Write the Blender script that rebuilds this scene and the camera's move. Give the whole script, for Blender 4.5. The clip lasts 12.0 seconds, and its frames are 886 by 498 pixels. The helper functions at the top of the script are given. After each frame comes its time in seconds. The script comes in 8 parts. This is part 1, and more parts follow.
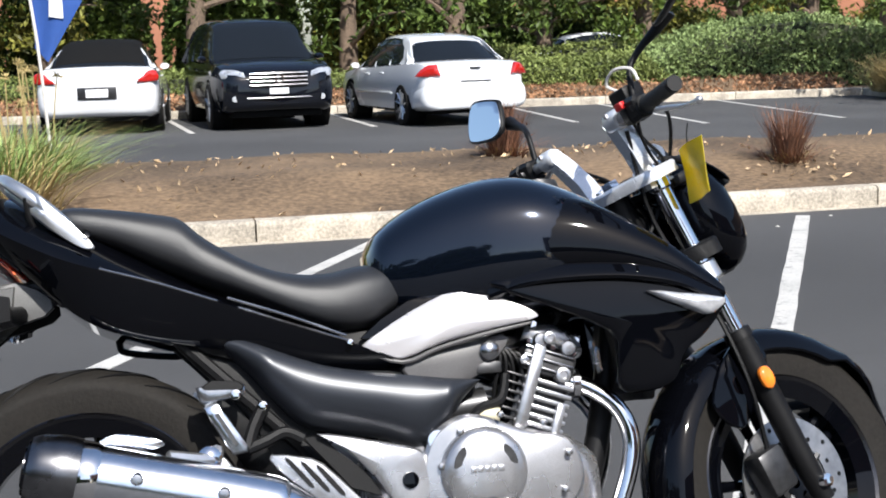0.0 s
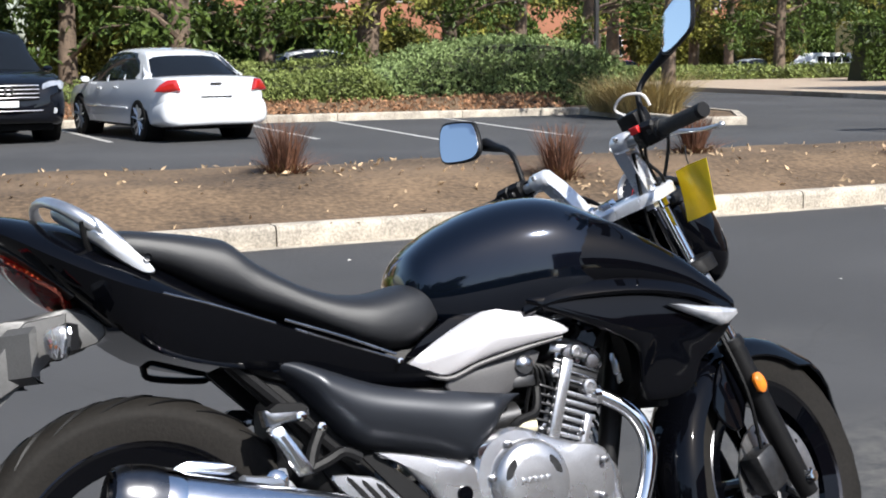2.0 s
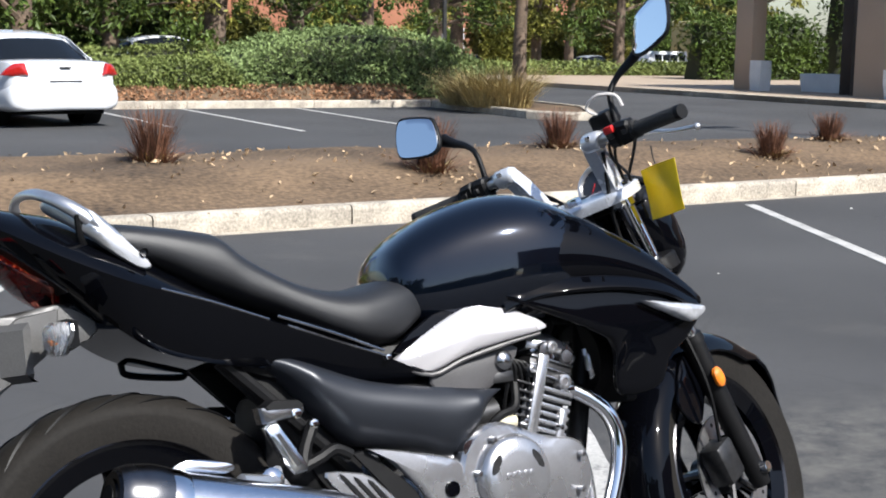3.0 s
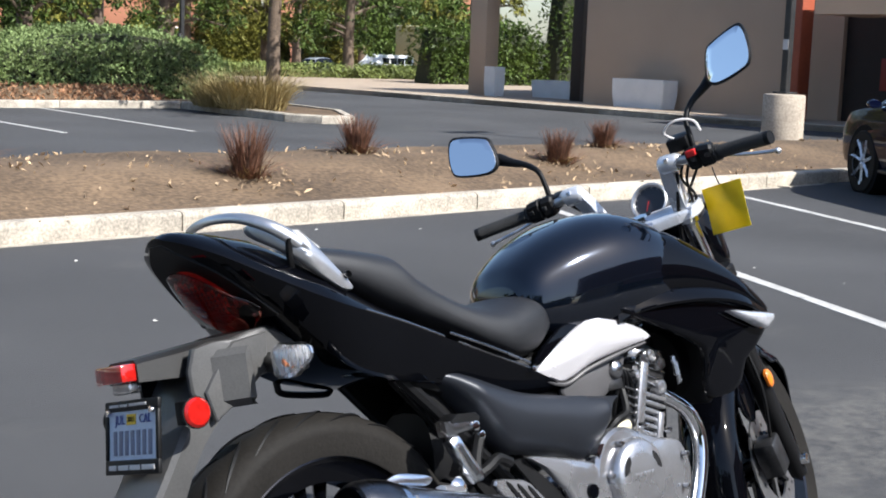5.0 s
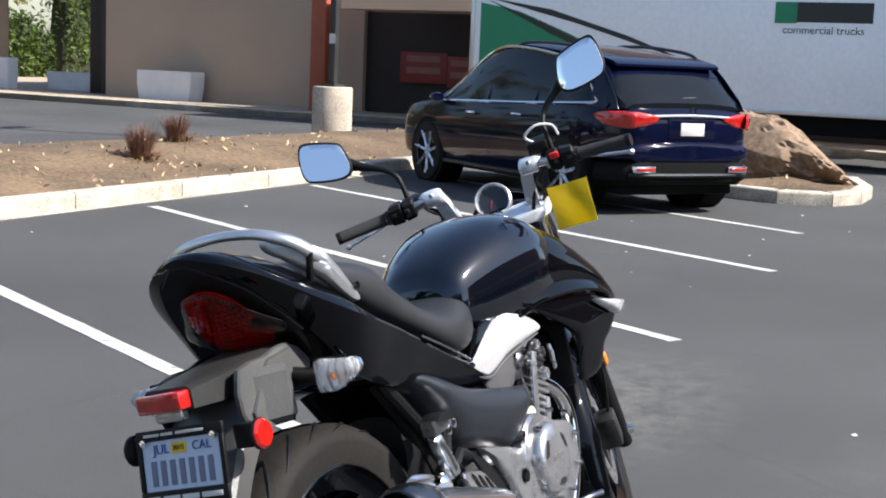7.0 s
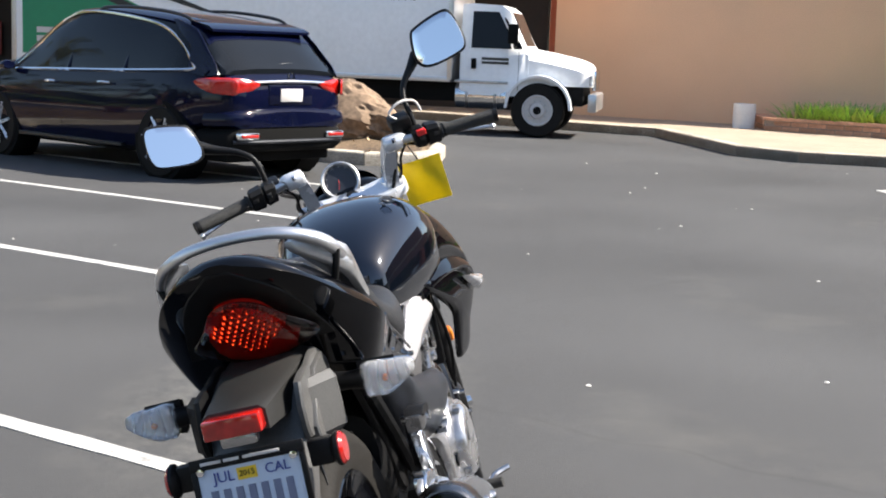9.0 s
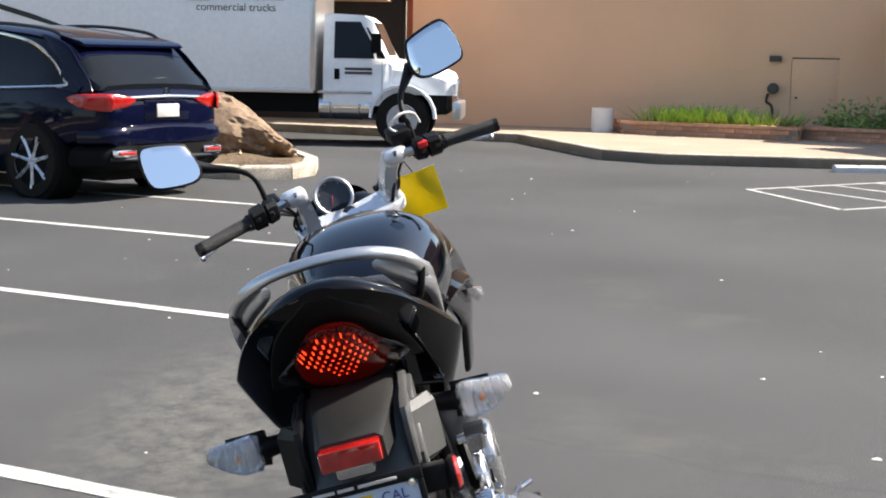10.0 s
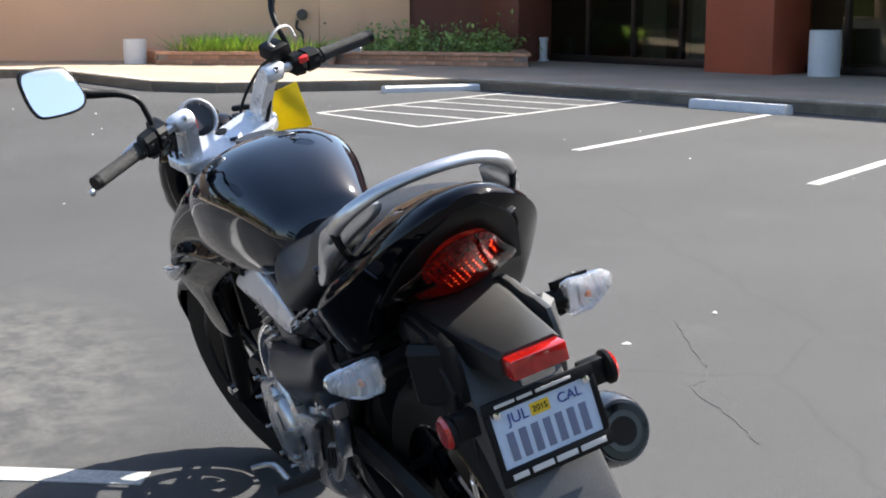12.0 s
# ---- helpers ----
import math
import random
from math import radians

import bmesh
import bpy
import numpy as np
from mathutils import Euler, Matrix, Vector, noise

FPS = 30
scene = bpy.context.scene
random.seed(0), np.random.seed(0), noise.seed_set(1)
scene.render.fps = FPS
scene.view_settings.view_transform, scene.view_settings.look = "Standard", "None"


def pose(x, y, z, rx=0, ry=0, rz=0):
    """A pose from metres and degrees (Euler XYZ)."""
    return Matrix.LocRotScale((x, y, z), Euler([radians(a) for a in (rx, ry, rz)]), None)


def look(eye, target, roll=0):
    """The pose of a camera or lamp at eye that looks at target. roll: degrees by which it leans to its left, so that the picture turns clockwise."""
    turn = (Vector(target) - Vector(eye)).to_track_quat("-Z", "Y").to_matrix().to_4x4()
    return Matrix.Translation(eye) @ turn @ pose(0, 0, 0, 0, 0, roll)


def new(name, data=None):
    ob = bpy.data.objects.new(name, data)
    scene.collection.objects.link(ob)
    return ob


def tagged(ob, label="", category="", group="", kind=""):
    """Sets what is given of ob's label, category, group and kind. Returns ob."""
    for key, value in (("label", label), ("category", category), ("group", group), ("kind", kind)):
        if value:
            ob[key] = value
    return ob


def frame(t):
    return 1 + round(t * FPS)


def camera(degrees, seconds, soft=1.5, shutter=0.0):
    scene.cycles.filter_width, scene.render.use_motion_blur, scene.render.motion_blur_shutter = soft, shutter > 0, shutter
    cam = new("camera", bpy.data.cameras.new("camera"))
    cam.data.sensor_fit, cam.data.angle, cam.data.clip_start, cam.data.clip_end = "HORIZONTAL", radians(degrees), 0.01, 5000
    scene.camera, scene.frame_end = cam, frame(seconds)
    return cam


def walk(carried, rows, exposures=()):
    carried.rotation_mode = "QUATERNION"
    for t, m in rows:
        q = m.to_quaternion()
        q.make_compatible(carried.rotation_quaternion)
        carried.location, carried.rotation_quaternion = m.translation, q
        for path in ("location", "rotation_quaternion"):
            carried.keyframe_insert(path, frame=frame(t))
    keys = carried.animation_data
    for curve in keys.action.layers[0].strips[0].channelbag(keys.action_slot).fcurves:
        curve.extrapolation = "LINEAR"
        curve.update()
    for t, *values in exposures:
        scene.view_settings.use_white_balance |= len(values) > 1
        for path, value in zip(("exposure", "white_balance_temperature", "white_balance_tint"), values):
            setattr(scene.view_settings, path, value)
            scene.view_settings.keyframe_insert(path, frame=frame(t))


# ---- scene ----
cam = camera(35.6, 12.0, soft=1.9)
PATH = [
    (0, (0.331, -2.625, 1.309), (0.572, -0.663, 1.012), -1.7),
    (0.5, (0.185, -2.584, 1.309), (0.466, -0.624, 1.023), -1.0),
    (1, (-0.031, -2.64, 1.335), (0.391, -0.705, 1.06), -1.2),
    (1.5, (-0.208, -2.645, 1.36), (0.321, -0.739, 1.068), -0.5),
    (2, (-0.365, -2.531, 1.34), (0.3, -0.666, 1.057), -0.6),
    (2.5, (-0.505, -2.435, 1.348), (0.247, -0.603, 1.066), -2.0),
    (2.7, (-0.554, -2.431, 1.348), (0.245, -0.621, 1.054), -0.5),
    (4.3, (-1.198, -2.189, 1.391), (-0.07, -0.565, 1.093), -1.9),
    (4.5, (-1.258, -2.148, 1.387), (-0.122, -0.531, 1.08), -0.9),
    (5, (-1.492, -2.051, 1.387), (-0.256, -0.505, 1.103), 2.1),
    (5.5, (-1.709, -1.938, 1.388), (-0.352, -0.507, 1.056), 1.4),
    (6, (-1.859, -1.747, 1.38), (-0.373, -0.441, 1.089), 0.8),
    (6.5, (-1.998, -1.574, 1.399), (-0.417, -0.381, 1.117), 0.2),
    (7, (-2.195, -1.396, 1.396), (-0.486, -0.392, 1.126), 2.4),
    (7.2, (-2.268, -1.319, 1.411), (-0.52, -0.392, 1.119), 1.2),
    (8.8, (-2.396, -0.602, 1.392), (-0.461, -0.159, 1.149), 2.6),
    (9, (-2.425, -0.495, 1.392), (-0.477, -0.15, 1.097), 2.2),
    (9.5, (-2.492, -0.312, 1.401), (-0.534, -0.045, 1.09), 2.0),
    (10, (-2.415, -0.077, 1.382), (-0.438, 0.043, 1.107), 1.1),
    (10.5, (-2.378, 0.137, 1.367), (-0.4, 0.146, 1.072), 0.7),
    (11, (-2.435, 0.415, 1.371), (-0.471, 0.197, 1.067), 1.0),
    (11.5, (-2.413, 0.659, 1.358), (-0.472, 0.308, 1.024), 1.8),
    (12, (-2.262, 0.897, 1.32), (-0.389, 0.297, 0.956), 0.0),
]
walk(cam, [(t, look(e, g, r)) for t, e, g, r in PATH], exposures=[
    (0, 1.0, 6300, 9.2), (0.8, 0.96, 6280, 9.2), (2.5, 0.96, 6250, 9.2), (4.5, 1.06, 6150, 9.2), (6, 1.18, 6200, 9.2), (7, 1.34, 6350, 9.2),
    (9.5, 1.56, 6800, 9.0), (10.5, 1.40, 6850, 9.0), (11.5, 1.45, 6700, 8.8), (12, 1.72, 6600, 8.5)])

# ---- light: clear midday sky, sun from the right of the motorcycle and a little ahead of it ----
SUN_AZ, SUN_EL = math.atan2(-0.95, 0.30), radians(47)
sun_to = Vector((math.cos(SUN_AZ) * math.cos(SUN_EL), math.sin(SUN_AZ) * math.cos(SUN_EL), math.sin(SUN_EL)))
world = bpy.data.worlds.new("sky")
scene.world = world
world.use_nodes = True
_sky = world.node_tree.nodes.new("ShaderNodeTexSky")
_sky.sky_type, _sky.sun_disc = "NISHITA", False
_sky.sun_elevation, _sky.sun_rotation = SUN_EL, math.atan2(sun_to.x, sun_to.y)
_sky.air_density, _sky.dust_density = 1.0, 1.2
world.node_tree.links.new(_sky.outputs[0], world.node_tree.nodes["Background"].inputs[0])
world.node_tree.nodes["Background"].inputs[1].default_value = 0.085
sun = new("sun", bpy.data.lights.new("sun", "SUN"))
sun.data.energy, sun.data.angle, sun.data.color = 4.2, radians(0.55), (1.0, 0.95, 0.88)
sun.matrix_world = look(sun_to * 60, (0, 0, 0))

# ---- materials ----
def surface(name, base, rough=0.5, metal=0.0, vary=0.15, scale=6.0, fine=60.0, bump=0.0, bump_scale=None, tint=None,
            mottle=0.0, rough_vary=0.1, island=0.0, objvary=0.0, coat=0.0, spec=0.5):
    """A procedural surface with variation at two scales, optional relief and variation from piece to piece."""
    m = bpy.data.materials.new(name)
    m.use_nodes = True
    nt, b = m.node_tree, m.node_tree.nodes["Principled BSDF"]
    add, link = nt.nodes.new, nt.links.new
    co = add("ShaderNodeTexCoord")
    big, small = add("ShaderNodeTexNoise"), add("ShaderNodeTexNoise")
    big.inputs["Scale"].default_value, big.inputs["Detail"].default_value = scale, 5
    small.inputs["Scale"].default_value, small.inputs["Detail"].default_value = fine, 3
    for n in (big, small):
        link(co.outputs["Object"], n.inputs["Vector"])
    mixed = add("ShaderNodeMath")
    mixed.operation = "MULTIPLY_ADD"
    link(small.outputs["Fac"], mixed.inputs[0])
    mixed.inputs[1].default_value = 0.5
    half = add("ShaderNodeMath")
    half.operation = "MULTIPLY"
    half.inputs[1].default_value = 0.5
    link(big.outputs["Fac"], half.inputs[0])
    link(half.outputs[0], mixed.inputs[2])
    ramp = add("ShaderNodeValToRGB")
    lo = [max(0.0, c * (1 - vary * 1.6)) for c in base]
    hi = [min(1.0, c * (1 + vary * 1.6)) for c in (tint or base)]
    ramp.color_ramp.elements[0].position, ramp.color_ramp.elements[1].position = 0.33, 0.67
    ramp.color_ramp.elements[0].color, ramp.color_ramp.elements[1].color = (*lo, 1), (*hi, 1)
    link(mixed.outputs[0], ramp.inputs[0])
    colour = ramp.outputs[0]
    if island or objvary:
        if island:
            src = add("ShaderNodeNewGeometry").outputs["Random Per Island"]
        else:
            src = add("ShaderNodeObjectInfo").outputs["Random"]
        k = add("ShaderNodeMapRange")
        k.inputs["To Min"].default_value, k.inputs["To Max"].default_value = 1 - (island or objvary), 1 + (island or objvary)
        link(src, k.inputs["Value"])
        mul = add("ShaderNodeVectorMath")
        mul.operation = "SCALE"
        link(colour, mul.inputs[0])
        link(k.outputs[0], mul.inputs["Scale"])
        colour = mul.outputs[0]
    link(colour, b.inputs["Base Color"])
    rr = add("ShaderNodeMapRange")
    rr.inputs["To Min"].default_value, rr.inputs["To Max"].default_value = max(0.02, rough - rough_vary), min(1, rough + rough_vary)
    link(big.outputs["Fac"], rr.inputs["Value"])
    link(rr.outputs[0], b.inputs["Roughness"])
    b.inputs["Metallic"].default_value = metal
    b.inputs["Specular IOR Level"].default_value = spec
    b.inputs["Coat Weight"].default_value = coat
    b.inputs["Coat Roughness"].default_value = 0.03
    if bump:
        bn = add("ShaderNodeTexNoise")
        bn.inputs["Scale"].default_value, bn.inputs["Detail"].default_value = bump_scale or fine, 4
        link(co.outputs["Object"], bn.inputs["Vector"])
        bp = add("ShaderNodeBump")
        bp.inputs["Strength"].default_value, bp.inputs["Distance"].default_value = bump, 0.01
        link(bn.outputs["Fac"], bp.inputs["Height"])
        link(bp.outputs[0], b.inputs["Normal"])
    return m


def asphalt_material():
    m = surface("asphalt", (0.062, 0.062, 0.064), 0.88, vary=0.22, scale=0.35, fine=230, bump=0.55, bump_scale=260, spec=0.3)
    nt = m.node_tree
    b, add, link = nt.nodes["Principled BSDF"], nt.nodes.new, nt.links.new
    base = b.inputs["Base Color"].links[0].from_socket
    co = add("ShaderNodeTexCoord")
    # pale worn patches and a few hairline cracks
    patch = add("ShaderNodeTexNoise")
    patch.inputs["Scale"].default_value, patch.inputs["Detail"].default_value, patch.inputs["Roughness"].default_value = 0.55, 6, 0.7
    link(co.outputs["Object"], patch.inputs["Vector"])
    pr = add("ShaderNodeMapRange")
    pr.inputs["From Min"].default_value, pr.inputs["From Max"].default_value = 0.58, 0.85
    link(patch.outputs["Fac"], pr.inputs["Value"])
    mix = add("ShaderNodeMix")
    mix.data_type = "RGBA"
    link(pr.outputs[0], mix.inputs["Factor"])
    link(base, mix.inputs["A"])
    mix.inputs["B"].default_value = (0.098, 0.095, 0.09, 1)
    warp = add("ShaderNodeTexNoise")
    warp.inputs["Scale"].default_value = 1.3
    link(co.outputs["Object"], warp.inputs["Vector"])
    shift = add("ShaderNodeMix")
    shift.data_type = "RGBA"
    shift.inputs["Factor"].default_value = 0.22
    link(co.outputs["Object"], shift.inputs["A"])
    link(warp.outputs["Color"], shift.inputs["B"])
    cell = add("ShaderNodeTexVoronoi")
    cell.feature = "DISTANCE_TO_EDGE"
    cell.inputs["Scale"].default_value = 0.33
    link(shift.outputs["Result"], cell.inputs["Vector"])
    thin = add("ShaderNodeMapRange")
    thin.inputs["From Min"].default_value, thin.inputs["From Max"].default_value = 0.0, 0.0035
    thin.inputs["To Min"].default_value, thin.inputs["To Max"].default_value = 0.16, 0.0
    link(cell.outputs["Distance"], thin.inputs["Value"])
    crack = add("ShaderNodeMix")
    crack.data_type = "RGBA"
    link(thin.outputs[0], crack.inputs["Factor"])
    link(mix.outputs["Result"], crack.inputs["A"])
    crack.inputs["B"].default_value = (0.02, 0.02, 0.02, 1)
    # one broad rubbed-pale patch beside the stalls
    off = add("ShaderNodeMapping")
    off.inputs["Location"].default_value, off.inputs["Scale"].default_value = (-1.96, -1.5, 0), (0.70, 1.5, 1)
    link(co.outputs["Object"], off.inputs["Vector"])
    far = add("ShaderNodeVectorMath")
    far.operation = "LENGTH"
    link(off.outputs[0], far.inputs[0])
    area = add("ShaderNodeMapRange")
    area.inputs["From Min"].default_value, area.inputs["From Max"].default_value = 0.45, 1.15
    area.inputs["To Min"].default_value, area.inputs["To Max"].default_value = 1.0, 0.0
    link(far.outputs["Value"], area.inputs["Value"])
    blot = add("ShaderNodeTexNoise")
    blot.inputs["Scale"].default_value, blot.inputs["Detail"].default_value, blot.inputs["Roughness"].default_value = 7.0, 8, 0.75
    link(co.outputs["Object"], blot.inputs["Vector"])
    spots = add("ShaderNodeMapRange")
    spots.inputs["From Min"].default_value, spots.inputs["From Max"].default_value, spots.inputs["To Max"].default_value = 0.40, 0.62, 0.8
    link(blot.outputs["Fac"], spots.inputs["Value"])
    both = add("ShaderNodeMath")
    both.operation = "MULTIPLY"
    link(area.outputs[0], both.inputs[0])
    link(spots.outputs[0], both.inputs[1])
    worn = add("ShaderNodeMix")
    worn.data_type = "RGBA"
    link(both.outputs[0], worn.inputs["Factor"])
    link(crack.outputs["Result"], worn.inputs["A"])
    worn.inputs["B"].default_value = (0.135, 0.13, 0.12, 1)
    link(worn.outputs["Result"], b.inputs["Base Color"])
    return m


def glass_material(name, tint=(1, 1, 1), rough=0.0):
    m = bpy.data.materials.new(name)
    m.use_nodes = True
    b = m.node_tree.nodes["Principled BSDF"]
    b.inputs["Base Color"].default_value = (*tint, 1)
    b.inputs["Transmission Weight"].default_value = 1.0
    b.inputs["Roughness"].default_value = rough
    return m


def worn_paint_material():
    m = surface("worn_white_line_paint", (0.44, 0.43, 0.41), 0.7, vary=0.18, scale=3, fine=90, bump=0.3, bump_scale=200)
    nt = m.node_tree
    b, add, link = nt.nodes["Principled BSDF"], nt.nodes.new, nt.links.new
    base = b.inputs["Base Color"].links[0].from_socket
    co, n, r, mix = add("ShaderNodeTexCoord"), add("ShaderNodeTexNoise"), add("ShaderNodeMapRange"), add("ShaderNodeMix")
    n.inputs["Scale"].default_value, n.inputs["Detail"].default_value, n.inputs["Roughness"].default_value = 9, 8, 0.75
    link(co.outputs["Object"], n.inputs["Vector"])
    r.inputs["From Min"].default_value, r.inputs["From Max"].default_value = 0.54, 0.66
    r.inputs["To Max"].default_value = 0.75
    link(n.outputs["Fac"], r.inputs["Value"])
    mix.data_type = "RGBA"
    link(r.outputs[0], mix.inputs["Factor"])
    link(base, mix.inputs["A"])
    mix.inputs["B"].default_value = (0.1, 0.1, 0.1, 1)
    link(mix.outputs["Result"], b.inputs["Base Color"])
    return m


ASPHALT = asphalt_material()
LINE = worn_paint_material()
CONCRETE = surface("kerb_concrete", (0.40, 0.355, 0.29), 0.85, vary=0.34, scale=4.5, fine=45, bump=0.4, bump_scale=80, objvary=0.12)
PAVING = surface("pale_pavement_concrete", (0.35, 0.275, 0.205), 0.85, vary=0.12, scale=1.2, fine=40, bump=0.3, bump_scale=90)
BASE_CONC = surface("lamp_base_concrete", (0.40, 0.34, 0.27), 0.85, vary=0.22, scale=3, fine=30, bump=0.4)
DIRT = surface("dry_brown_soil", (0.072, 0.046, 0.025), 0.95, vary=0.36, scale=0.9, fine=22, bump=0.6, bump_scale=30, tint=(0.135, 0.090, 0.052))
LEAFLITTER = surface("dry_leaf", (0.42, 0.30, 0.18), 0.8, vary=0.3, scale=8, island=0.45)
FALLEN = surface("orange_fallen_leaf", (0.29, 0.155, 0.08), 0.8, vary=0.3, scale=8, island=0.5)
REDGRASS = surface("red_fountain_grass", (0.10, 0.042, 0.028), 0.75, vary=0.3, scale=5, island=0.6, tint=(0.17, 0.08, 0.045))
GREENBLADE = surface("green_strap_leaf", (0.22, 0.30, 0.085), 0.55, vary=0.25, scale=3, island=0.45)
STRAW = surface("straw_grass", (0.36, 0.28, 0.12), 0.8, vary=0.25, scale=4, island=0.4)
HEDGE = surface("hedge_leaf", (0.10, 0.145, 0.035), 0.55, vary=0.3, scale=1.2, island=0.38, tint=(0.18, 0.21, 0.065), spec=0.2)
# near-black green for the shade between hedge leaves
HEDGECORE = surface("hedge_inner_shade", (0.03, 0.035, 0.015), 0.9, vary=0.3, scale=3)
HEDGETOP = surface("hedge_clipped_leaf", (0.13, 0.19, 0.06), 0.6, vary=0.25, scale=1.0, island=0.28, tint=(0.21, 0.27, 0.105), spec=0.2)
LEAF = surface("tree_leaf", (0.038, 0.070, 0.015), 0.5, vary=0.3, scale=0.6, island=0.45, tint=(0.078, 0.112, 0.022), spec=0.2)
YLEAF = surface("yellowing_tree_leaf", (0.105, 0.13, 0.022), 0.5, vary=0.3, scale=0.6, island=0.6, tint=(0.18, 0.165, 0.035), spec=0.2)
BARK = surface("tree_bark", (0.14, 0.10, 0.07), 0.9, vary=0.35, scale=4, fine=30, bump=0.8, bump_scale=24)
STUCCO = surface("tan_stucco", (0.74, 0.475, 0.305), 0.9, vary=0.06, scale=0.5, fine=60, bump=0.35, bump_scale=120)
STUCCO2 = surface("grey_tan_stucco", (0.44, 0.325, 0.235), 0.9, vary=0.06, scale=0.5, fine=60, bump=0.35, bump_scale=120)
REDPAINT = surface("red_brown_paint", (0.37, 0.085, 0.04), 0.6, vary=0.12, scale=1.5, fine=40)
BRICK = surface("red_brick", (0.50, 0.27, 0.17), 0.85, vary=0.2, scale=6, fine=50, bump=0.4, objvary=0.22)
MORTAR = surface("brick_mortar", (0.30, 0.24, 0.20), 0.9, vary=0.2)
TERRA = surface("terracotta_stucco", (0.33, 0.14, 0.08), 0.85, vary=0.12, scale=0.3)
DARKRED = surface("red_brown_paint_and_shade", (0.17, 0.058, 0.038), 0.6, vary=0.15, scale=1.5, fine=40)
# near-black brown: the shade of recesses is put into this colour
DARKIN = surface("dark_recess_shade", (0.02, 0.012, 0.009), 0.7, vary=0.3)
BRONZE = surface("bronze_window_frame", (0.045, 0.035, 0.03), 0.4, metal=0.6, vary=0.15)
WHITEPAINT = surface("white_car_paint", (0.68, 0.69, 0.71), 0.25, vary=0.02, scale=1, coat=1.0)
NAVYPAINT = surface("dark_blue_car_paint", (0.0028, 0.0042, 0.018), 0.06, vary=0.08, scale=2, rough_vary=0.03, spec=0.24)
BLACKCAR = surface("black_car_paint", (0.004, 0.005, 0.008), 0.08, vary=0.08, scale=2, rough_vary=0.03)
SILVERCAR = surface("silver_car_paint", (0.50, 0.52, 0.54), 0.3, metal=0.5, vary=0.03, coat=1.0)
TRUCKWHITE = surface("white_truck_panel", (0.88, 0.89, 0.90), 0.4, vary=0.04, scale=0.8, fine=12)
GREENVINYL = surface("green_vinyl", (0.01, 0.22, 0.10), 0.4, vary=0.05)
BLACKVINYL = surface("black_vinyl", (0.015, 0.016, 0.016), 0.4, vary=0.05)
CARGLASS = surface("tinted_car_glass", (0.008, 0.010, 0.013), 0.06, vary=0.05, rough_vary=0.02, spec=0.22)
RUBBER = surface("tyre_rubber", (0.0125, 0.0112, 0.0098), 0.72, vary=0.2, scale=8, fine=120, bump=0.12, bump_scale=160, spec=0.18)
CHROME = surface("chrome", (0.83, 0.83, 0.84), 0.09, metal=1.0, vary=0.03, rough_vary=0.04)
ALLOY = surface("silver_alloy", (0.62, 0.62, 0.63), 0.32, metal=0.9, vary=0.05)
BLACKPLASTIC = surface("black_plastic", (0.011, 0.011, 0.0115), 0.45, vary=0.2, scale=20, fine=200, bump=0.15, bump_scale=400)
REDLENS = surface("red_lamp_lens", (0.40, 0.010, 0.007), 0.08, vary=0.15, scale=30, coat=1.0)
DARKLENS = surface("dark_red_reflector", (0.30, 0.008, 0.006), 0.22, vary=0.15, scale=30)
AMBER = surface("amber_reflector", (0.80, 0.22, 0.02), 0.15, vary=0.12, scale=40, coat=1.0)
CLEARLENS = surface("clear_lamp_lens", (0.66, 0.68, 0.71), 0.08, vary=0.12, scale=55, fine=120, bump=0.1, bump_scale=140, coat=1.0)
CLEARLENS.node_tree.nodes["Principled BSDF"].inputs["Transmission Weight"].default_value = 0.4
HEADLENS = surface("headlamp_glass", (0.42, 0.44, 0.48), 0.08, metal=0.4, vary=0.35, scale=14, fine=40, coat=1.0)
SIGLENS = surface("clear_signal_lens", (0.95, 0.96, 0.98), 0.05, vary=0.04, scale=60, fine=160, bump=0.05, bump_scale=120, coat=1.0)
SIGLENS.node_tree.nodes["Principled BSDF"].inputs["Transmission Weight"].default_value = 0.80
WHITEPLATE = surface("white_plate", (0.75, 0.76, 0.78), 0.45, vary=0.03)
GALV = surface("painted_pole_metal", (0.06, 0.06, 0.06), 0.5, metal=0.5, vary=0.2)
ROCK = surface("tan_boulder", (0.23, 0.155, 0.10), 0.9, vary=0.3, scale=2.2, fine=18, bump=1.0, bump_scale=9)
GREYBOX = surface("pale_concrete_planter", (0.66, 0.67, 0.68), 0.85, vary=0.08, scale=2, bump=0.2)
REDSIGN = surface("red_window_sign", (0.20, 0.018, 0.014), 0.5, vary=0.1)
SIGNDULL = surface("dull_sign_lettering", (0.26, 0.10, 0.08), 0.6, vary=0.1)
SIGNWHITE = surface("sign_white", (0.6, 0.57, 0.55), 0.6, vary=0.05)
BLUEFLAG = surface("blue_banner_cloth", (0.02, 0.07, 0.28), 0.8, vary=0.1, scale=3, fine=200, bump=0.2)
WHITEFLAG = surface("white_banner_cloth", (0.72, 0.74, 0.78), 0.8, vary=0.05)
GLOSS = surface("gloss_black_paint", (0.0014, 0.0016, 0.0026), 0.035, vary=0.1, scale=3, fine=300, rough_vary=0.015, spec=0.27)
PEARL = surface("black_pearl_paint", (0.0055, 0.009, 0.018), 0.10, vary=0.08, scale=3, fine=900, rough_vary=0.012, metal=0.7, coat=1.0)
VINYL = surface("black_seat_vinyl", (0.0145, 0.0152, 0.0175), 0.46, vary=0.12, scale=8, fine=500, bump=0.12, bump_scale=900, rough_vary=0.05)
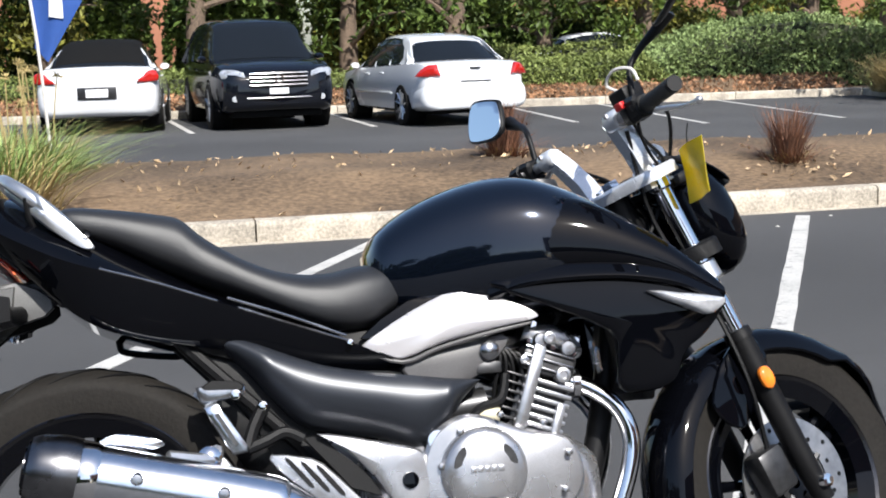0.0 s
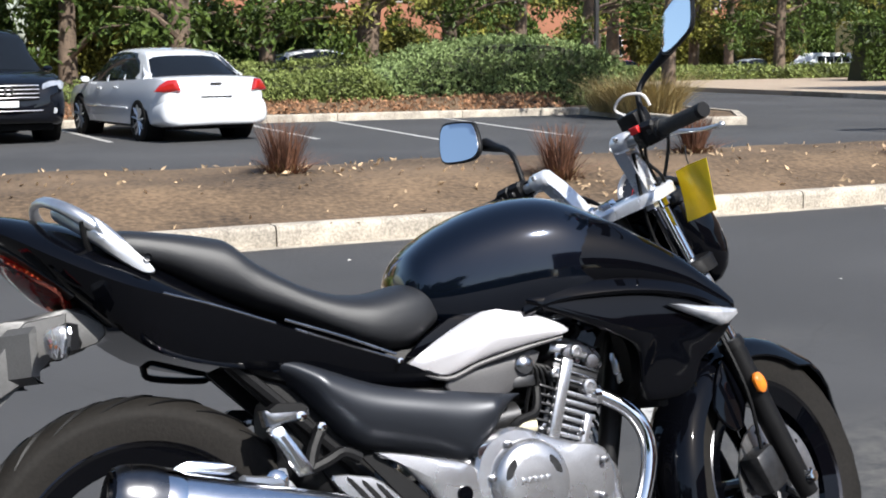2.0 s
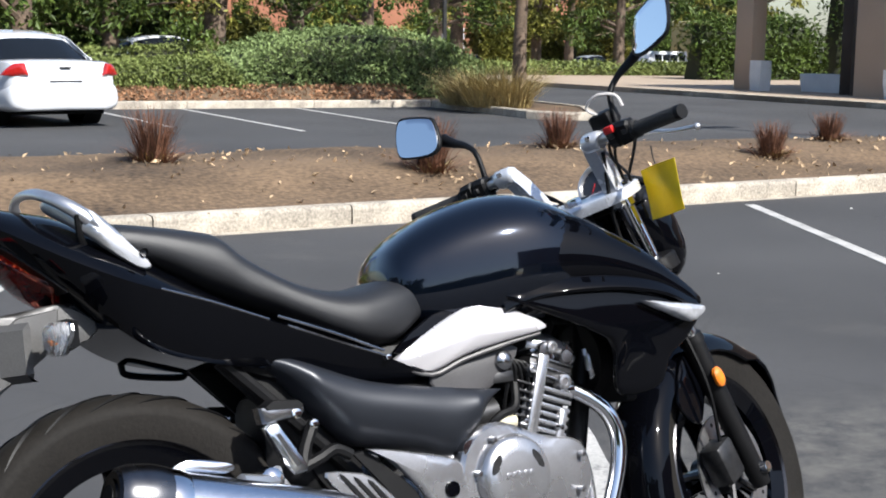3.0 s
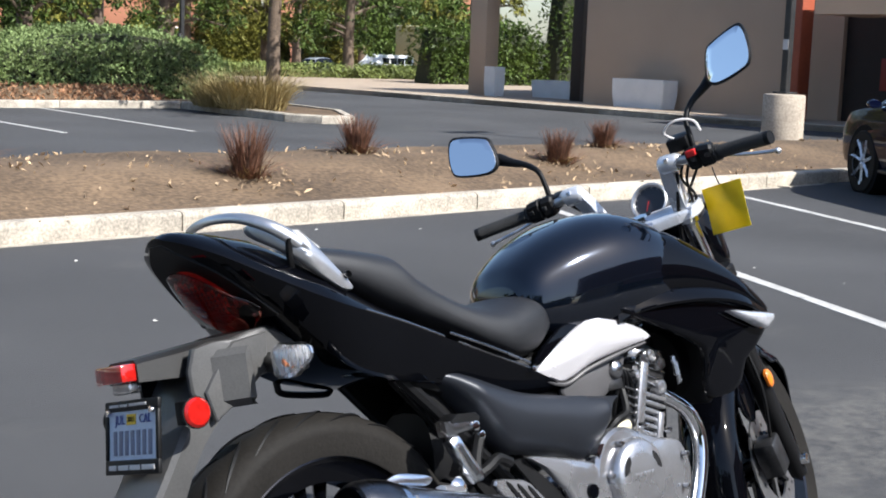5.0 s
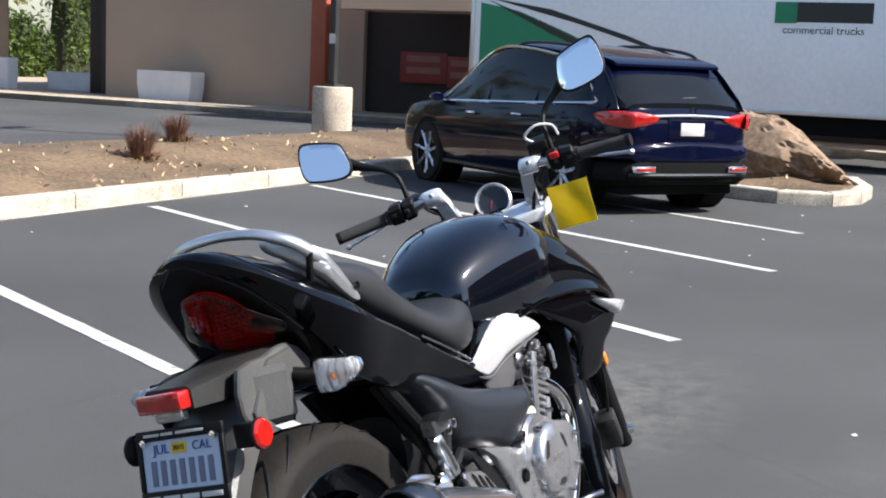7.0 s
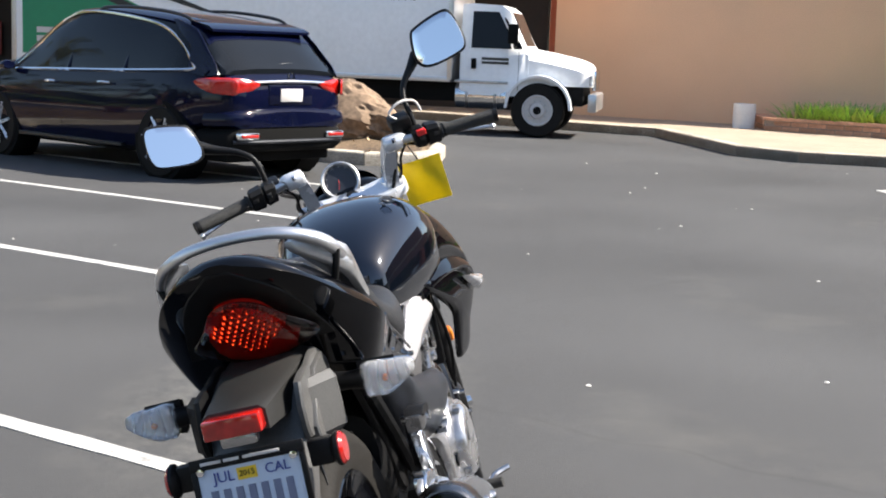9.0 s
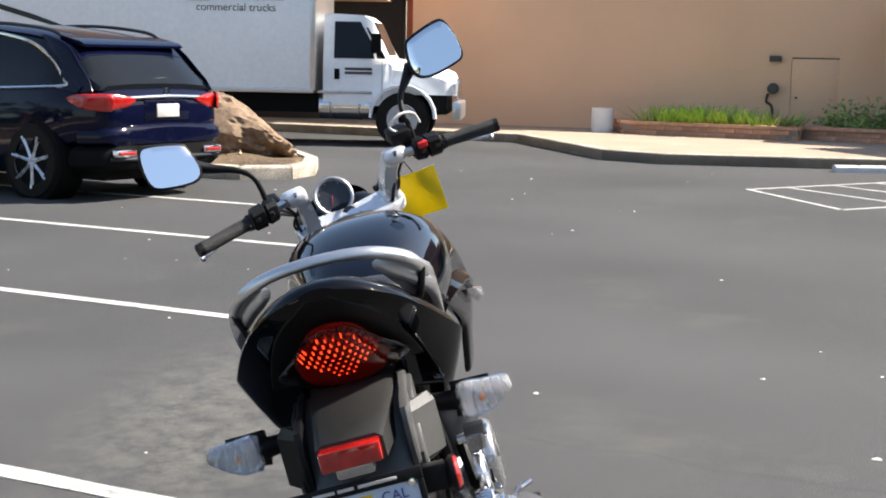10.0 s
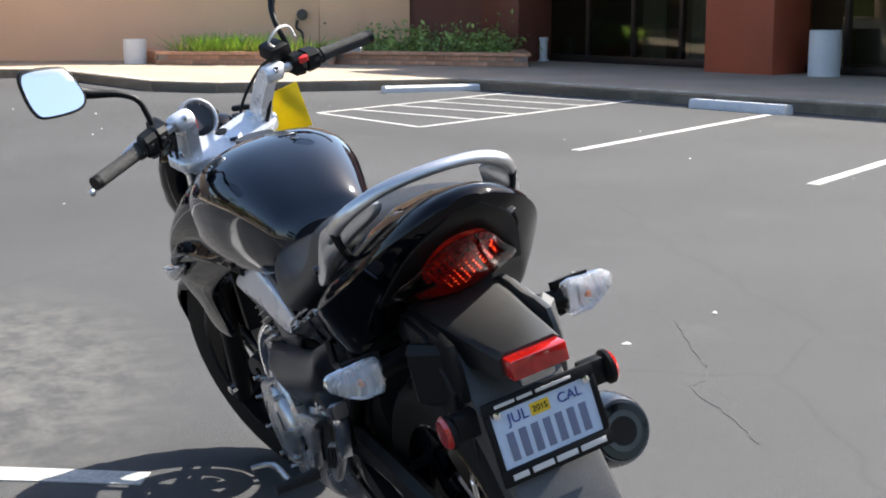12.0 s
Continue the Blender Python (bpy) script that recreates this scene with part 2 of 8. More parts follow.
SATIN = surface("dark_grey_metallic_plastic", (0.023, 0.026, 0.033), 0.36, metal=0.35, vary=0.06, scale=5, fine=900, rough_vary=0.04)
SILVER = surface("silver_painted_panel", (0.66, 0.64, 0.66), 0.27, metal=0.5, vary=0.03, scale=4, fine=800)
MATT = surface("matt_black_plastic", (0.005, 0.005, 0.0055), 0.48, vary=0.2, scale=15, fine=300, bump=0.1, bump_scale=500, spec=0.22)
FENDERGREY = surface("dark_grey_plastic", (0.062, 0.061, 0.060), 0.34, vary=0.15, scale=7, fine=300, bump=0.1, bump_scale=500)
FENDERDARK = surface("dull_dark_plastic", (0.015, 0.0145, 0.014), 0.5, vary=0.15, scale=7, fine=300, bump=0.1, bump_scale=500)
CASTING = surface("engine_alloy_casting", (0.47, 0.47, 0.485), 0.27, metal=0.85, vary=0.10, scale=10, fine=400, bump=0.03, bump_scale=900)
STEEL = surface("brushed_steel", (0.42, 0.42, 0.43), 0.25, metal=1.0, vary=0.12, scale=14)
MUFFLER = surface("polished_muffler", (0.76, 0.79, 0.84), 0.2, metal=1.0, vary=0.05, scale=6)
DARKSTEEL = surface("dark_steel", (0.06, 0.06, 0.062), 0.4, metal=0.8, vary=0.2, scale=12)
MIRRORGLASS = surface("mirror_glass", (0.90, 0.91, 0.93), 0.02, metal=1.0, vary=0.0, rough_vary=0.0)
GRIP = surface("grip_rubber", (0.02, 0.02, 0.02), 0.7, vary=0.2, scale=30, fine=300, bump=0.6, bump_scale=260)
YELLOWTAG = surface("yellow_plastic_tag", (0.80, 0.63, 0.02), 0.45, vary=0.06, scale=12)
_nt = YELLOWTAG.node_tree
_thin, _blend = _nt.nodes.new("ShaderNodeBsdfTranslucent"), _nt.nodes.new("ShaderNodeMixShader")
_thin.inputs["Color"].default_value, _blend.inputs[0].default_value = (0.80, 0.66, 0.02, 1), 0.5
_nt.links.new(_nt.nodes["Principled BSDF"].outputs[0], _blend.inputs[1])
_nt.links.new(_thin.outputs[0], _blend.inputs[2])
_nt.links.new(_blend.outputs[0], _nt.nodes["Material Output"].inputs[0])
DIALFACE = surface("dial_face", (0.02, 0.022, 0.03), 0.35, vary=0.1)
REDSWITCH = surface("red_switch", (0.6, 0.02, 0.02), 0.4, vary=0.05)
PLATEINK = surface("plate_dark_ink", (0.15, 0.17, 0.25), 0.5, vary=0.05)
PLATEBLUE = surface("plate_blue_ink", (0.03, 0.05, 0.25), 0.5, vary=0.05)
STICKER = surface("yellow_sticker", (0.80, 0.52, 0.03), 0.45, vary=0.05)
LED = surface("led_glint_dot", (0.7, 0.10, 0.04), 0.3, vary=0.02)
# this glow stands for light that the lamp's dots throw back
LED.node_tree.nodes["Principled BSDF"].inputs["Emission Color"].default_value = (1.0, 0.20, 0.07, 1)
LED.node_tree.nodes["Principled BSDF"].inputs["Emission Strength"].default_value = 1.0
CAPMETAL = surface("brushed_dark_cap", (0.17, 0.17, 0.178), 0.27, metal=1.0, vary=0.1, scale=9)
CASTBRIGHT = surface("bright_cast_alloy", (0.74, 0.75, 0.78), 0.28, metal=0.5, vary=0.06, scale=9, fine=200)
WEDGELENS = surface("front_signal_lens", (0.62, 0.63, 0.66), 0.06, metal=0.5, vary=0.18, scale=20, fine=60, coat=1.0)
SHOPGLASS = glass_material("shop_window_glass", (0.72, 0.72, 0.55))
CURTAIN = surface("pale_window_curtain", (0.13, 0.135, 0.11), 0.9, vary=0.2, scale=4)
# dark olive: the dimness behind the shop glass is put into this colour
OLIVEIN = surface("olive_interior_shade", (0.06, 0.064, 0.032), 0.9, vary=0.25, scale=0.8)
FINMETAL = surface("dull_fin_alloy", (0.40, 0.40, 0.41), 0.33, metal=0.9, vary=0.15, scale=14)
POLISHED = surface("polished_forged_alloy", (0.74, 0.75, 0.77), 0.14, metal=1.0, vary=0.05, scale=10, rough_vary=0.05)
GUSSET = surface("grey_frame_panel", (0.065, 0.063, 0.065), 0.4, vary=0.1, scale=8, fine=300)
CREAMPLUG = surface("cream_plastic_plug", (0.55, 0.50, 0.36), 0.5, vary=0.1)
PLATESHEET = surface("pale_blue_plate_sheet", (0.52, 0.60, 0.72), 0.42, vary=0.05, scale=20)
REDGLASS = glass_material("red_lens_cover", (0.95, 0.26, 0.18))
PALEBIT = surface("pale_ground_bits", (0.62, 0.60, 0.56), 0.8, vary=0.2, scale=8, island=0.3)
DARKCHROME = surface("dark_polished_metal", (0.075, 0.075, 0.08), 0.16, metal=1.0, vary=0.08, scale=6)


# ---- mesh helpers ----
def part(name, bm, material, parent=None, label="", smooth=40):
    """Link a bmesh as one mesh object, under a thing or part where one is given."""
    me = bpy.data.meshes.new(name)
    bmesh.ops.recalc_face_normals(bm, faces=bm.faces)
    bm.to_mesh(me)
    bm.free()
    me.materials.append(material)
    if smooth and len(me.polygons):
        me.polygons.foreach_set("use_smooth", [True] * len(me.polygons))
        me.set_sharp_from_angle(angle=radians(smooth))
    ob = new(name, me)
    ob.parent = parent
    if label:
        ob["label"] = label
    return ob


def quads(name, verts, faces, material, parent=None, smooth=False):
    """A mesh object from vertex and face lists that were computed."""
    me = bpy.data.meshes.new(name)
    me.from_pydata(verts, [], faces)
    me.materials.append(material)
    if smooth:
        me.polygons.foreach_set("use_smooth", [True] * len(me.polygons))
    ob = new(name, me)
    ob.parent = parent
    return ob


def thing(name, m, label, category, group="", kind=""):
    ob = new(name)
    ob.empty_display_size = 0.1
    ob.matrix_world = m
    return tagged(ob, label, category, group, kind)


def box(x0, x1, y0, y1, z0, z1, bevel=0.0, bm=None, seg=2):
    made = bm or bmesh.new()
    r = bmesh.ops.create_cube(made, size=1)
    for v in r["verts"]:
        v.co = (x0 + (v.co.x + 0.5) * (x1 - x0), y0 + (v.co.y + 0.5) * (y1 - y0), z0 + (v.co.z + 0.5) * (z1 - z0))
    if bevel:
        es = list({e for v in r["verts"] for e in v.link_edges})
        bmesh.ops.bevel(made, geom=es, offset=bevel, segments=seg, profile=0.5, affect="EDGES")
    return made


def curve_points(pts, n=8, closed=False):
    """Catmull-Rom points through pts (any dimension), n to each span."""
    p = [np.array(q, float) for q in pts]
    k, out = len(p), []
    for i in range(k if closed else k - 1):
        if closed:
            a, b, c, d = p[i - 1], p[i], p[(i + 1) % k], p[(i + 2) % k]
        else:
            a, b, c, d = p[max(i - 1, 0)], p[i], p[i + 1], p[min(i + 2, k - 1)]
        for j in range(n):
            t = j / n
            out.append(0.5 * (2 * b + (c - a) * t + (2 * a - 5 * b + 4 * c - d) * t * t + (3 * b - 3 * c + d - a) * t ** 3))
    if not closed:
        out.append(p[-1])
    return out


def loft(rings, bm=None, caps=True, closed=True):
    """Skin a row of rings that have the same number of points."""
    bm = bm or bmesh.new()
    vs = [[bm.verts.new(Vector(p)) for p in ring] for ring in rings]
    n = len(rings[0])
    for a, b in zip(vs, vs[1:]):
        for i in range(n if closed else n - 1):
            bm.faces.new((a[i], a[(i + 1) % n], b[(i + 1) % n], b[i]))
    if caps and closed:
        bm.faces.new(vs[0][::-1])
        bm.faces.new(vs[-1])
    return bm


def tube(pts, r, n=10, smooth=6, bm=None, flat=1.0):
    """A round bar along a smooth path; r is one radius or one for each point given."""
    radii = r if isinstance(r, (list, tuple)) else [r] * len(pts)
    line = curve_points([(*p, q) for p, q in zip(pts, radii)], smooth) if len(pts) > 2 and smooth > 1 else [np.array((*p, q)) for p, q in zip(pts, radii)]
    rings, side = [], None
    for i, p in enumerate(line):
        d = Vector((line[min(i + 1, len(line) - 1)] - line[max(i - 1, 0)])[:3]).normalized()
        if side is None:
            side = d.cross(Vector((0, 0, 1)) if abs(d.z) < 0.9 else Vector((1, 0, 0))).normalized()
        side = (side - d * side.dot(d)).normalized()
        up = d.cross(side)
        c = Vector(p[:3])
        rings.append([c + side * math.cos(a) * p[3] + up * math.sin(a) * p[3] * flat for a in (2 * math.pi * k / n for k in range(n))])
    return loft(rings, bm)


def cyl(p0, p1, r0, r1=None, n=20, bm=None):
    return tube([p0, p1], [r0, r0 if r1 is None else r1], n, 1, bm)


def lathe(profile, axis="y", n=32, bm=None, centre=(0, 0, 0)):
    """Turn (radius, along) points round an axis."""
    rings = []
    for k in range(n):
        a = 2 * math.pi * k / n
        ring = []
        for r, h in profile:
            c, s = r * math.cos(a), r * math.sin(a)
            q = {"y": (c, h, s), "x": (h, c, s), "z": (c, s, h)}[axis]
            ring.append(Vector(q) + Vector(centre))
        rings.append(ring)
    bm = bm or bmesh.new()
    vs = [[bm.verts.new(p) for p in ring] for ring in rings]
    m = len(profile)
    for k in range(n):
        for i in range(m - 1):
            bm.faces.new((vs[k][i], vs[k][i + 1], vs[(k + 1) % n][i + 1], vs[(k + 1) % n][i]))
    bmesh.ops.remove_doubles(bm, verts=bm.verts, dist=1e-6)
    return bm


def slab(outline, along, thick, bulge=0.0, rings=4, edge=0.006, smooth=5, bm=None, roundness=2.2):
    """A panel: a closed outline (a, b) in a plane, laid by along(a, b, h), with a rounded rim, a bulged face and thickness."""
    pts = curve_points(outline, smooth, True) if smooth > 1 else [np.array(p, float) for p in outline]
    c = sum(pts) / len(pts)
    bm = bm or bmesh.new()
    levels = []
    for k in range(rings + 1):
        f = k / (rings + 0.6)
        h = thick + bulge * (1 - (1 - f) ** roundness)
        if k == 0:
            levels.append([(p, -0.0) for p in pts])
            h = thick - edge
            levels.append([(p, h) for p in pts])
            inner = [p + (c - p) * min(0.5, edge / max(1e-6, np.linalg.norm(c - p))) for p in pts]
            levels.append([(p, thick) for p in inner])
        else:
            levels.append([(p + (c - p) * f, h) for p in pts])
    vs = [[bm.verts.new(Vector(along(p[0], p[1], h))) for p, h in lv] for lv in levels]
    n = len(pts)
    for a, b in zip(vs, vs[1:]):
        for i in range(n):
            bm.faces.new((a[i], a[(i + 1) % n], b[(i + 1) % n], b[i]))
    top = bm.verts.new(Vector(along(c[0], c[1], thick + bulge)))
    for i in range(n):
        bm.faces.new((vs[-1][i], vs[-1][(i + 1) % n], top))
    bm.faces.new(vs[0][::-1])
    return bm


def letters(name, text, size, m, material, parent=None, thick=0.0005):
    """Writing with the built-in font, as a mesh."""
    cu = bpy.data.curves.new(name, "FONT")
    cu.body, cu.size, cu.extrude, cu.align_x, cu.align_y = text, size, thick, "CENTER", "CENTER"
    tmp = bpy.data.objects.new(name, cu)
    scene.collection.objects.link(tmp)
    me = bpy.data.meshes.new_from_object(tmp.evaluated_get(bpy.context.evaluated_depsgraph_get()))
    bpy.data.objects.remove(tmp)
    me.materials.clear()
    me.materials.append(material)
    ob = new(name, me)
    ob.parent = parent
    ob.matrix_local = m
    return ob


def blades(rng, count, spread, height, width, droop, lean=0.5):
    """Verts and faces of a tuft of thin curved blades."""
    V, F = [], []
    for _ in range(count):
        a, r = rng.uniform(0, 2 * math.pi), spread * math.sqrt(rng.random())
        bx, by = r * math.cos(a), r * math.sin(a)
        d = a + rng.uniform(-0.9, 0.9)
        h, w, k = height * rng.uniform(0.5, 1.0), width * rng.uniform(0.6, 1.2), rng.uniform(0.2, 1) * lean
        sx, sy = -math.sin(d) * w, math.cos(d) * w
        i0 = len(V)
        for j in range(4):
            t = j / 3
            out = h * k * t + droop * h * t * t * k
            z = h * t * (1 - 0.35 * droop * t * k)
            ww = 1 - 0.85 * t
            cx, cy = bx + math.cos(d) * out, by + math.sin(d) * out
            V += [(cx - sx * ww, cy - sy * ww, z), (cx + sx * ww, cy + sy * ww, z)]
        F += [(i0 + 2 * j, i0 + 2 * j + 1, i0 + 2 * j + 3, i0 + 2 * j + 2) for j in range(3)]
    return V, F


def leaves(rng, places, size):
    """Small bent leaves (two quads each) at the places given, turned at random."""
    V, F = [], []
    for p in places:
        s = size * rng.uniform(0.6, 1.3)
        q = Euler((rng.uniform(-1.2, 1.2), rng.uniform(-1.2, 1.2), rng.uniform(0, 6.28))).to_matrix()
        i0 = len(V)
        for x, y, z in ((-1, 0, 0), (0, -0.45, 0.12), (0, 0.45, 0.12), (1, 0, 0), (0, 0, -0.1)):
            V.append(tuple(Vector(p) + q @ Vector((x * s, y * s, z * s))))
        F += [(i0, i0 + 1, i0 + 4), (i0 + 1, i0 + 3, i0 + 4), (i0 + 3, i0 + 2, i0 + 4), (i0 + 2, i0, i0 + 4)]
    return V, F


# ---- ground, parking lines, planted island ----
def ground_sheet():
    bm = bmesh.new()
    bmesh.ops.create_grid(bm, x_segments=40, y_segments=40, size=300)
    ob = part("ground", bm, ASPHALT, smooth=0)
    tagged(ob, "dark grey worn asphalt of a parking lot", "asphalt", kind="structure")


ground_sheet()


def painted_line(a, b, width=0.10, label="worn white painted parking line on asphalt"):
    d = Vector((b[0] - a[0], b[1] - a[1]))
    n = max(2, int(d.length / 0.25))
    side = Vector((-d.y, d.x)).normalized() * width / 2
    rng = random.Random(int(abs(a[0]) * 1000 + abs(a[1]) * 77))
    bm = bmesh.new()
    rings = []
    for i in range(n + 1):
        c = Vector(a) + d * (i / n)
        w1, w2 = side * rng.uniform(0.92, 1.06), side * rng.uniform(0.92, 1.06)
        rings.append([(c.x - w1.x, c.y - w1.y, 0.0005), (c.x - w1.x, c.y - w1.y, 0.004), (c.x + w2.x, c.y + w2.y, 0.004), (c.x + w2.x, c.y + w2.y, 0.0005)])
    loft(rings, bm)
    ob = part("parking_line", bm, LINE, smooth=0)
    return tagged(ob, label, "line", "parking lines", "structure")


STALL = Vector((0.391, 0.920))          # direction of the slanted stalls, towards the kerb
for kx, ky, ln in ((1.12, 6.77, 6.4), (4.09, 6.78, 6.75), (7.05, 7.06, 6.45), (9.94, 7.41, 6.4)):
    painted_line((kx, ky), (kx - STALL.x * ln, ky - STALL.y * ln), 0.10)
painted_line((12.05, 6.95), (9.98, 2.06), 0.10)
for a, b in (((-0.87, 19.34), (-1.6, 24.1)), ((2.0, 19.4), (1.5, 24.1)), ((5.1, 18.6), (5.0, 24.1)), ((6.75, 17.2), (6.8, 24.1)), ((8.9, 17.3), (9.15, 23.9)),
             ((8.6, -3.78), (11.2, -7.2)), ((6.1, -4.51), (8.9, -8.2)), ((3.6, -5.2), (6.4, -8.9))):
    painted_line(a, b)
# open crack in the asphalt
bm = bmesh.new()
_rng = random.Random(3)
_line = [(2.77, -1.71), (2.34, -1.57), (1.91, -1.42), (1.79, -1.29), (1.50, -1.26), (1.20, -1.20)]
_path = [(q[0] + _rng.uniform(-0.012, 0.012), q[1] + _rng.uniform(-0.007, 0.007)) for q in curve_points(_line, 7)]
loft([[(x, y - w, 0.0012), (x, y - w, 0.0022), (x, y + w, 0.0022), (x, y + w, 0.0012)] for (x, y), w in [(q, _rng.uniform(0.0006, 0.0022)) for q in _path]], bm)
tagged(part("asphalt_crack", bm, surface("crack_filler", (0.085, 0.083, 0.08), 0.9, vary=0.2), smooth=0), "thin dark crack in the asphalt", "crack", kind="structure")
# hatched no-parking area
for a, b in (((12.95, -2.5), (11.0, -3.1)), ((11.0, -3.1), (13.55, -6.65)), ((12.95, -2.5), (15.35, -5.7)), ((13.3, -3.0), (11.6, -3.95)), ((13.75, -3.6), (12.1, -4.6)),
             ((14.2, -4.2), (12.5, -5.2)), ((14.65, -4.8), (12.95, -5.8)), ((15.1, -5.4), (13.35, -6.35))):
    painted_line(a, b, 0.065, "thin white line of a hatched no-parking area")

ISLAND = [(-9, 5.76), (12.5, 7.91), (14.6, 8.1), (12.82, 3.8), (12.62, 3.1), (12.85, 2.55), (13.4, 2.38), (14.4, 2.5), (15.7, 3.0),
          (17.4, 7.4), (17.9, 10.3), (17.4, 11.3), (16.6, 11.6), (-9, 11.3)]


def inside(p, poly):
    c, n = False, len(poly)
    for i in range(n):
        (x0, y0), (x1, y1) = poly[i], poly[i - 1]
        if (y0 > p[1]) != (y1 > p[1]) and p[0] < (x1 - x0) * (p[1] - y0) / (y1 - y0) + x0:
            c = not c
    return c


def edge_distance(p, poly):
    best = 99.0
    for i in range(len(poly)):
        a, b = Vector(poly[i - 1]), Vector(poly[i])
        d = b - a
        t = max(0, min(1, (Vector(p) - a).dot(d) / d.length_squared))
        best = min(best, (a + d * t - Vector(p)).length)
    return best


def soil_height(x, y):
    d = edge_distance((x, y), ISLAND)
    s = max(0.0, min(1.0, (d - 0.1) / 1.5))
    s = s * s * (3 - 2 * s)
    return 0.125 + 0.20 * s + 0.035 * noise.noise((x * 0.8, y * 0.8, 3)) * s + 0.016 * noise.noise((x * 4, y * 4, 1)) * min(1, d * 4)


def planted_soil():
    step, x0, y0, nx, ny = 0.16, -9.0, 2.3, 170, 60
    V, F, idx = [], [], {}
    for j in range(ny):
        for i in range(nx):
            p = (x0 + i * step, y0 + j * step)
            if inside(p, ISLAND) and edge_distance(p, ISLAND) > 0.03:
                idx[i, j] = len(V)
                V.append((*p, soil_height(*p)))
    for (i, j), k in idx.items():
        q = [idx.get(t) for t in ((i + 1, j), (i + 1, j + 1), (i, j + 1))]
        if None not in q:
            F.append((k, *q))
    ob = quads("soil", V, F, DIRT, smooth=True)
    tagged(ob, "dry bare brown soil of a raised planting island", "soil", kind="structure")


planted_soil()

# road-side apron of dust along the kerb foot and the kerb itself, stone by stone
kerb = thing("kerb", pose(0, 0, 0), "pale weathered concrete kerb round the planting island", "kerb", kind="structure")


def kerb_stone(length, height=0.15, width=0.16):
    bm = box(0, length, 0, width, -0.05, height)
    es = [e for e in bm.edges if all(v.co.z > height - 0.01 for v in e.verts) and all(v.co.y < 0.01 for v in e.verts)]
    bmesh.ops.bevel(bm, geom=es, offset=0.035, segments=3, profile=0.5, affect="EDGES")
    return bm


def lay_kerb(poly, parent, lengths=1.55, close=True):
    n = len(poly)
    for i in range(n if close else n - 1):
        a, b = Vector(poly[i]), Vector(poly[(i + 1) % n])
        d = b - a
        k = max(1, round(d.length / lengths))
        ang = math.degrees(math.atan2(d.y, d.x))
        for j in range(k):
            s = a + d * (j / k)
            ob = part("kerb_stone", kerb_stone(d.length / k - 0.012), CONCRETE, parent, smooth=30)
            ob.matrix_local = pose(s.x, s.y, 0, 0, 0, ang)


lay_kerb(ISLAND, kerb)
bm = bmesh.new()
d = Vector((21.5, 2.15)).normalized()
loft([[(-9 + d.x * t, 5.76 + d.y * t - w, h) for w, h in ((-0.02, 0.001), (-0.02, 0.006), (0.055, 0.005), (0.085, 0.001))] for t in [k * 0.4 for k in range(54)]], bm)
tagged(part("gutter_lip", bm, CONCRETE, smooth=0), "pale dusty concrete lip at the kerb foot", "gutter", kind="structure")


def litter():
    rng = random.Random(5)
    P = []
    while len(P) < 800:
        x, y = rng.uniform(-3, 17), rng.uniform(2.6, 11.3)
        if inside((x, y), ISLAND) and (noise.noise((x * 0.7, y * 0.7, 9)) > rng.uniform(-0.5, 0.5)):
            P.append((x, y, soil_height(x, y) + 0.012))
    for gx, gy in ((2.31, 9.0), (4.52, 8.2), (6.54, 9.45), (8.49, 8.55), (10.1, 9.5)):
        for _ in range(46):
            x, y = gx + 0.1 + rng.gauss(0, 0.30), gy - 0.12 + rng.gauss(0, 0.22)
            P.append((x, y, soil_height(x, y) + 0.012 + rng.uniform(0, 0.02)))
    rng.shuffle(P)
    V, F = leaves(rng, P[::2], 0.022)
    v, f = leaves(rng, P[1::2], 0.038)
    n = len(V)
    V, F = V + v, F + [tuple(i + n for i in q) for q in f]
    tagged(quads("leaf_litter", V, F, LEAFLITTER), "scattered dry tan leaves on soil and asphalt", "leaves", kind="stuff")


litter()


def ground_bits():
    rng = random.Random(12)
    V, F = [], []
    for _ in range(90):
        x, y, r = rng.uniform(-4, 15), rng.uniform(-7, 7), rng.uniform(0.006, 0.02)
        if inside((x, y), ISLAND):
            continue
        k, turn = len(V), rng.uniform(0, 6.28)
        rim = [(r * rng.uniform(0.5, 1.2), turn + q * 1.047) for q in range(6)]
        V += [(x + l * math.cos(a), y + l * math.sin(a), 0.003) for l, a in rim] + [(x, y, 0.003 + r * 0.5)]
        F += [(k + q, k + (q + 1) % 6, k + 6) for q in range(6)]
    tagged(quads("ground_bits", V, F, PALEBIT), "small pale bits of grit and leaf on asphalt", "litter", kind="stuff")


ground_bits()


def fountain_grass(x, y, r, h, seed):
    rng = random.Random(seed)
    V, F = blades(rng, 420, 0.08 * r, h * 1.05, 0.006, 0.4, 0.42)
    V2, F2 = blades(rng, 160, 0.16 * r, h * 0.55, 0.006, 1.0, 1.3)
    base = thing("fountain_grass", pose(x, y, soil_height(x, y) - 0.01), "dry reddish-brown clump of ornamental grass on soil", "grass clump", "grass clumps on the island")
    quads("upright_blades", V, F, REDGRASS, base)
    quads("drooping_blades", V2, F2, REDGRASS, base)
    V3, F3 = blades(rng, 90, 0.10 * r, h * 0.30, 0.007, 1.0, 1.2)
    quads("dead_base_blades", V3, F3, STRAW, base)


for i, (x, y, r, h) in enumerate(((2.31, 9.0, 1.2, 0.48), (4.52, 8.2, 1.2, 0.48), (6.54, 9.45, 1.1, 0.42), (8.49, 8.55, 1.1, 0.38), (10.1, 9.5, 1.0, 0.34))):
    fountain_grass(x, y, r, h, 20 + i)


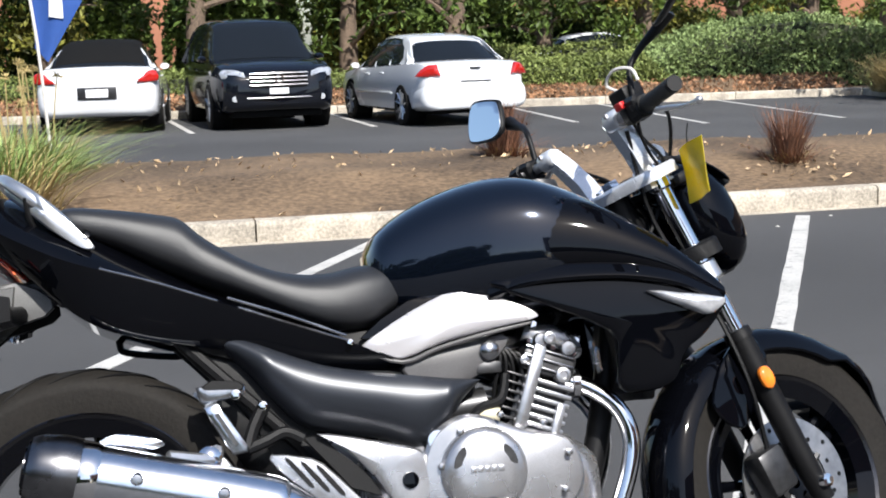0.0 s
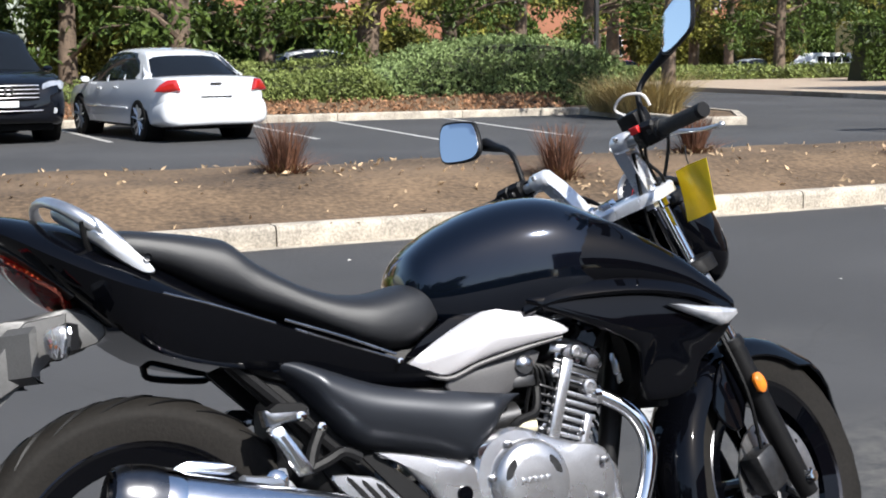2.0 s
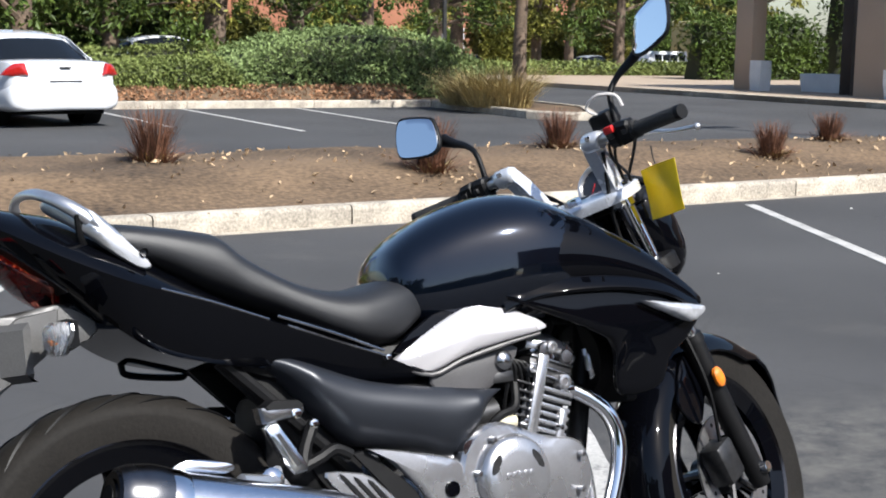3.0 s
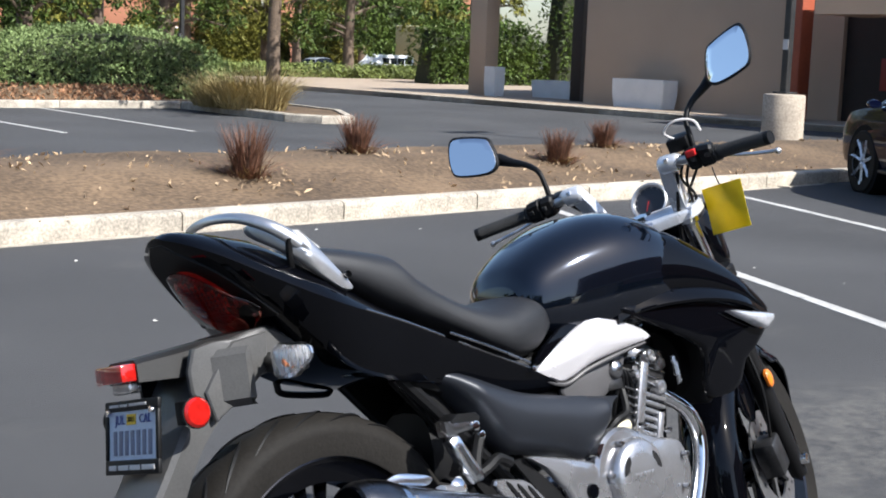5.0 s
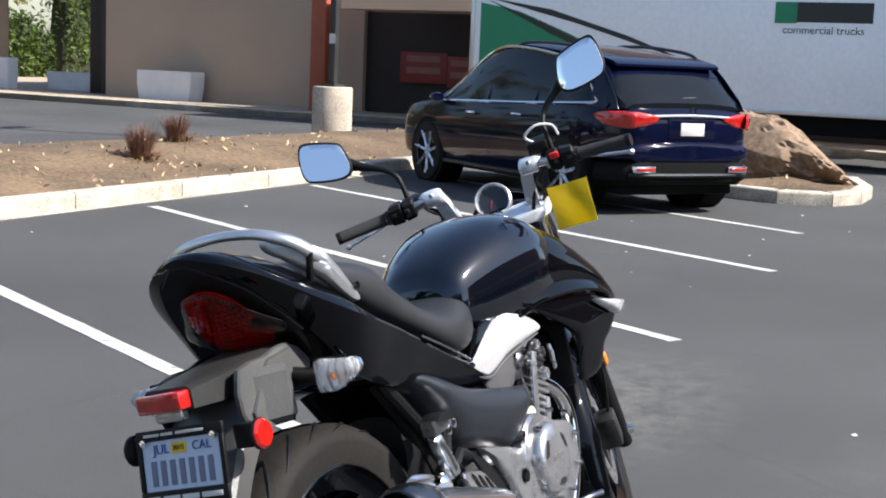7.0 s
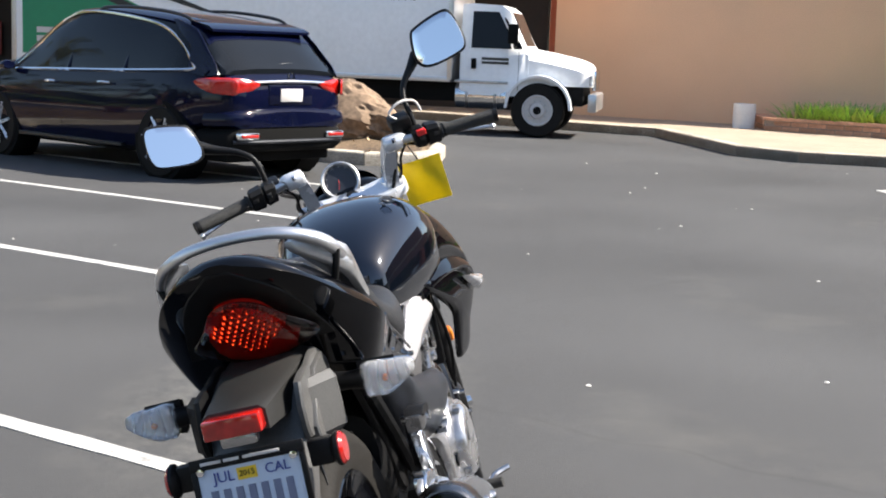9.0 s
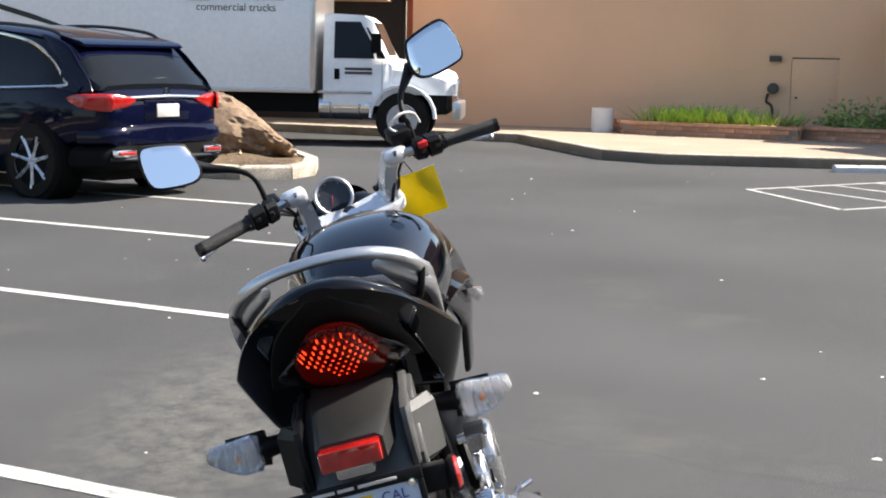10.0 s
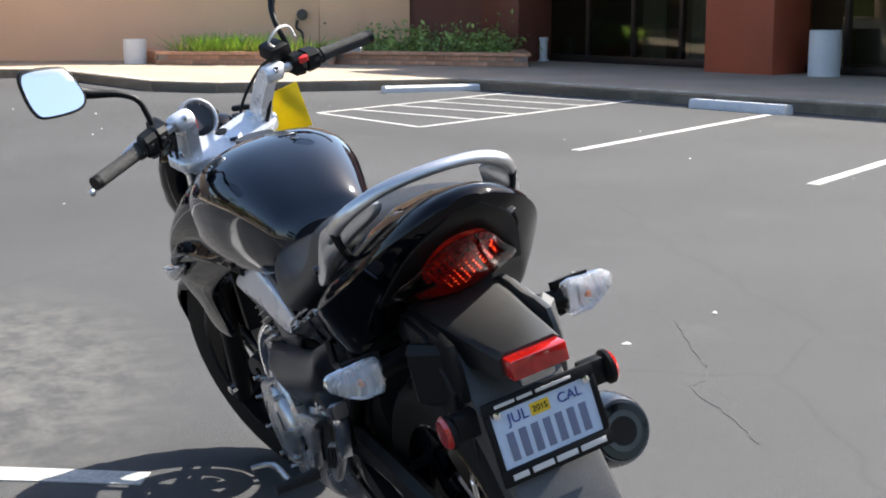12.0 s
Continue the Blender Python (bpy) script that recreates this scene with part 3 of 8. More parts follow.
def strap_clump():
    rng = random.Random(77)
    base = thing("agapanthus", pose(-1.9, 8.8, 0.14), "tall green strap-leaved clump with dried flower stalks", "plant")
    for k in range(22):
        V, F = blades(rng, 260, 0.40, rng.uniform(0.45, 0.85), 0.009, 0.9, 1.0)
        ox, oy = rng.uniform(-1.5, 0.5), rng.uniform(-1.6, 1.4)
        ob = quads("foliage", V, F, GREENBLADE if k % 5 else STRAW, base)
        ob.matrix_local = pose(ox, oy, 0.05)
    for k in range(26):
        ox, oy, h = rng.uniform(-1.2, 0.45), rng.uniform(-1.2, 1.3), rng.uniform(0.75, 1.25)
        dx, dy = rng.uniform(-0.15, 0.15), rng.uniform(-0.15, 0.15)
        bm = tube([(ox, oy, 0), (ox + dx * 0.4, oy + dy * 0.4, h * 0.6), (ox + dx, oy + dy, h)], 0.006, 5, 3)
        for _ in range(22):
            a, e, l = rng.uniform(0, 6.28), rng.uniform(-0.4, 1.3), rng.uniform(0.03, 0.06)
            p = Vector((ox + dx, oy + dy, h))
            q = p + Vector((math.cos(a) * math.cos(e), math.sin(a) * math.cos(e), math.sin(e))) * l
            tube([p, q], [0.002, 0.005], 4, 1, bm)
        part("flower_stalk", bm, STRAW, base, "dried straw-coloured flower stalk")


strap_clump()


def banner():
    base = thing("banner_flag", pose(-1.72, 9.75, 0.2), "blue and white feather banner on a thin white pole", "banner")
    part("pole", tube([(0.16, 0, 0), (0.1, 0, 1.2), (-0.03, 0, 2.6), (0.1, 0, 3.4)], 0.014, 8), SIGNWHITE, base)
    rings = []
    for k in range(25):
        z = 1.15 + k * 0.085
        w = 0.42 * min(1, (k + 2) / 8)
        rings.append([(0.08 + w * u - 0.02 * k / 25, 0.03 * math.sin(u * 5 + k * 0.3) + s, z - 0.12 * u) for u, s in [(j / 8, 0.0) for j in range(9)] + [(j / 8, 0.004) for j in range(8, -1, -1)]])
    part("cloth", loft(rings), BLUEFLAG, base, "blue banner cloth")
    bm = bmesh.new()
    rings = []
    for k in range(8):
        z = 1.42 + k * 0.1
        rings.append([(0.22 + 0.02 * k * 0.3, -0.04, z), (0.34, -0.045, z - 0.02), (0.34, -0.04, z - 0.02), (0.22 + 0.006 * k, -0.035, z)])
    part("emblem", loft(rings), WHITEFLAG, base, "white mark on the banner")


banner()


# ---- trees, hedges, far planting ----
def tree(x, y, h, seed, crown_from, spread, material, trunk=0.16, leafs=5200, size=0.085, lean=0.0):
    rng = random.Random(seed)
    base = thing("tree", pose(x, y, 0.0), "leafy parking-lot tree with brown bark", "tree", "trees")
    bm = tube([(0, 0, -0.1), (lean * 0.3, 0.05, h * 0.25), (lean, 0, h * 0.55), (lean * 1.2, 0.1, h * 0.9)], [trunk * 1.25, trunk, trunk * 0.7, trunk * 0.2], 10, 5)
    tips = []
    for k in range(11):
        a, z = rng.uniform(0, 6.28), rng.uniform(max(0.15, crown_from / h * 0.8), 0.8)
        l = spread * rng.uniform(0.55, 1.0)
        p0 = Vector((lean * z * 1.3, 0, h * z))
        p2 = p0 + Vector((math.cos(a) * l, math.sin(a) * l, rng.uniform(0.0, 0.9) * (1.2 - z)))
        p1 = (p0 + p2) / 2 + Vector((0, 0, 0.25))
        tube([p0, p1, p2], [trunk * 0.4, trunk * 0.25, trunk * 0.08], 6, 4, bm)
        tips += [p1, p2, (p1 + p2) / 2]
    part("trunk", bm, BARK, base)
    P = []
    clumps = []
    for _ in range(62):
        t = rng.choice(tips) if rng.random() < 0.65 else Vector((rng.gauss(0, spread * 0.45), rng.gauss(0, spread * 0.45), rng.uniform(crown_from, h)))
        clumps.append((t + Vector((rng.gauss(0, 0.3), rng.gauss(0, 0.3), rng.gauss(0, 0.25))), rng.uniform(0.25, 0.62)))
    while len(P) < leafs:
        c, r = rng.choice(clumps)
        p = c + Vector((rng.gauss(0, r * 0.5), rng.gauss(0, r * 0.5), rng.gauss(0, r * 0.4)))
        if p.z > crown_from * 0.75:
            P.append(p)
    V, F = leaves(rng, P, size)
    quads("crown", V, F, material, base)
    return base


def foliage_mass(name, x0, x1, y0, y1, top, seed, material, core, label, count, size, ragged=0.12, kind_of="hedge"):
    """A clipped or rough hedge: a closed core coloured as inner shade, inside a coat of single leaves."""
    rng = random.Random(seed)
    base = thing(name, pose(0, 0, 0), label, kind_of)

    def height(x, y):
        ex = min(1.0, min(x - x0, x1 - x) / 0.8 + 0.45) if top < 1.3 or top > 1.85 else max(0.35, 1 - max(0.0, abs(x - (x0 + x1) / 2 - 0.5) / ((x1 - x0) * 0.56)) ** 2.6)
        ey = min(1.0, min(y - y0, y1 - y) / 0.7 + 0.62)
        return top * (0.9 + 0.13 * noise.noise((x * 0.7, y * 0.7, seed))) * min(ex, ey)

    P = []
    for _ in range(count):
        x, y = rng.uniform(x0, x1), rng.uniform(y0, y1)
        if rng.random() < 0.5:
            y = y0 + abs(rng.gauss(0, 0.1))
            P.append((x, y, rng.uniform(0.1, 1) * height(x, y0 + 0.15) + rng.gauss(0, ragged * 0.4)))
        else:
            P.append((x, y, height(x, y) + rng.gauss(0, ragged * 0.5)))
    V, F = leaves(rng, P, size)
    quads("leafage", V, F, material, base)
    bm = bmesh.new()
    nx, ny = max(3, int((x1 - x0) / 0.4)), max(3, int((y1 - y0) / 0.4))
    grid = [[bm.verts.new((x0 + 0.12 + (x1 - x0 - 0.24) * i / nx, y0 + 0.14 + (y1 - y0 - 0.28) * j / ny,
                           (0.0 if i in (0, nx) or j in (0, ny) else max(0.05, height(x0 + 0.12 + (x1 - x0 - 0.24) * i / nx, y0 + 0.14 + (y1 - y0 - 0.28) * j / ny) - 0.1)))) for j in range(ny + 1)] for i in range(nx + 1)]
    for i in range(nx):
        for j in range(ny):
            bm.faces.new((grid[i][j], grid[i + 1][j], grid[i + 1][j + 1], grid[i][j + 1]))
    part("shade_core", bm, core, base)


# planted strip behind the far stalls
STRIP = [(-30, 24.4), (12.2, 24.0), (12.0, 19.6), (12.35, 18.9), (13.0, 18.8), (14.2, 21.0), (14.6, 24.5), (16.5, 33.0), (-30, 33.0)]
strip_kerb = thing("kerb", pose(0, 0, 0), "weathered concrete kerb behind the far parking stalls", "kerb", kind="structure")
lay_kerb(STRIP, strip_kerb, 2.6)
bm = bmesh.new()
bm.faces.new([bm.verts.new((x, y, 0.12)) for x, y in STRIP])
tagged(part("planting_bed", bm, DIRT, smooth=0), "brown soil bed with dry leaves behind the stalls", "soil", kind="structure")
# bank of fallen leaves at the foot of the hedges
bank = bmesh.new()
loft([[(x, 24.5, 0.10), (x, 24.62, 0.16 + 0.03 * noise.noise((x, 2, 0))), (x, 25.0, 0.27 + 0.06 * noise.noise((x * 1.7, 5, 0))), (x, 25.5, 0.38 + 0.06 * noise.noise((x * 1.3, 9, 0))), (x, 26.2, 0.40), (x, 26.2, 0.10)] for x in [-9 + 0.35 * k for k in range(61)]], bank)
tagged(part("leaf_bank", bank, DIRT), "low bank of soil under fallen leaves by the hedge", "soil", kind="structure")
rng = random.Random(41)
spots = []
while len(spots) < 5200:
    x, u = rng.uniform(-9, 12.2), rng.random()
    if noise.noise((x * 0.6, 4, 7)) > rng.uniform(-0.7, 0.4):
        spots.append((x, 24.5 + 1.0 * u, 0.14 + 0.28 * u + rng.uniform(0, 0.03)))
V, F = leaves(rng, spots, 0.055)
tagged(quads("fallen_leaves", V, F, FALLEN), "orange-brown fallen leaves under the hedge", "leaves", kind="stuff")
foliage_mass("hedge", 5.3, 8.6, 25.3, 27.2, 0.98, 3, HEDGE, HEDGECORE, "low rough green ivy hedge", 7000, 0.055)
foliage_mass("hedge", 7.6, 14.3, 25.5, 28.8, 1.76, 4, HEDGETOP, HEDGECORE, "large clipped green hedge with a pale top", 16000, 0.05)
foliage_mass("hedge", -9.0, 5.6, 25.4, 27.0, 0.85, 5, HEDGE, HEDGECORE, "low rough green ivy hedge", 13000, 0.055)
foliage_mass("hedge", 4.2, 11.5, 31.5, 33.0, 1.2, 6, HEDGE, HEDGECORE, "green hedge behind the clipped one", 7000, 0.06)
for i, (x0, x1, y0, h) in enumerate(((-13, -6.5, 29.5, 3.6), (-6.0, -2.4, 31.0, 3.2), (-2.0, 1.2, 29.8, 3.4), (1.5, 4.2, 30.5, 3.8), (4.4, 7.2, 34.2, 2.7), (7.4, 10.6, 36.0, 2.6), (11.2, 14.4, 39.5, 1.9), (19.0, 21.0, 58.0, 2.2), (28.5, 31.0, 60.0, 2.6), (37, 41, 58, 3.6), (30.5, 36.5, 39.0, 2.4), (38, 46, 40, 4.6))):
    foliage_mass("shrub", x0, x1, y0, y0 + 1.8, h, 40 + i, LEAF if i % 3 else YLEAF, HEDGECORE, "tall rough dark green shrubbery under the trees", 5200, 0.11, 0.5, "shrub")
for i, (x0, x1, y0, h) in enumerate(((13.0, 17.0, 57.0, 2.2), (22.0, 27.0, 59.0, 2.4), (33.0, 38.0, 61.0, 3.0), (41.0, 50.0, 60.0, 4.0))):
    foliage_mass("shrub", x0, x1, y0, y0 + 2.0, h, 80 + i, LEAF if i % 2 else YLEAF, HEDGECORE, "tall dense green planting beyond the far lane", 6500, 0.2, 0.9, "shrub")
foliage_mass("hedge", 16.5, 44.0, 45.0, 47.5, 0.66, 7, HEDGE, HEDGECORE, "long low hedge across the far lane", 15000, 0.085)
# unseen hedge, added so glossy paint reflects something dark low down
foliage_mass("hedge", -30.0, 8.0, -26.0, -23.0, 4.5, 8, LEAF, HEDGECORE, "unseen tall hedge added as a dark reflection screen", 9000, 0.3, 0.5)
rng = random.Random(31)
for k in range(9):
    V, F = blades(rng, 300, 0.42, rng.uniform(0.6, 1.05), 0.010, 0.8, 0.8)
    ob = quads("dry_grass", V, F, STRAW)
    ob.matrix_world = pose(12.45 + rng.uniform(-0.35, 0.3), 21.9 + rng.uniform(-0.9, 1.6), 0.12)
    tagged(ob, "tuft of dry straw-coloured grass under a tree", "grass", "dry grass tufts", "stuff")
# trees at x below -20 or negative y are unseen, added for reflections
TREES = [(13.05, 21.75, 7.0, 2.6, 2.4, 0.13, YLEAF), (-8.0, 28.5, 7.5, 0.8, 2.6, 0.2, LEAF), (-4.6, 29.5, 7.0, 0.6, 2.4, 0.16, YLEAF), (-1.2, 28.6, 7.4, 0.7, 2.6, 0.22, LEAF),
         (2.2, 29.4, 7.0, 0.6, 2.5, 0.2, LEAF), (4.6, 28.8, 7.4, 0.8, 2.5, 0.24, LEAF), (7.6, 33.4, 8.0, 0.9, 2.8, 0.2, LEAF), (10.6, 34.5, 8.2, 1.1, 2.8, 0.3, YLEAF),
         (14.0, 37.0, 8.2, 1.8, 3.0, 0.22, LEAF), (17.6, 40.0, 8.0, 1.8, 3.0, 0.2, YLEAF), (21.5, 43.0, 8.0, 2.3, 3.2, 0.24, LEAF), (26.0, 50.0, 9.0, 2.6, 3.6, 0.26, YLEAF),
         (24.0, 47.5, 8.0, 2.4, 3.2, 0.2, LEAF), (29.0, 48.5, 8.0, 1.5, 3.2, 0.2, YLEAF), (19.5, 46.5, 8.0, 2.5, 3.2, 0.2, LEAF), (34.0, 54.0, 8.0, 1.5, 3.4, 0.2, LEAF), (38.5, 55.0, 8.0, 1.4, 3.2, 0.2, LEAF), (31.5, 46.0, 8.0, 1.4, 3.0, 0.22, LEAF), (36.5, 44.0, 8.0, 1.6, 3.0, 0.22, YLEAF), (-12.5, 31, 7.5, 0.6, 2.8, 0.2, LEAF), (0.5, 37, 8.5, 0.6, 3.2, 0.22, LEAF),
         (-6.0, 38, 8.5, 0.6, 3.2, 0.22, LEAF), (-27, -4, 8.0, 1.2, 3.0, 0.2, LEAF), (-26, -11, 8.5, 1.2, 3.2, 0.2, LEAF), (-22, -17, 8.5, 1.2, 3.2, 0.2, LEAF), (-16.5, -19, 7.5, 1.2, 3.2, 0.2, LEAF),
         (-11, -18.5, 7.5, 1.2, 3.2, 0.2, LEAF), (-5.5, -19.5, 7.5, 1.2, 3.2, 0.2, LEAF), (-27.5, 4, 8.0, 1.2, 3.0, 0.2, LEAF), (-28, 12, 8.0, 1.2, 3.0, 0.2, LEAF)]
for i, (x, y, h, cf, sp, tr, mt) in enumerate(TREES):
    tree(x, y, h, 100 + i, cf, sp, mt, tr, 4600 if y > 20 else 3000, 0.11 if y > 26 else (0.085 if y > 15 else 0.95), lean=(0.5 if i in (7,) else 0.1))


# ---- shop building, pavement, planters ----
WALK = [(21.0, 60.0), (22.3, 31.3), (22.45, 17.3), (23.2, 14.6), (22.6, 5.2), (20.6, 0.1), (18.3, -0.7), (17.1, -1.1), (16.45, -1.9), (16.35, -4.0), (16.3, -5.3),
        (15.3, -5.95), (10.2, -8.2), (4.0, -11.0), (4.0, -30.0), (40.0, -30.0), (40.0, 60.0)]
bm = bmesh.new()
top = [bm.verts.new((x, y, 0.14)) for x, y in WALK]
low = [bm.verts.new((x, y, -0.05)) for x, y in WALK]
bm.faces.new(top)
for i in range(len(WALK)):
    bm.faces.new((top[i - 1], top[i], low[i], low[i - 1]))
tagged(part("pavement", bm, PAVING, smooth=0), "pale tan concrete pavement in front of the shop", "pavement", kind="structure")
walk_kerb = thing("kerb", pose(0, 0, 0), "grey concrete kerb along the shop pavement", "kerb", kind="structure")
lay_kerb(WALK[1:14], walk_kerb, 2.4, close=False)


def wall_slab(name, a, b, height, thick, material, label, z0=0.1, holes=()):
    """A wall from a to b (seen side to the left of a to b), with rectangular openings (from, to, sill, head) through it."""
    d = Vector((b[0] - a[0], b[1] - a[1]))
    L = d.length
    ang = math.degrees(math.atan2(d.y, d.x))
    cuts = sorted(holes)
    bm = bmesh.new()
    x = 0.0
    for s, e, lo, hi in cuts:
        if s > x:
            box(x, s, -thick, 0, z0, height, bm=bm)
        if lo > z0 + 0.01:
            box(s, e, -thick, 0, z0, lo, bm=bm)
        if hi < height:
            box(s, e, -thick, 0, hi, height, bm=bm)
        x = e
    if x < L:
        box(x, L, -thick, 0, z0, height, bm=bm)
    ob = part(name, bm, material, smooth=0)
    ob.matrix_world = pose(a[0], a[1], 0, 0, 0, ang)
    return tagged(ob, label, "wall", kind="structure")


# long tan wall behind the truck and planters
WA, WB = (24.2, 2.2), (21.38, -7.47)
wd = (Vector(WB) - Vector(WA)).normalized()
WC = (21.76, -6.17)
wall_slab("wall_east", WC, WA, 3.0, 0.3, STUCCO, "plain tan stucco shop wall", holes=((0.82, 1.62, 0.1, 1.50),))
# end of the stucco wall, coloured dark brown for the canopy's shade
wall_slab("wall_recess", (WB[0] + 0.1, WB[1]), (WC[0] + 0.1, WC[1]), 2.45, 0.3, DARKRED, "stucco wall under the canopy, its shade put into dark brown")
wall_slab("wall_parapet", (22.80, -2.60), WA, 3.8, 0.3, STUCCO, "taller part of the tan stucco shop wall", z0=3.0)
WANG = math.degrees(math.atan2(-wd.y, -wd.x))
door = thing("door_1", Matrix.Translation((*(Vector(WB) - wd * 2.17), 0.1)) @ pose(0, 0, 0, 0, 0, WANG), "flush tan painted metal service door in a stucco wall", "door", kind="structure")
part("door_leaf", box(0.005, 0.795, -0.10, -0.004, 0.02, 1.37, 0.003), STUCCO, door)
part("door_frame", box(0.0, 0.80, -0.12, 0.010, 1.372, 1.398, 0.004), BRONZE, door)
part("door_handle", cyl((0.70, -0.04, 0.7), (0.70, 0.02, 0.7), 0.02), GALV, door)
meter = thing("wall_meter", Matrix.Translation((*(Vector(WB) - wd * 3.27), 0.0)) @ pose(0, 0, 0, 0, 0, WANG), "grey meter with pipes on the stucco wall", "meter")
part("dial_housing", lathe([(0.0, 0.14), (0.09, 0.13), (0.1, 0.0)], "y", 16, centre=(0, 0, 0.95)), GALV, meter)
part("pipe", tube([(0.0, 0.03, 0.12), (0.0, 0.03, 0.6), (0.1, 0.06, 0.72), (0.08, 0.06, 0.86)], 0.022, 8), GALV, meter)
part("upper_box", box(-0.12, 0.08, 0.0, 0.09, 1.42, 1.52, 0.01), GALV, meter)
# roof slabs over the parts of the building
def roof_slab(outline, z0, z1, label):
    bm = bmesh.new()
    hi, lo = [bm.verts.new((x, y, z1)) for x, y in outline], [bm.verts.new((x, y, z0)) for x, y in outline]
    bm.faces.new(hi)
    bm.faces.new(lo[::-1])
    for i in range(len(outline)):
        bm.faces.new((hi[i - 1], hi[i], lo[i], lo[i - 1]))
    tagged(part("roof", bm, STUCCO2, smooth=0), label, "roof", kind="structure")


roof_slab([(24.0, 2.6), (23.6, 15.6), (25.2, 15.6), (25.2, 25.2), (24.7, 30.3), (40, 30.3), (40, 2.6)], 4.02, 4.3, "flat roof slab of the shop building")
roof_slab([(21.55, -7.3), (24.42, 2.35), (40, 2.35), (40, -10.45), (21.55, -10.45)], 3.01, 3.15, "flat roof slab over the plain wall")
roof_slab([(19.0, -8.05), (8.0, -12.95), (6.0, -13.85), (6.0, -20.5), (40, -20.5), (40, -10.5), (21.5, -10.5), (19.5, -9.4)], 3.1, 3.3, "flat roof slab over the recessed shop front")
roof_slab([(21.74, -6.19), (20.5, -5.8), (19.0, -8.02), (19.5, -9.38), (21.5, -10.4), (21.4, -7.5)], 1.98, 2.44, "canopy over the end of the planter")
# recessed shop front in shade, facing the kerb
SF, SE = Vector((21.1, -8.55)), Vector((8.0, -14.4))
sd = (SE - SF).normalized()
SANG = math.degrees(math.atan2(-sd.y, -sd.x))
wall_slab("wall_fascia", (8.0, -12.98), (19.05, -8.07), 3.1, 0.35, DARKRED, "dark red-brown fascia over the recessed shop front", z0=2.02)
roof_slab([(19.0, -8.12), (8.0, -13.05), (8.0, -14.5), (20.0, -9.1)], 2.2, 2.24, "dark soffit under the fascia")
# two unseen high walls, added to block low sky in the paint reflections
wall_slab("wall_upper_south", (6.0, -17.2), (20.6, -10.7), 7.5, 0.3, DARKRED, "unseen upper wall in a shade-dark colour, added for reflections", z0=3.3)
wall_slab("wall_upper_east", (28.0, -10.0), (28.0, 26.0), 8.5, 0.3, STUCCO2, "unseen high wall added to darken reflections", z0=2.6)
wall_slab("wall_south", (6.0, -15.3), (8.0, -14.4), 3.1, 0.3, STUCCO2, "plain grey-tan stucco wall of the shop")
front = thing("shop_front", Matrix.Translation((*SE, 0.14)) @ pose(0, 0, 0, 0, 0, SANG), "dark glazed shop front with bronze frames in shade", "shop front", kind="structure")
SL = (SE - SF).length
for k in range(15):
    x = SL * k / 14
    part("mullion", box(x - 0.035, x + 0.035, -0.06, 0.06, 0, 2.9, 0.006), BRONZE, front)
part("sill", box(0, SL, -0.07, 0.07, 0, 0.12, 0.006), BRONZE, front)
part("head_rail", box(0, SL, -0.05, 0.05, 2.02, 2.1, 0.006), BRONZE, front)
for k in range(14):
    part("pane", box(SL * k / 14 + 0.035, SL * (k + 1) / 14 - 0.035, -0.008, 0.008, 0.12, 2.9), SHOPGLASS, front).visible_shadow = False
# closed room in that shade colour, added to keep sky out of the windows
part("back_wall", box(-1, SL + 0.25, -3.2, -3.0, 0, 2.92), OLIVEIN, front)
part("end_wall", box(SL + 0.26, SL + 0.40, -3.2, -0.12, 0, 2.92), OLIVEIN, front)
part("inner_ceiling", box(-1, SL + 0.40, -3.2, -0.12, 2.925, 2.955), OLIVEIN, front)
for x0, x1 in ((9.9, 10.45), (10.75, 11.35), (11.9, 12.4), (4.6, 5.3)):
    folds = [[(x0 + (x1 - x0) * k / 40, -0.35 + 0.05 * math.sin(k * 1.1) + o, z) for k, o in [(k, 0.0) for k in range(41)] + [(k, -0.01) for k in range(40, -1, -1)]] for z in (0.08, 1.1, 2.0)]
    part("curtain", loft(folds), CURTAIN, front, "pale folded curtain behind the glass")
for x, y, w, d, lab in ((21.25, -8.0, 0.42, 0.5, "dark red-brown pilaster at the end of the planter"), (16.5, -10.15, 0.5, 0.62, "wide red-brown painted column before the shop windows")):
    ob = part("column", box(-d, d, -w, w, 0.12, 3.1 if x < 20 else 2.46, 0.015), REDPAINT if x < 20 else DARKRED)
    ob.matrix_world = pose(x, y, 0, 0, 0, SANG)
    tagged(ob, lab, "column", "columns", "structure")


def litter_bin(x, y, r, h, label):
    b = thing("litter_bin", pose(x, y, 0.139), label, "bin", "litter bins")
    part("drum", lathe([(0.0, 0), (r, 0), (r * 1.02, h * 0.5), (r, h), (r * 0.86, h), (r * 0.84, h - 0.04)], "z", 22), GREYBOX, b)
    part("lid", lathe([(r * 0.84, h - 0.04), (r * 0.5, h - 0.06), (0.0, h - 0.06)], "z", 22), DARKIN, b)


litter_bin(22.0, -1.35, 0.19, 0.42, "short pale round concrete litter bin by the wall")
litter_bin(15.3, -10.55, 0.23, 0.66, "tall pale round litter bin beside the column")
ash = thing("ash_urn", pose(20.75, -8.35, 0.139), "slim pale ash stand by the shop windows", "ash stand")
part("post", lathe([(0.1, 0), (0.1, 0.03), (0.07, 0.04), (0.07, 0.36), (0.085, 0.37), (0.085, 0.42), (0.0, 0.42)], "z", 14), GREYBOX, ash)


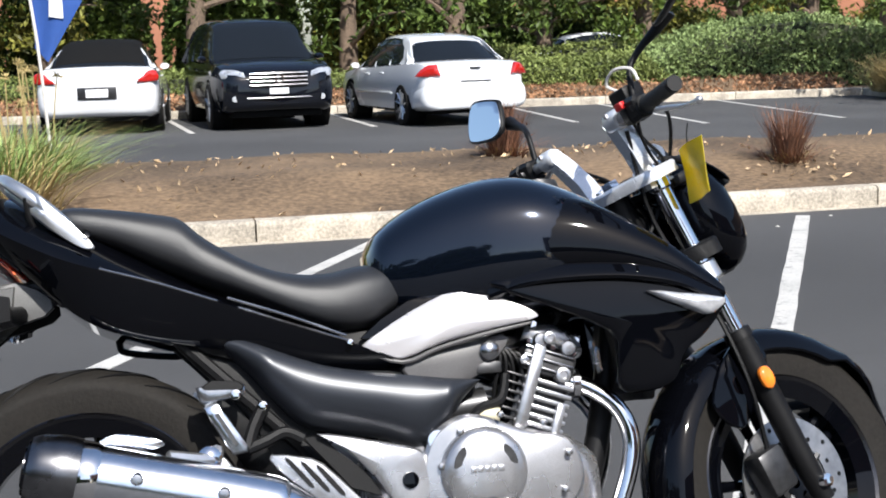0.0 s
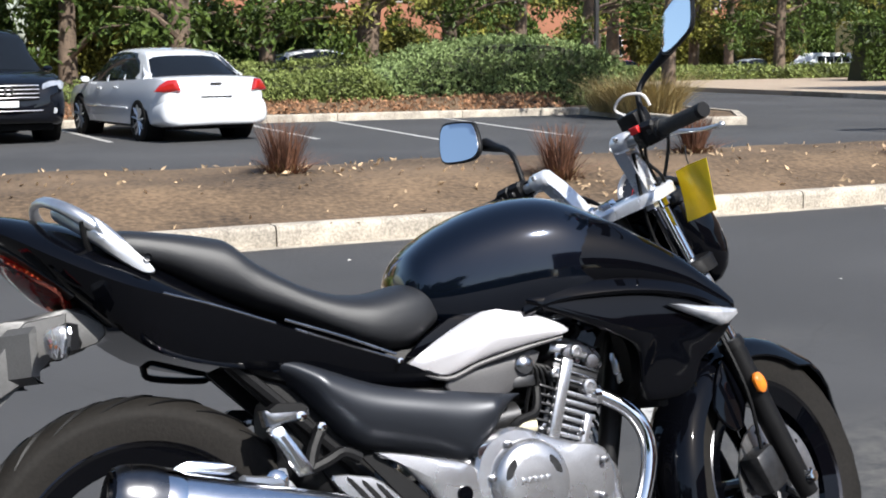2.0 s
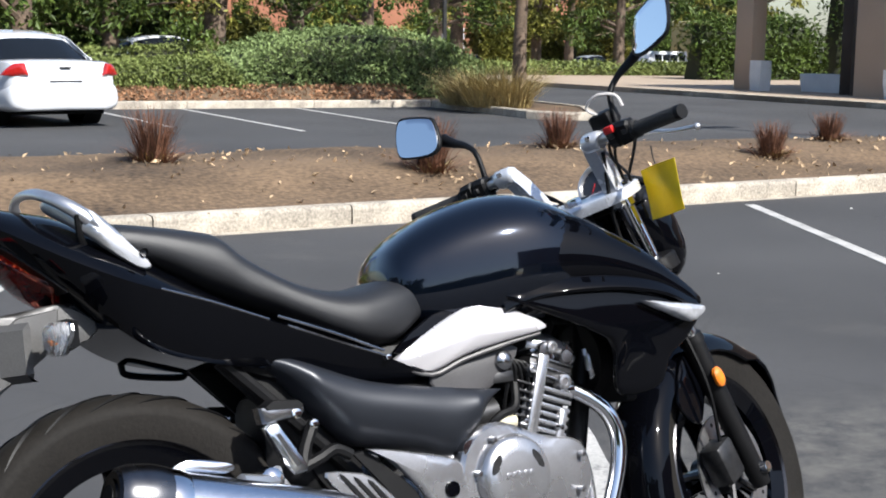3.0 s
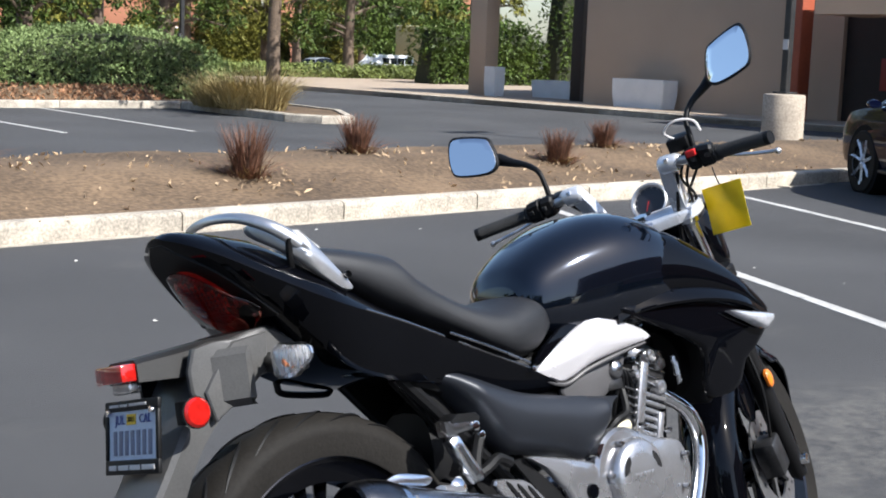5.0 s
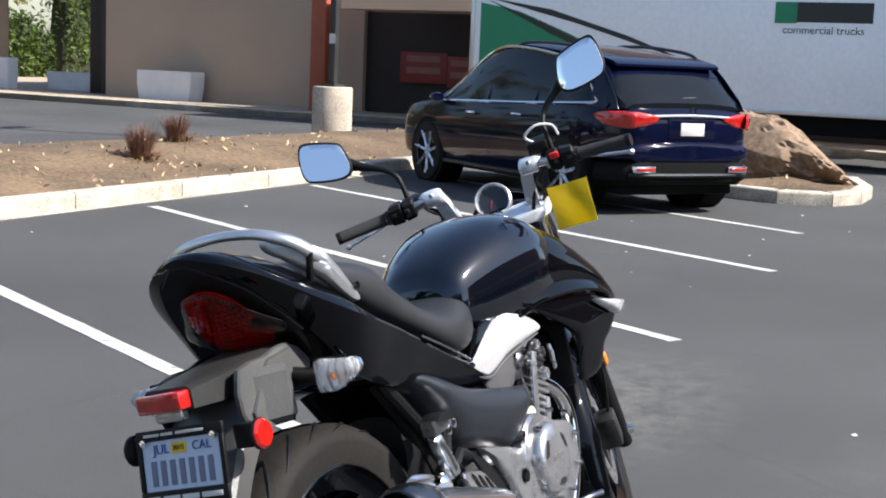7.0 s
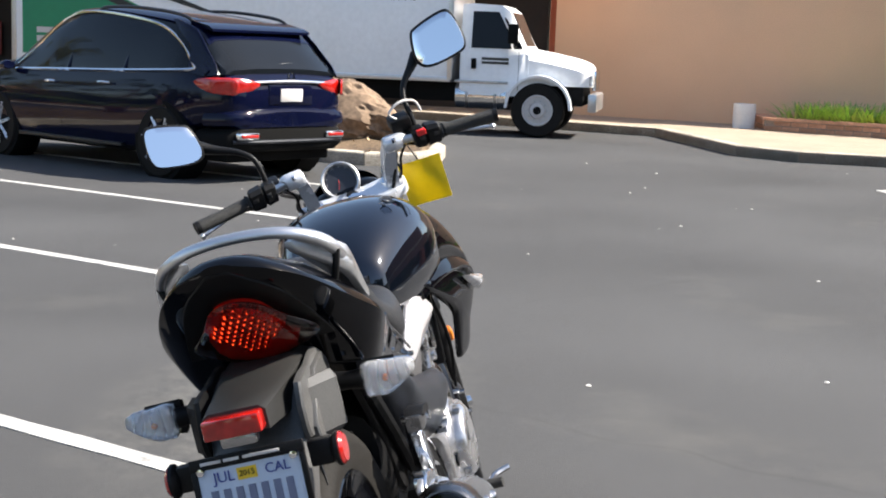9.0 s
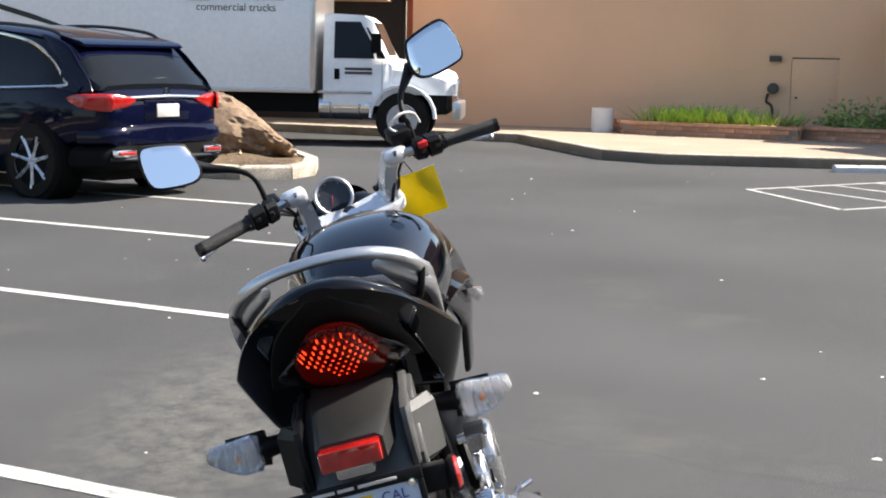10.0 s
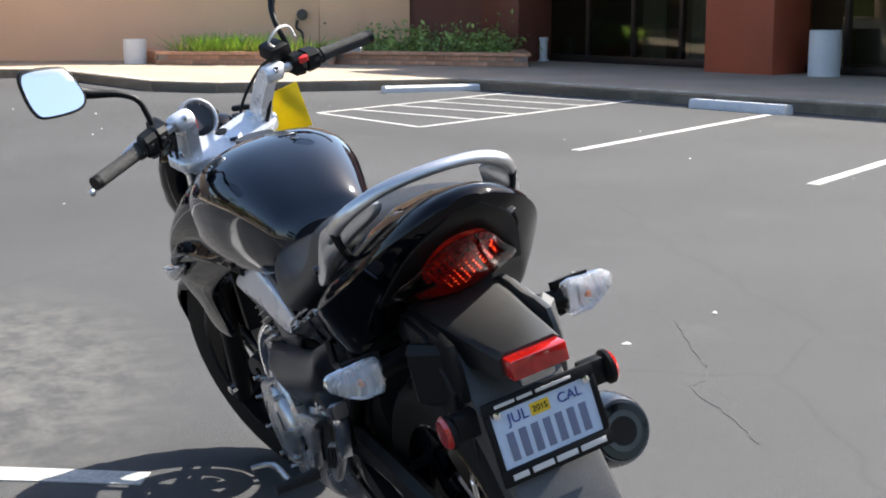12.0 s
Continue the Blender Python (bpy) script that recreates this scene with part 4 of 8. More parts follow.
def brick_planter(corners, h, name_label):
    """Brick-faced planter; every brick of the seen faces is a piece of its own."""
    base = thing("brick_planter", pose(0, 0, 0), name_label, "planter")
    bm = bmesh.new()
    inner = [Vector(c) for c in corners]
    low = [bm.verts.new((p.x, p.y, 0.1)) for p in inner]
    up = [bm.verts.new((p.x, p.y, h + 0.02)) for p in inner]
    for i in range(len(inner)):
        bm.faces.new((low[i - 1], low[i], up[i], up[i - 1]))
    bm.faces.new(up)
    part("mortar_core", bm, MORTAR, base, smooth=0)
    bl, bh, gap = 0.30, 0.085, 0.014
    mesh = None
    for i in range(len(inner)):
        a, b = inner[i - 1], inner[i]
        d = b - a
        if d.length < 0.3 or i == 0:
            continue
        ang = math.degrees(math.atan2(d.y, d.x))
        out = Vector((d.y, -d.x)).normalized() * 0.012
        n = int(d.length / bl)
        for row in range(2):
            for k in range(n):
                s = a + d.normalized() * (k * bl + (bl / 2 if row % 2 else 0)) + out
                if k * bl + bl * 1.5 > d.length and row % 2:
                    continue
                if mesh is None:
                    first = part("brick", box(0, bl - gap, 0, 0.1, 0, bh - gap, 0.004, seg=1), BRICK, base, smooth=0)
                    mesh, ob = first.data, first
                else:
                    ob = new("brick", mesh)
                    ob.parent = base
                ob.matrix_local = pose(s.x, s.y, 0.142 + row * bh, 0, 0, ang)
    rim = bmesh.new()
    for i in range(1, len(inner)):
        a, b = inner[i - 1], inner[i]
        d = (b - a)
        n = Vector((d.y, -d.x)).normalized()
        q = [a + n * 0.05, b + n * 0.05, b - n * 0.22, a - n * 0.22]
        vs = [rim.verts.new((p.x, p.y, z)) for z in (0.142 + 2 * bh, 0.142 + 2 * bh + 0.05) for p in q]
        for f in ((0, 1, 2, 3), (4, 5, 6, 7), (0, 1, 5, 4), (1, 2, 6, 5), (2, 3, 7, 6), (3, 0, 4, 7)):
            rim.faces.new([vs[j] for j in f])
    part("coping", rim, BRICK, base, smooth=0)


brick_planter([(23.4, -1.5), (21.6, -1.7), (20.45, -4.45), (20.9, -4.6), (18.95, -7.35), (21.0, -8.0)], 0.3, "low red brick planter with a flat coping by the wall")
rng = random.Random(9)
V, F = [], []
for cx, cy, n, hh in ((21.9, -2.5, 240, 0.42), (21.5, -3.3, 260, 0.45), (21.2, -4.1, 200, 0.4), (21.7, -2.9, 260, 0.45)):
    v, f = blades(rng, n, 0.55, hh, 0.02, 0.7, 0.9)
    k = len(V)
    V += [(x + cx, y + cy, z + 0.27) for x, y, z in v]
    F += [tuple(i + k for i in q) for q in f]
tagged(quads("planter_grass", V, F, surface("bright_green_leaf", (0.24, 0.38, 0.06), 0.5, vary=0.25, scale=3, island=0.4)), "bright green strap leaves in the brick planter", "plants", kind="stuff")
P = []
for cx, cy, r in ((21.2, -5.4, 0.4), (20.9, -6.0, 0.42), (20.6, -6.7, 0.42), (20.4, -7.3, 0.35)):
    for _ in range(420):
        P.append((cx + rng.gauss(0, r * 0.55), cy + rng.gauss(0, r * 0.55), 0.3 + abs(rng.gauss(0, 0.2))))
V, F = leaves(rng, P, 0.06)
tagged(quads("planter_shrubs", V, F, surface("planter_shrub_leaf", (0.26, 0.36, 0.10), 0.5, vary=0.25, scale=3, island=0.5)), "leafy green shrubs in the brick planter", "plants", kind="stuff")


def wheel_stop(x, y, ang, label, L=1.8, k=1.0):
    b = thing("wheel_stop", pose(x, y, 0.0, 0, 0, ang), label, "wheel stop", "wheel stops")
    bm = bmesh.new()
    ring = [(-0.09, 0.0), (-0.085, 0.09 * k), (-0.06, 0.125 * k), (0.06, 0.125 * k), (0.085, 0.09 * k), (0.09, 0.0)]
    loft([[(-L / 2 + t * L, yy, zz) for yy, zz in ring] for t in (0, 0.02, 0.5, 0.98, 1)], bm)
    part("bar", bm, surface("white_painted_concrete", (0.6, 0.61, 0.63), 0.7, vary=0.12, scale=5, bump=0.3), b)
    for t in (-0.55, 0.55):
        part("anchor_bolt", cyl((t * L * 0.5, 0, 0.11 * k), (t * L * 0.5, 0, 0.125 * k + 0.004), 0.018, n=10), GALV, b)


wheel_stop(15.9, -4.75, 96, "white painted concrete wheel stop at the kerb", 1.4, 0.7)
wheel_stop(11.75, -7.15, 24, "white painted concrete wheel stop at the kerb", 1.32, 0.85)

# arcade at the far end of the shop: grey-tan wall, columns, planter boxes, red post
wall_slab("wall_north", (25.2, 25.0), (25.2, 18.1), 4.0, 0.4, STUCCO2, "plain grey-tan stucco shop wall", z0=0.1)
# recess wall and middle column are coloured as deep shade
wall_slab("wall_inner", (25.6, 25.6), (25.2, 25.0), 4.0, 0.3, DARKIN, "recess wall beside the stucco wall, shade painted near-black")
for (x, y, w, d, mt, lab) in ((25.3, 29.85, 0.75, 0.5, STUCCO2, "square grey-tan stucco column"), (25.6, 25.75, 0.55, 0.7, DARKIN, "recessed column with its shade painted near-black"),
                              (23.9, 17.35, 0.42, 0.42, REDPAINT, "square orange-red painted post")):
    ob = part("column", box(-d / 2, d / 2, -w / 2, w / 2, 0.12, 4.0, 0.02), mt)
    ob.matrix_world = pose(x, y, 0)
    tagged(ob, lab, "column", "columns", "structure")


def planter_box(x, y, w, d, h, label):
    b = thing("planter_box", pose(x, y, 0.139), label, "planter", "planter boxes")
    bm = loft([[(-d / 2 * k, -w / 2 * k, z), (d / 2 * k, -w / 2 * k, z), (d / 2 * k, w / 2 * k, z), (-d / 2 * k, w / 2 * k, z)] for k, z in ((0.93, 0), (0.97, h * 0.5), (1.0, h), (0.9, h), (0.88, h - 0.08))])
    bmesh.ops.bevel(bm, geom=[e for e in bm.edges if abs(e.verts[0].co.z - e.verts[1].co.z) > 0.1], offset=0.03, segments=2, affect="EDGES")
    part("tub", bm, GREYBOX, b)


planter_box(24.3, 22.3, 1.8, 0.55, 0.72, "pale concrete planter tub against the wall")
planter_box(26.4, 27.5, 2.0, 0.8, 0.5, "pale concrete planter tub in the arcade")
planter_box(24.9, 28.85, 0.5, 0.4, 0.85, "pale upright concrete bin beside a column")
wall_slab("wall_pier", (25.2, 18.2), (25.25, 16.95), 4.0, 0.3, STUCCO2, "grey-tan stucco pier wall", z0=0.1)
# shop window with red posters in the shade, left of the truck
# the shade under the canopy is put into this wall's colour
wall_slab("wall_shade", (25.4, 17.0), (25.0, 2.4), 4.0, 0.3, DARKIN, "shop front behind the truck, shade painted near-black", z0=0.1)
wall_slab("wall_canopy", (23.6, 15.6), (24.0, 2.6), 4.0, 1.6, STUCCO, "tan stucco canopy edge over the shop front", z0=2.4)
for y, z, w, h, n in ((15.25, 1.22, 1.25, 0.7, 2), (14.3, 1.15, 0.62, 0.7, 2)):
    s = thing("window_sign", pose(24.93, y, z), "red shop window poster with pale lettering bars", "sign", "window posters")
    part("poster", box(-0.02, 0.0, -w / 2, w / 2, -h / 2, h / 2, 0.003), REDSIGN, s)
    for k in range(n):
        part("lettering_bar", box(-0.026, -0.02, -w * 0.36, w * 0.36, 0.2 - k * 0.26 - 0.07, 0.2 - k * 0.26 + 0.07), SIGNDULL, s)
for y in (1.95,):
    ob = part("column", box(-0.3, 0.3, -0.32, 0.32, 0.12, 4.0, 0.015), REDPAINT)
    ob.matrix_world = pose(24.6, y, 0, 0, 0, WANG - 90)
    tagged(ob, "red-brown painted pilaster at the wall corner", "column", "columns", "structure")


# ---- lamp post base, boulder ----
def lamp_post(x, y, z, label):
    b = thing("street_lamp", pose(x, y, z), label, "street lamp", "street lamps")
    part("footing", lathe([(0.0, -0.05), (0.31, -0.05), (0.31, 0.66), (0.295, 0.69), (0.0, 0.7)], "z", 28), BASE_CONC, b, "round rough concrete footing")
    part("post", box(-0.055, 0.055, -0.055, 0.055, 0.7, 6.0, 0.01), GALV, b, "dark square steel post")
    part("base_plate", box(-0.13, 0.13, -0.13, 0.13, 0.7, 0.73, 0.004), GALV, b)
    part("notice", box(-0.06, -0.057, -0.05, 0.05, 1.35, 1.5), SIGNWHITE, b, "small white notice")
    part("lamp_head", box(-0.25, 0.75, -0.15, 0.15, 5.95, 6.1, 0.03), GALV, b)


lamp_post(15.35, 11.0, 0.24, "dark lamp post on a round concrete footing")
lamp_post(17.2, 33.5, 0.1, "dark lamp post on a round concrete footing")


def boulder(x, y):
    bm = bmesh.new()
    bmesh.ops.create_icosphere(bm, subdivisions=5, radius=1)
    for v in bm.verts:
        n = v.co.normalized()
        k = 1 + 0.26 * noise.noise(n * 1.4) + 0.13 * noise.noise(n * 3.5) + 0.08 * abs(noise.noise(n * 7)) + 0.05 * noise.noise(n * 15)
        f = max(n.dot(Vector((-0.6, 0.5, 0.5)).normalized()), n.dot(Vector((0.1, -0.75, 0.62)).normalized()))
        k = min(k, 0.86 / max(0.2, f) if f > 0.7 else k)
        p = n * k
        v.co = (p.x * 0.55, p.y * 0.78, max(p.z * (0.44 + 0.22 * p.y), -0.3) + 0.18 + 0.17 * p.y)
    b = part("boulder", bm, ROCK, smooth=25)
    b.matrix_world = pose(x, y, 0.22, 0, 0, 15)
    tagged(b, "large rough tan landscape boulder on soil", "boulder")


boulder(14.15, 3.55)

# ---- terracotta buildings far beyond the trees ----
def far_building(x0, x1, y, h, label, seed):
    rng = random.Random(seed)
    b = thing("apartment_building", pose(x0, y, 0), label, "building", "far buildings", "structure")
    L = x1 - x0
    part("wall", box(0, L, 0, 8, 0, h, 0.02), TERRA, b)
    part("roof", loft([[(-0.6, -0.6, h), (L + 0.6, -0.6, h), (L + 0.6, 8.6, h), (-0.6, 8.6, h)], [(1, 3.5, h + 2), (L - 1, 3.5, h + 2), (L - 1, 4.5, h + 2), (1, 4.5, h + 2)]]), BRICK, b)
    for fl in range(int(h / 2.9)):
        n = int(L / 3.4)
        for k in range(n):
            x, z = 1.2 + k * 3.4, 0.9 + fl * 2.9
            w = part("window", box(x, x + 1.5, -0.06, 0.03, z, z + 1.35, 0.01), SIGNWHITE, b)
            part("window_pane", box(x + 0.08, x + 1.42, -0.075, -0.055, z + 0.08, z + 1.27), CARGLASS, w)


far_building(-18, 0, 56, 6.2, "terracotta stucco apartment building behind trees", 1)
far_building(9, 31, 64, 6.2, "terracotta stucco building behind trees", 2)
far_building(36, 62, 74, 6.2, "terracotta stucco building behind parked cars", 3)


# ---- parked vehicles ----
MATT2 = surface("wheel_arch_black", (0.006, 0.006, 0.006), 0.8, vary=0.1, spec=0.12)
STEEL2 = surface("bare_steel", (0.45, 0.45, 0.46), 0.3, metal=1.0, vary=0.1)
MUFFCHROME = surface("polished_aluminium", (0.7, 0.71, 0.72), 0.16, metal=1.0, vary=0.05)
def car_wheel(parent, x, y, R, width, side, spokes, rim_material):
    w = new("wheel")
    w.parent, w.matrix_local = parent, Matrix.Translation((x, y, R))
    h = width / 2
    part("tyre", lathe([(R * 0.64, -h), (R * 0.94, -h), (R * 0.99, -h * 0.8), (R, -h * 0.4), (R, h * 0.4), (R * 0.99, h * 0.8), (R * 0.94, h), (R * 0.64, h)], "y", 36), RUBBER, w)
    o = side * h
    part("rim", lathe([(R * 0.70, o * 0.86), (R * 0.74, o * 0.95), (R * 0.78, o * 0.95), (R * 0.79, o * 0.85), (R * 0.72, o * 0.7), (R * 0.66, o * 0.2), (R * 0.2, o * 0.1), (0.0, o * 0.1)], "y", 36), DARKSTEEL, w)
    part("rim_lip", lathe([(R * 0.69, o * 0.84), (R * 0.73, o * 0.97), (R * 0.79, o * 0.97), (R * 0.77, o * 0.8), (R * 0.69, o * 0.84)], "y", 36), rim_material, w)
    for k in range(spokes):
        a = 2 * math.pi * k / spokes + 0.2
        part("spoke", tube([(0.03 * math.cos(a), o * 0.6, 0.03 * math.sin(a)), (R * 0.4 * math.cos(a), o * 0.68, R * 0.4 * math.sin(a)), (R * 0.73 * math.cos(a), o * 0.72, R * 0.73 * math.sin(a))], [0.055, 0.038, 0.052], 6, 2, flat=0.5), rim_material, w)
    part("hub_cap", lathe([(0.0, o * 0.86), (0.045, o * 0.84), (0.06, o * 0.6)], "y", 16), rim_material, w)


def car_body(rows, n=1):
    out = []
    for x, hw, zt, zb in curve_points(rows, 5):
        h = zt - zb
        half = [(0.0, zb), (hw * 0.86, zb), (hw * 0.955, zb + 0.05), (hw * 0.985, zb + 0.22 * h), (hw, zb + 0.42 * h), (hw * 0.992, zb + 0.62 * h), (hw * 0.972, zb + 0.80 * h), (hw * 0.93, zt - 0.025), (hw * 0.84, zt), (hw * 0.45, zt + 0.018)]
        out.append([(x, y, z) for y, z in half] + [(x, 0, zt + 0.024)] + [(x, -y, z) for y, z in half[:0:-1]])
    return loft(out)


def cabin(rows, grow=0.0, roof_only=False):
    out = []
    for x, z0, z1, w0, w1 in curve_points(rows, 5):
        g = grow
        side = [(w0 + g, z0), (w0 * 0.8 + w1 * 0.2 + g, z0 + (z1 - z0) * 0.3), (w0 * 0.45 + w1 * 0.55 + g, z0 + (z1 - z0) * 0.66), (w1 + 0.02 + g, z1 - 0.05), (w1 - 0.06, z1 - 0.008 + g), (w1 * 0.5, z1 + 0.012 + g)]
        if roof_only:
            side = side[3:]
            out.append([(x, y, z) for y, z in side] + [(x, 0, z1 + 0.016 + g)] + [(x, -y, z) for y, z in side[::-1]] + [(x, -w1 * 0.5, z1 - 0.03)] + [(x, w1 * 0.5, z1 - 0.03)])
        else:
            out.append([(x, y, z) for y, z in side] + [(x, 0, z1 + 0.016 + g)] + [(x, -y, z) for y, z in side[::-1]])
    return loft(out)


def edge_point(rows, x, f):
    """A point on the cabin's side at length x and height fraction f (0 at the belt, 1 at the roof edge)."""
    fine = curve_points(rows, 20)
    r = min(fine, key=lambda q: abs(q[0] - x))
    w = r[3] * (1 - f) + (r[4] + 0.02) * f
    return Vector((x, w, r[1] + (r[2] - 0.05 - r[1]) * f))


def car(name, m, label, lower, glass, roof_x, pillars, paint, R, wb0, wb1, track, spokes=5, rim=None, scale=1.0, chrome=False):
    c = thing(name, m @ Matrix.Scale(scale, 4), label, "car", "parked cars")
    part("body", car_body(lower), paint, c, smooth=35)
    part("glasshouse", cabin(glass), CARGLASS, c, "dark tinted windows", smooth=35)
    fine = [tuple(r) for r in curve_points(glass, 8) if roof_x[0] <= r[0] <= roof_x[1]]
    part("roof", cabin(fine, 0.006, True), paint, c, smooth=35)
    for s in (-1, 1):
        for x0, x1, r in pillars:
            p0, p1 = edge_point(glass, x0, 0.0), edge_point(glass, x1, 1.0)
            pm = edge_point(glass, (x0 + x1) / 2, 0.5)
            part("pillar", tube([(p.x, s * (p.y - 0.008), p.z - 0.012) for p in (p0, pm, p1)], [r, r * 0.85, r * 0.5], 8, 4), paint, c)
        if chrome:
            line = [edge_point(glass, x, f) for x, f in chrome]
            part("window_trim", tube([(p.x, s * (p.y + 0.012), p.z) for p in line], 0.017, 6, 6), CHROME, c, "bright chrome window line")
        for x in (wb0, wb1):
            hw = track + 0.11
            part("wheel_arch", lathe([(0.0, s * (hw + 0.003)), (R * 1.13, s * (hw + 0.003)), (R * 1.16, s * (hw - 0.04)), (R * 1.16, s * (hw - 0.3))], "y", 36, centre=(x, 0, R * 1.02)), MATT2, c)
            car_wheel(c, x, s * (track + 0.018), R, 0.23, s, spokes, rim or ALLOY)
        mx = pillars[-1][0] - 0.12
        mp = edge_point(glass, mx, 0.12)
        part("door_mirror", loft([ring_box(mp.x + dx, s * (mp.y + 0.13), mp.z + 0.03, w, h) for dx, w, h in ((-0.06, 0.075, 0.045), (-0.03, 0.082, 0.055), (0.05, 0.065, 0.042), (0.08, 0.04, 0.02))]), paint, c)
        for x in [p[0] + 0.25 for p in pillars[1:-1]]:
            hp = edge_point(glass, x, 0)
            part("door_handle", tube([(x - 0.1, s * (hp.y + 0.075), hp.z - 0.13), (x, s * (hp.y + 0.098), hp.z - 0.125), (x + 0.1, s * (hp.y + 0.075), hp.z - 0.13)], 0.014, 8, 3), CHROME if chrome else paint, c)
    part("underbody", box(lower[1][0] + 0.1, lower[-2][0] - 0.1, -0.7, 0.7, 0.2, 0.42, 0.02), MATT2, c)
    return c


def ring_box(x, y, z, w, h):
    return [(x, y + w * math.cos(a), z + h * math.sin(a)) for a in (2 * math.pi * k / 12 for k in range(12))]



# dark blue sport utility vehicle at the head of the next stalls
HEAD = math.degrees(math.atan2(0.862, 0.507))
SUV_L = [(0.0, 0.60, 0.92, 0.64), (0.05, 0.73, 1.0, 0.60), (0.18, 0.83, 1.075, 0.57), (0.5, 0.925, 1.10, 0.50), (0.9, 0.967, 1.10, 0.30), (1.6, 0.975, 1.07, 0.24), (2.6, 0.975, 1.04, 0.24), (3.5, 0.97, 1.02, 0.24), (4.1, 0.955, 0.985, 0.25), (4.55, 0.90, 0.91, 0.28), (4.82, 0.76, 0.79, 0.33), (4.92, 0.58, 0.68, 0.42)]
SUV_G = [(0.14, 1.07, 1.12, 0.76, 0.71), (0.36, 1.08, 1.33, 0.825, 0.69), (0.56, 1.08, 1.50, 0.87, 0.675), (0.80, 1.08, 1.575, 0.90, 0.68), (1.4, 1.06, 1.655, 0.90, 0.67), (2.2, 1.04, 1.70, 0.90, 0.67), (2.85, 1.02, 1.645, 0.895, 0.66), (3.3, 1.0, 1.42, 0.88, 0.69), (3.6, 0.99, 1.20, 0.87, 0.75), (3.86, 0.98, 1.03, 0.85, 0.80)]
suv = car("sport_utility_vehicle", pose(10.55, 3.36, 0, 0, 0, HEAD), "dark blue sport utility vehicle parked in a slanted stall", SUV_L, SUV_G, (0.42, 2.95), ((0.30, 0.62, 0.06), (1.55, 1.5, 0.035), (2.55, 2.5, 0.035), (3.75, 2.95, 0.04)), NAVYPAINT, 0.365, 0.88, 3.85, 0.845, 7, CASTBRIGHT, 0.955,
          [(3.6, 0.03), (2.9, 0.0), (1.8, 0.0), (0.85, 0.02), (0.50, 0.10), (0.54, 0.26), (0.78, 0.66), (1.25, 0.92), (2.2, 1.0), (2.8, 0.97), (3.3, 0.7), (3.6, 0.3)])
for s in (-1, 1):
    part("roof_rail", tube([(0.75, s * 0.64, 1.565), (0.95, s * 0.645, 1.645), (1.6, s * 0.645, 1.705), (2.2, s * 0.64, 1.705), (2.36, s * 0.635, 1.66)], 0.018, 8, 5), BLACKPLASTIC, suv)
    lam = part("tail_lamp", slab([(0.02, 0.985), (0.10, 1.04), (0.45, 1.03), (0.60, 0.99), (0.40, 0.91), (0.12, 0.875), (0.04, 0.89)], lambda a, b, h: (0.68 * a - 0.03, s * (0.68 + 0.165 * min(1, a / 0.3) + 0.13 * a + h), b), 0.03, 0.012, 3, 0.01), REDLENS, suv, "red wraparound tail lamp")
    part("tail_lamp", slab([(0.46, 0.985), (0.62, 1.025), (0.83, 1.03), (0.84, 0.875), (0.62, 0.90)], lambda a, b, h: (0.03 + 0.2 * max(0, a - 0.6) - h, s * 0.88 * a, b), 0.03, 0.012, 3, 0.01), REDLENS, suv, "red wraparound tail lamp")
    part("bumper_reflector", box(-0.075, 0.03, min(s * 0.48, s * 0.70), max(s * 0.48, s * 0.70), 0.455, 0.49, 0.012), REDLENS, suv)
    part("exhaust_tip", box(-0.065, 0.08, min(s * 0.46, s * 0.72), max(s * 0.46, s * 0.72), 0.435, 0.51, 0.02), CHROME, suv)
for s in (-1, 1):
    part("rear_quarter", slab([(0.16, 1.06), (0.36, 1.30), (0.57, 1.495), (0.82, 1.575), (1.0, 1.60), (0.76, 1.47), (0.58, 1.30), (0.47, 1.16), (0.56, 1.07)], lambda a, b, h: (a, s * (0.90 - 0.17 * max(0, 0.75 - a) - 0.385 * (b - 1.07) * min(1, 0.55 + 0.5 * a) + 0.004 + h), b), 0.012, 0.004, 3, 0.004, smooth=2), NAVYPAINT, suv)
part("chrome_strip", tube([(0.02, -0.50, 1.0), (-0.012, 0.0, 1.015), (0.02, 0.50, 1.0)], 0.017, 8, 6), CHROME, suv)
part("rear_plate", box(-0.022, -0.008, -0.15, 0.15, 0.81, 0.94, 0.005), SIGNWHITE, suv, "white number plate with no readable number")
part("plate_recess", box(-0.01, 0.06, -0.30, 0.30, 0.77, 0.98, 0.02), NAVYPAINT, suv)
part("rear_bumper", car_body([(-0.045, 0.58, 0.69, 0.56), (-0.01, 0.73, 0.72, 0.54), (0.08, 0.82, 0.735, 0.53), (0.3, 0.90, 0.73, 0.52)]), NAVYPAINT, suv)
part("lower_bumper", car_body([(-0.035, 0.58, 0.57, 0.35), (0.005, 0.73, 0.56, 0.32), (0.12, 0.84, 0.55, 0.30), (0.42, 0.905, 0.54, 0.28)]), MATT2, suv, "black plastic lower bumper")
part("bumper_sill", tube([(0.02, -0.74, 0.415), (-0.04, -0.5, 0.415), (-0.055, 0.0, 0.415), (-0.04, 0.5, 0.415), (0.02, 0.74, 0.415)], 0.022, 8, 4), SATIN, suv, "dull silver lower bumper strip")
part("spoiler", loft([[(x, y, z) for y, z in ((-0.66, 1.54 + e), (0.66, 1.54 + e), (0.66, 1.50 + e * 0.5), (-0.66, 1.50 + e * 0.5))] for x, e in ((0.44, -0.03), (0.50, 0.0), (0.78, 0.055))]), NAVYPAINT, suv)
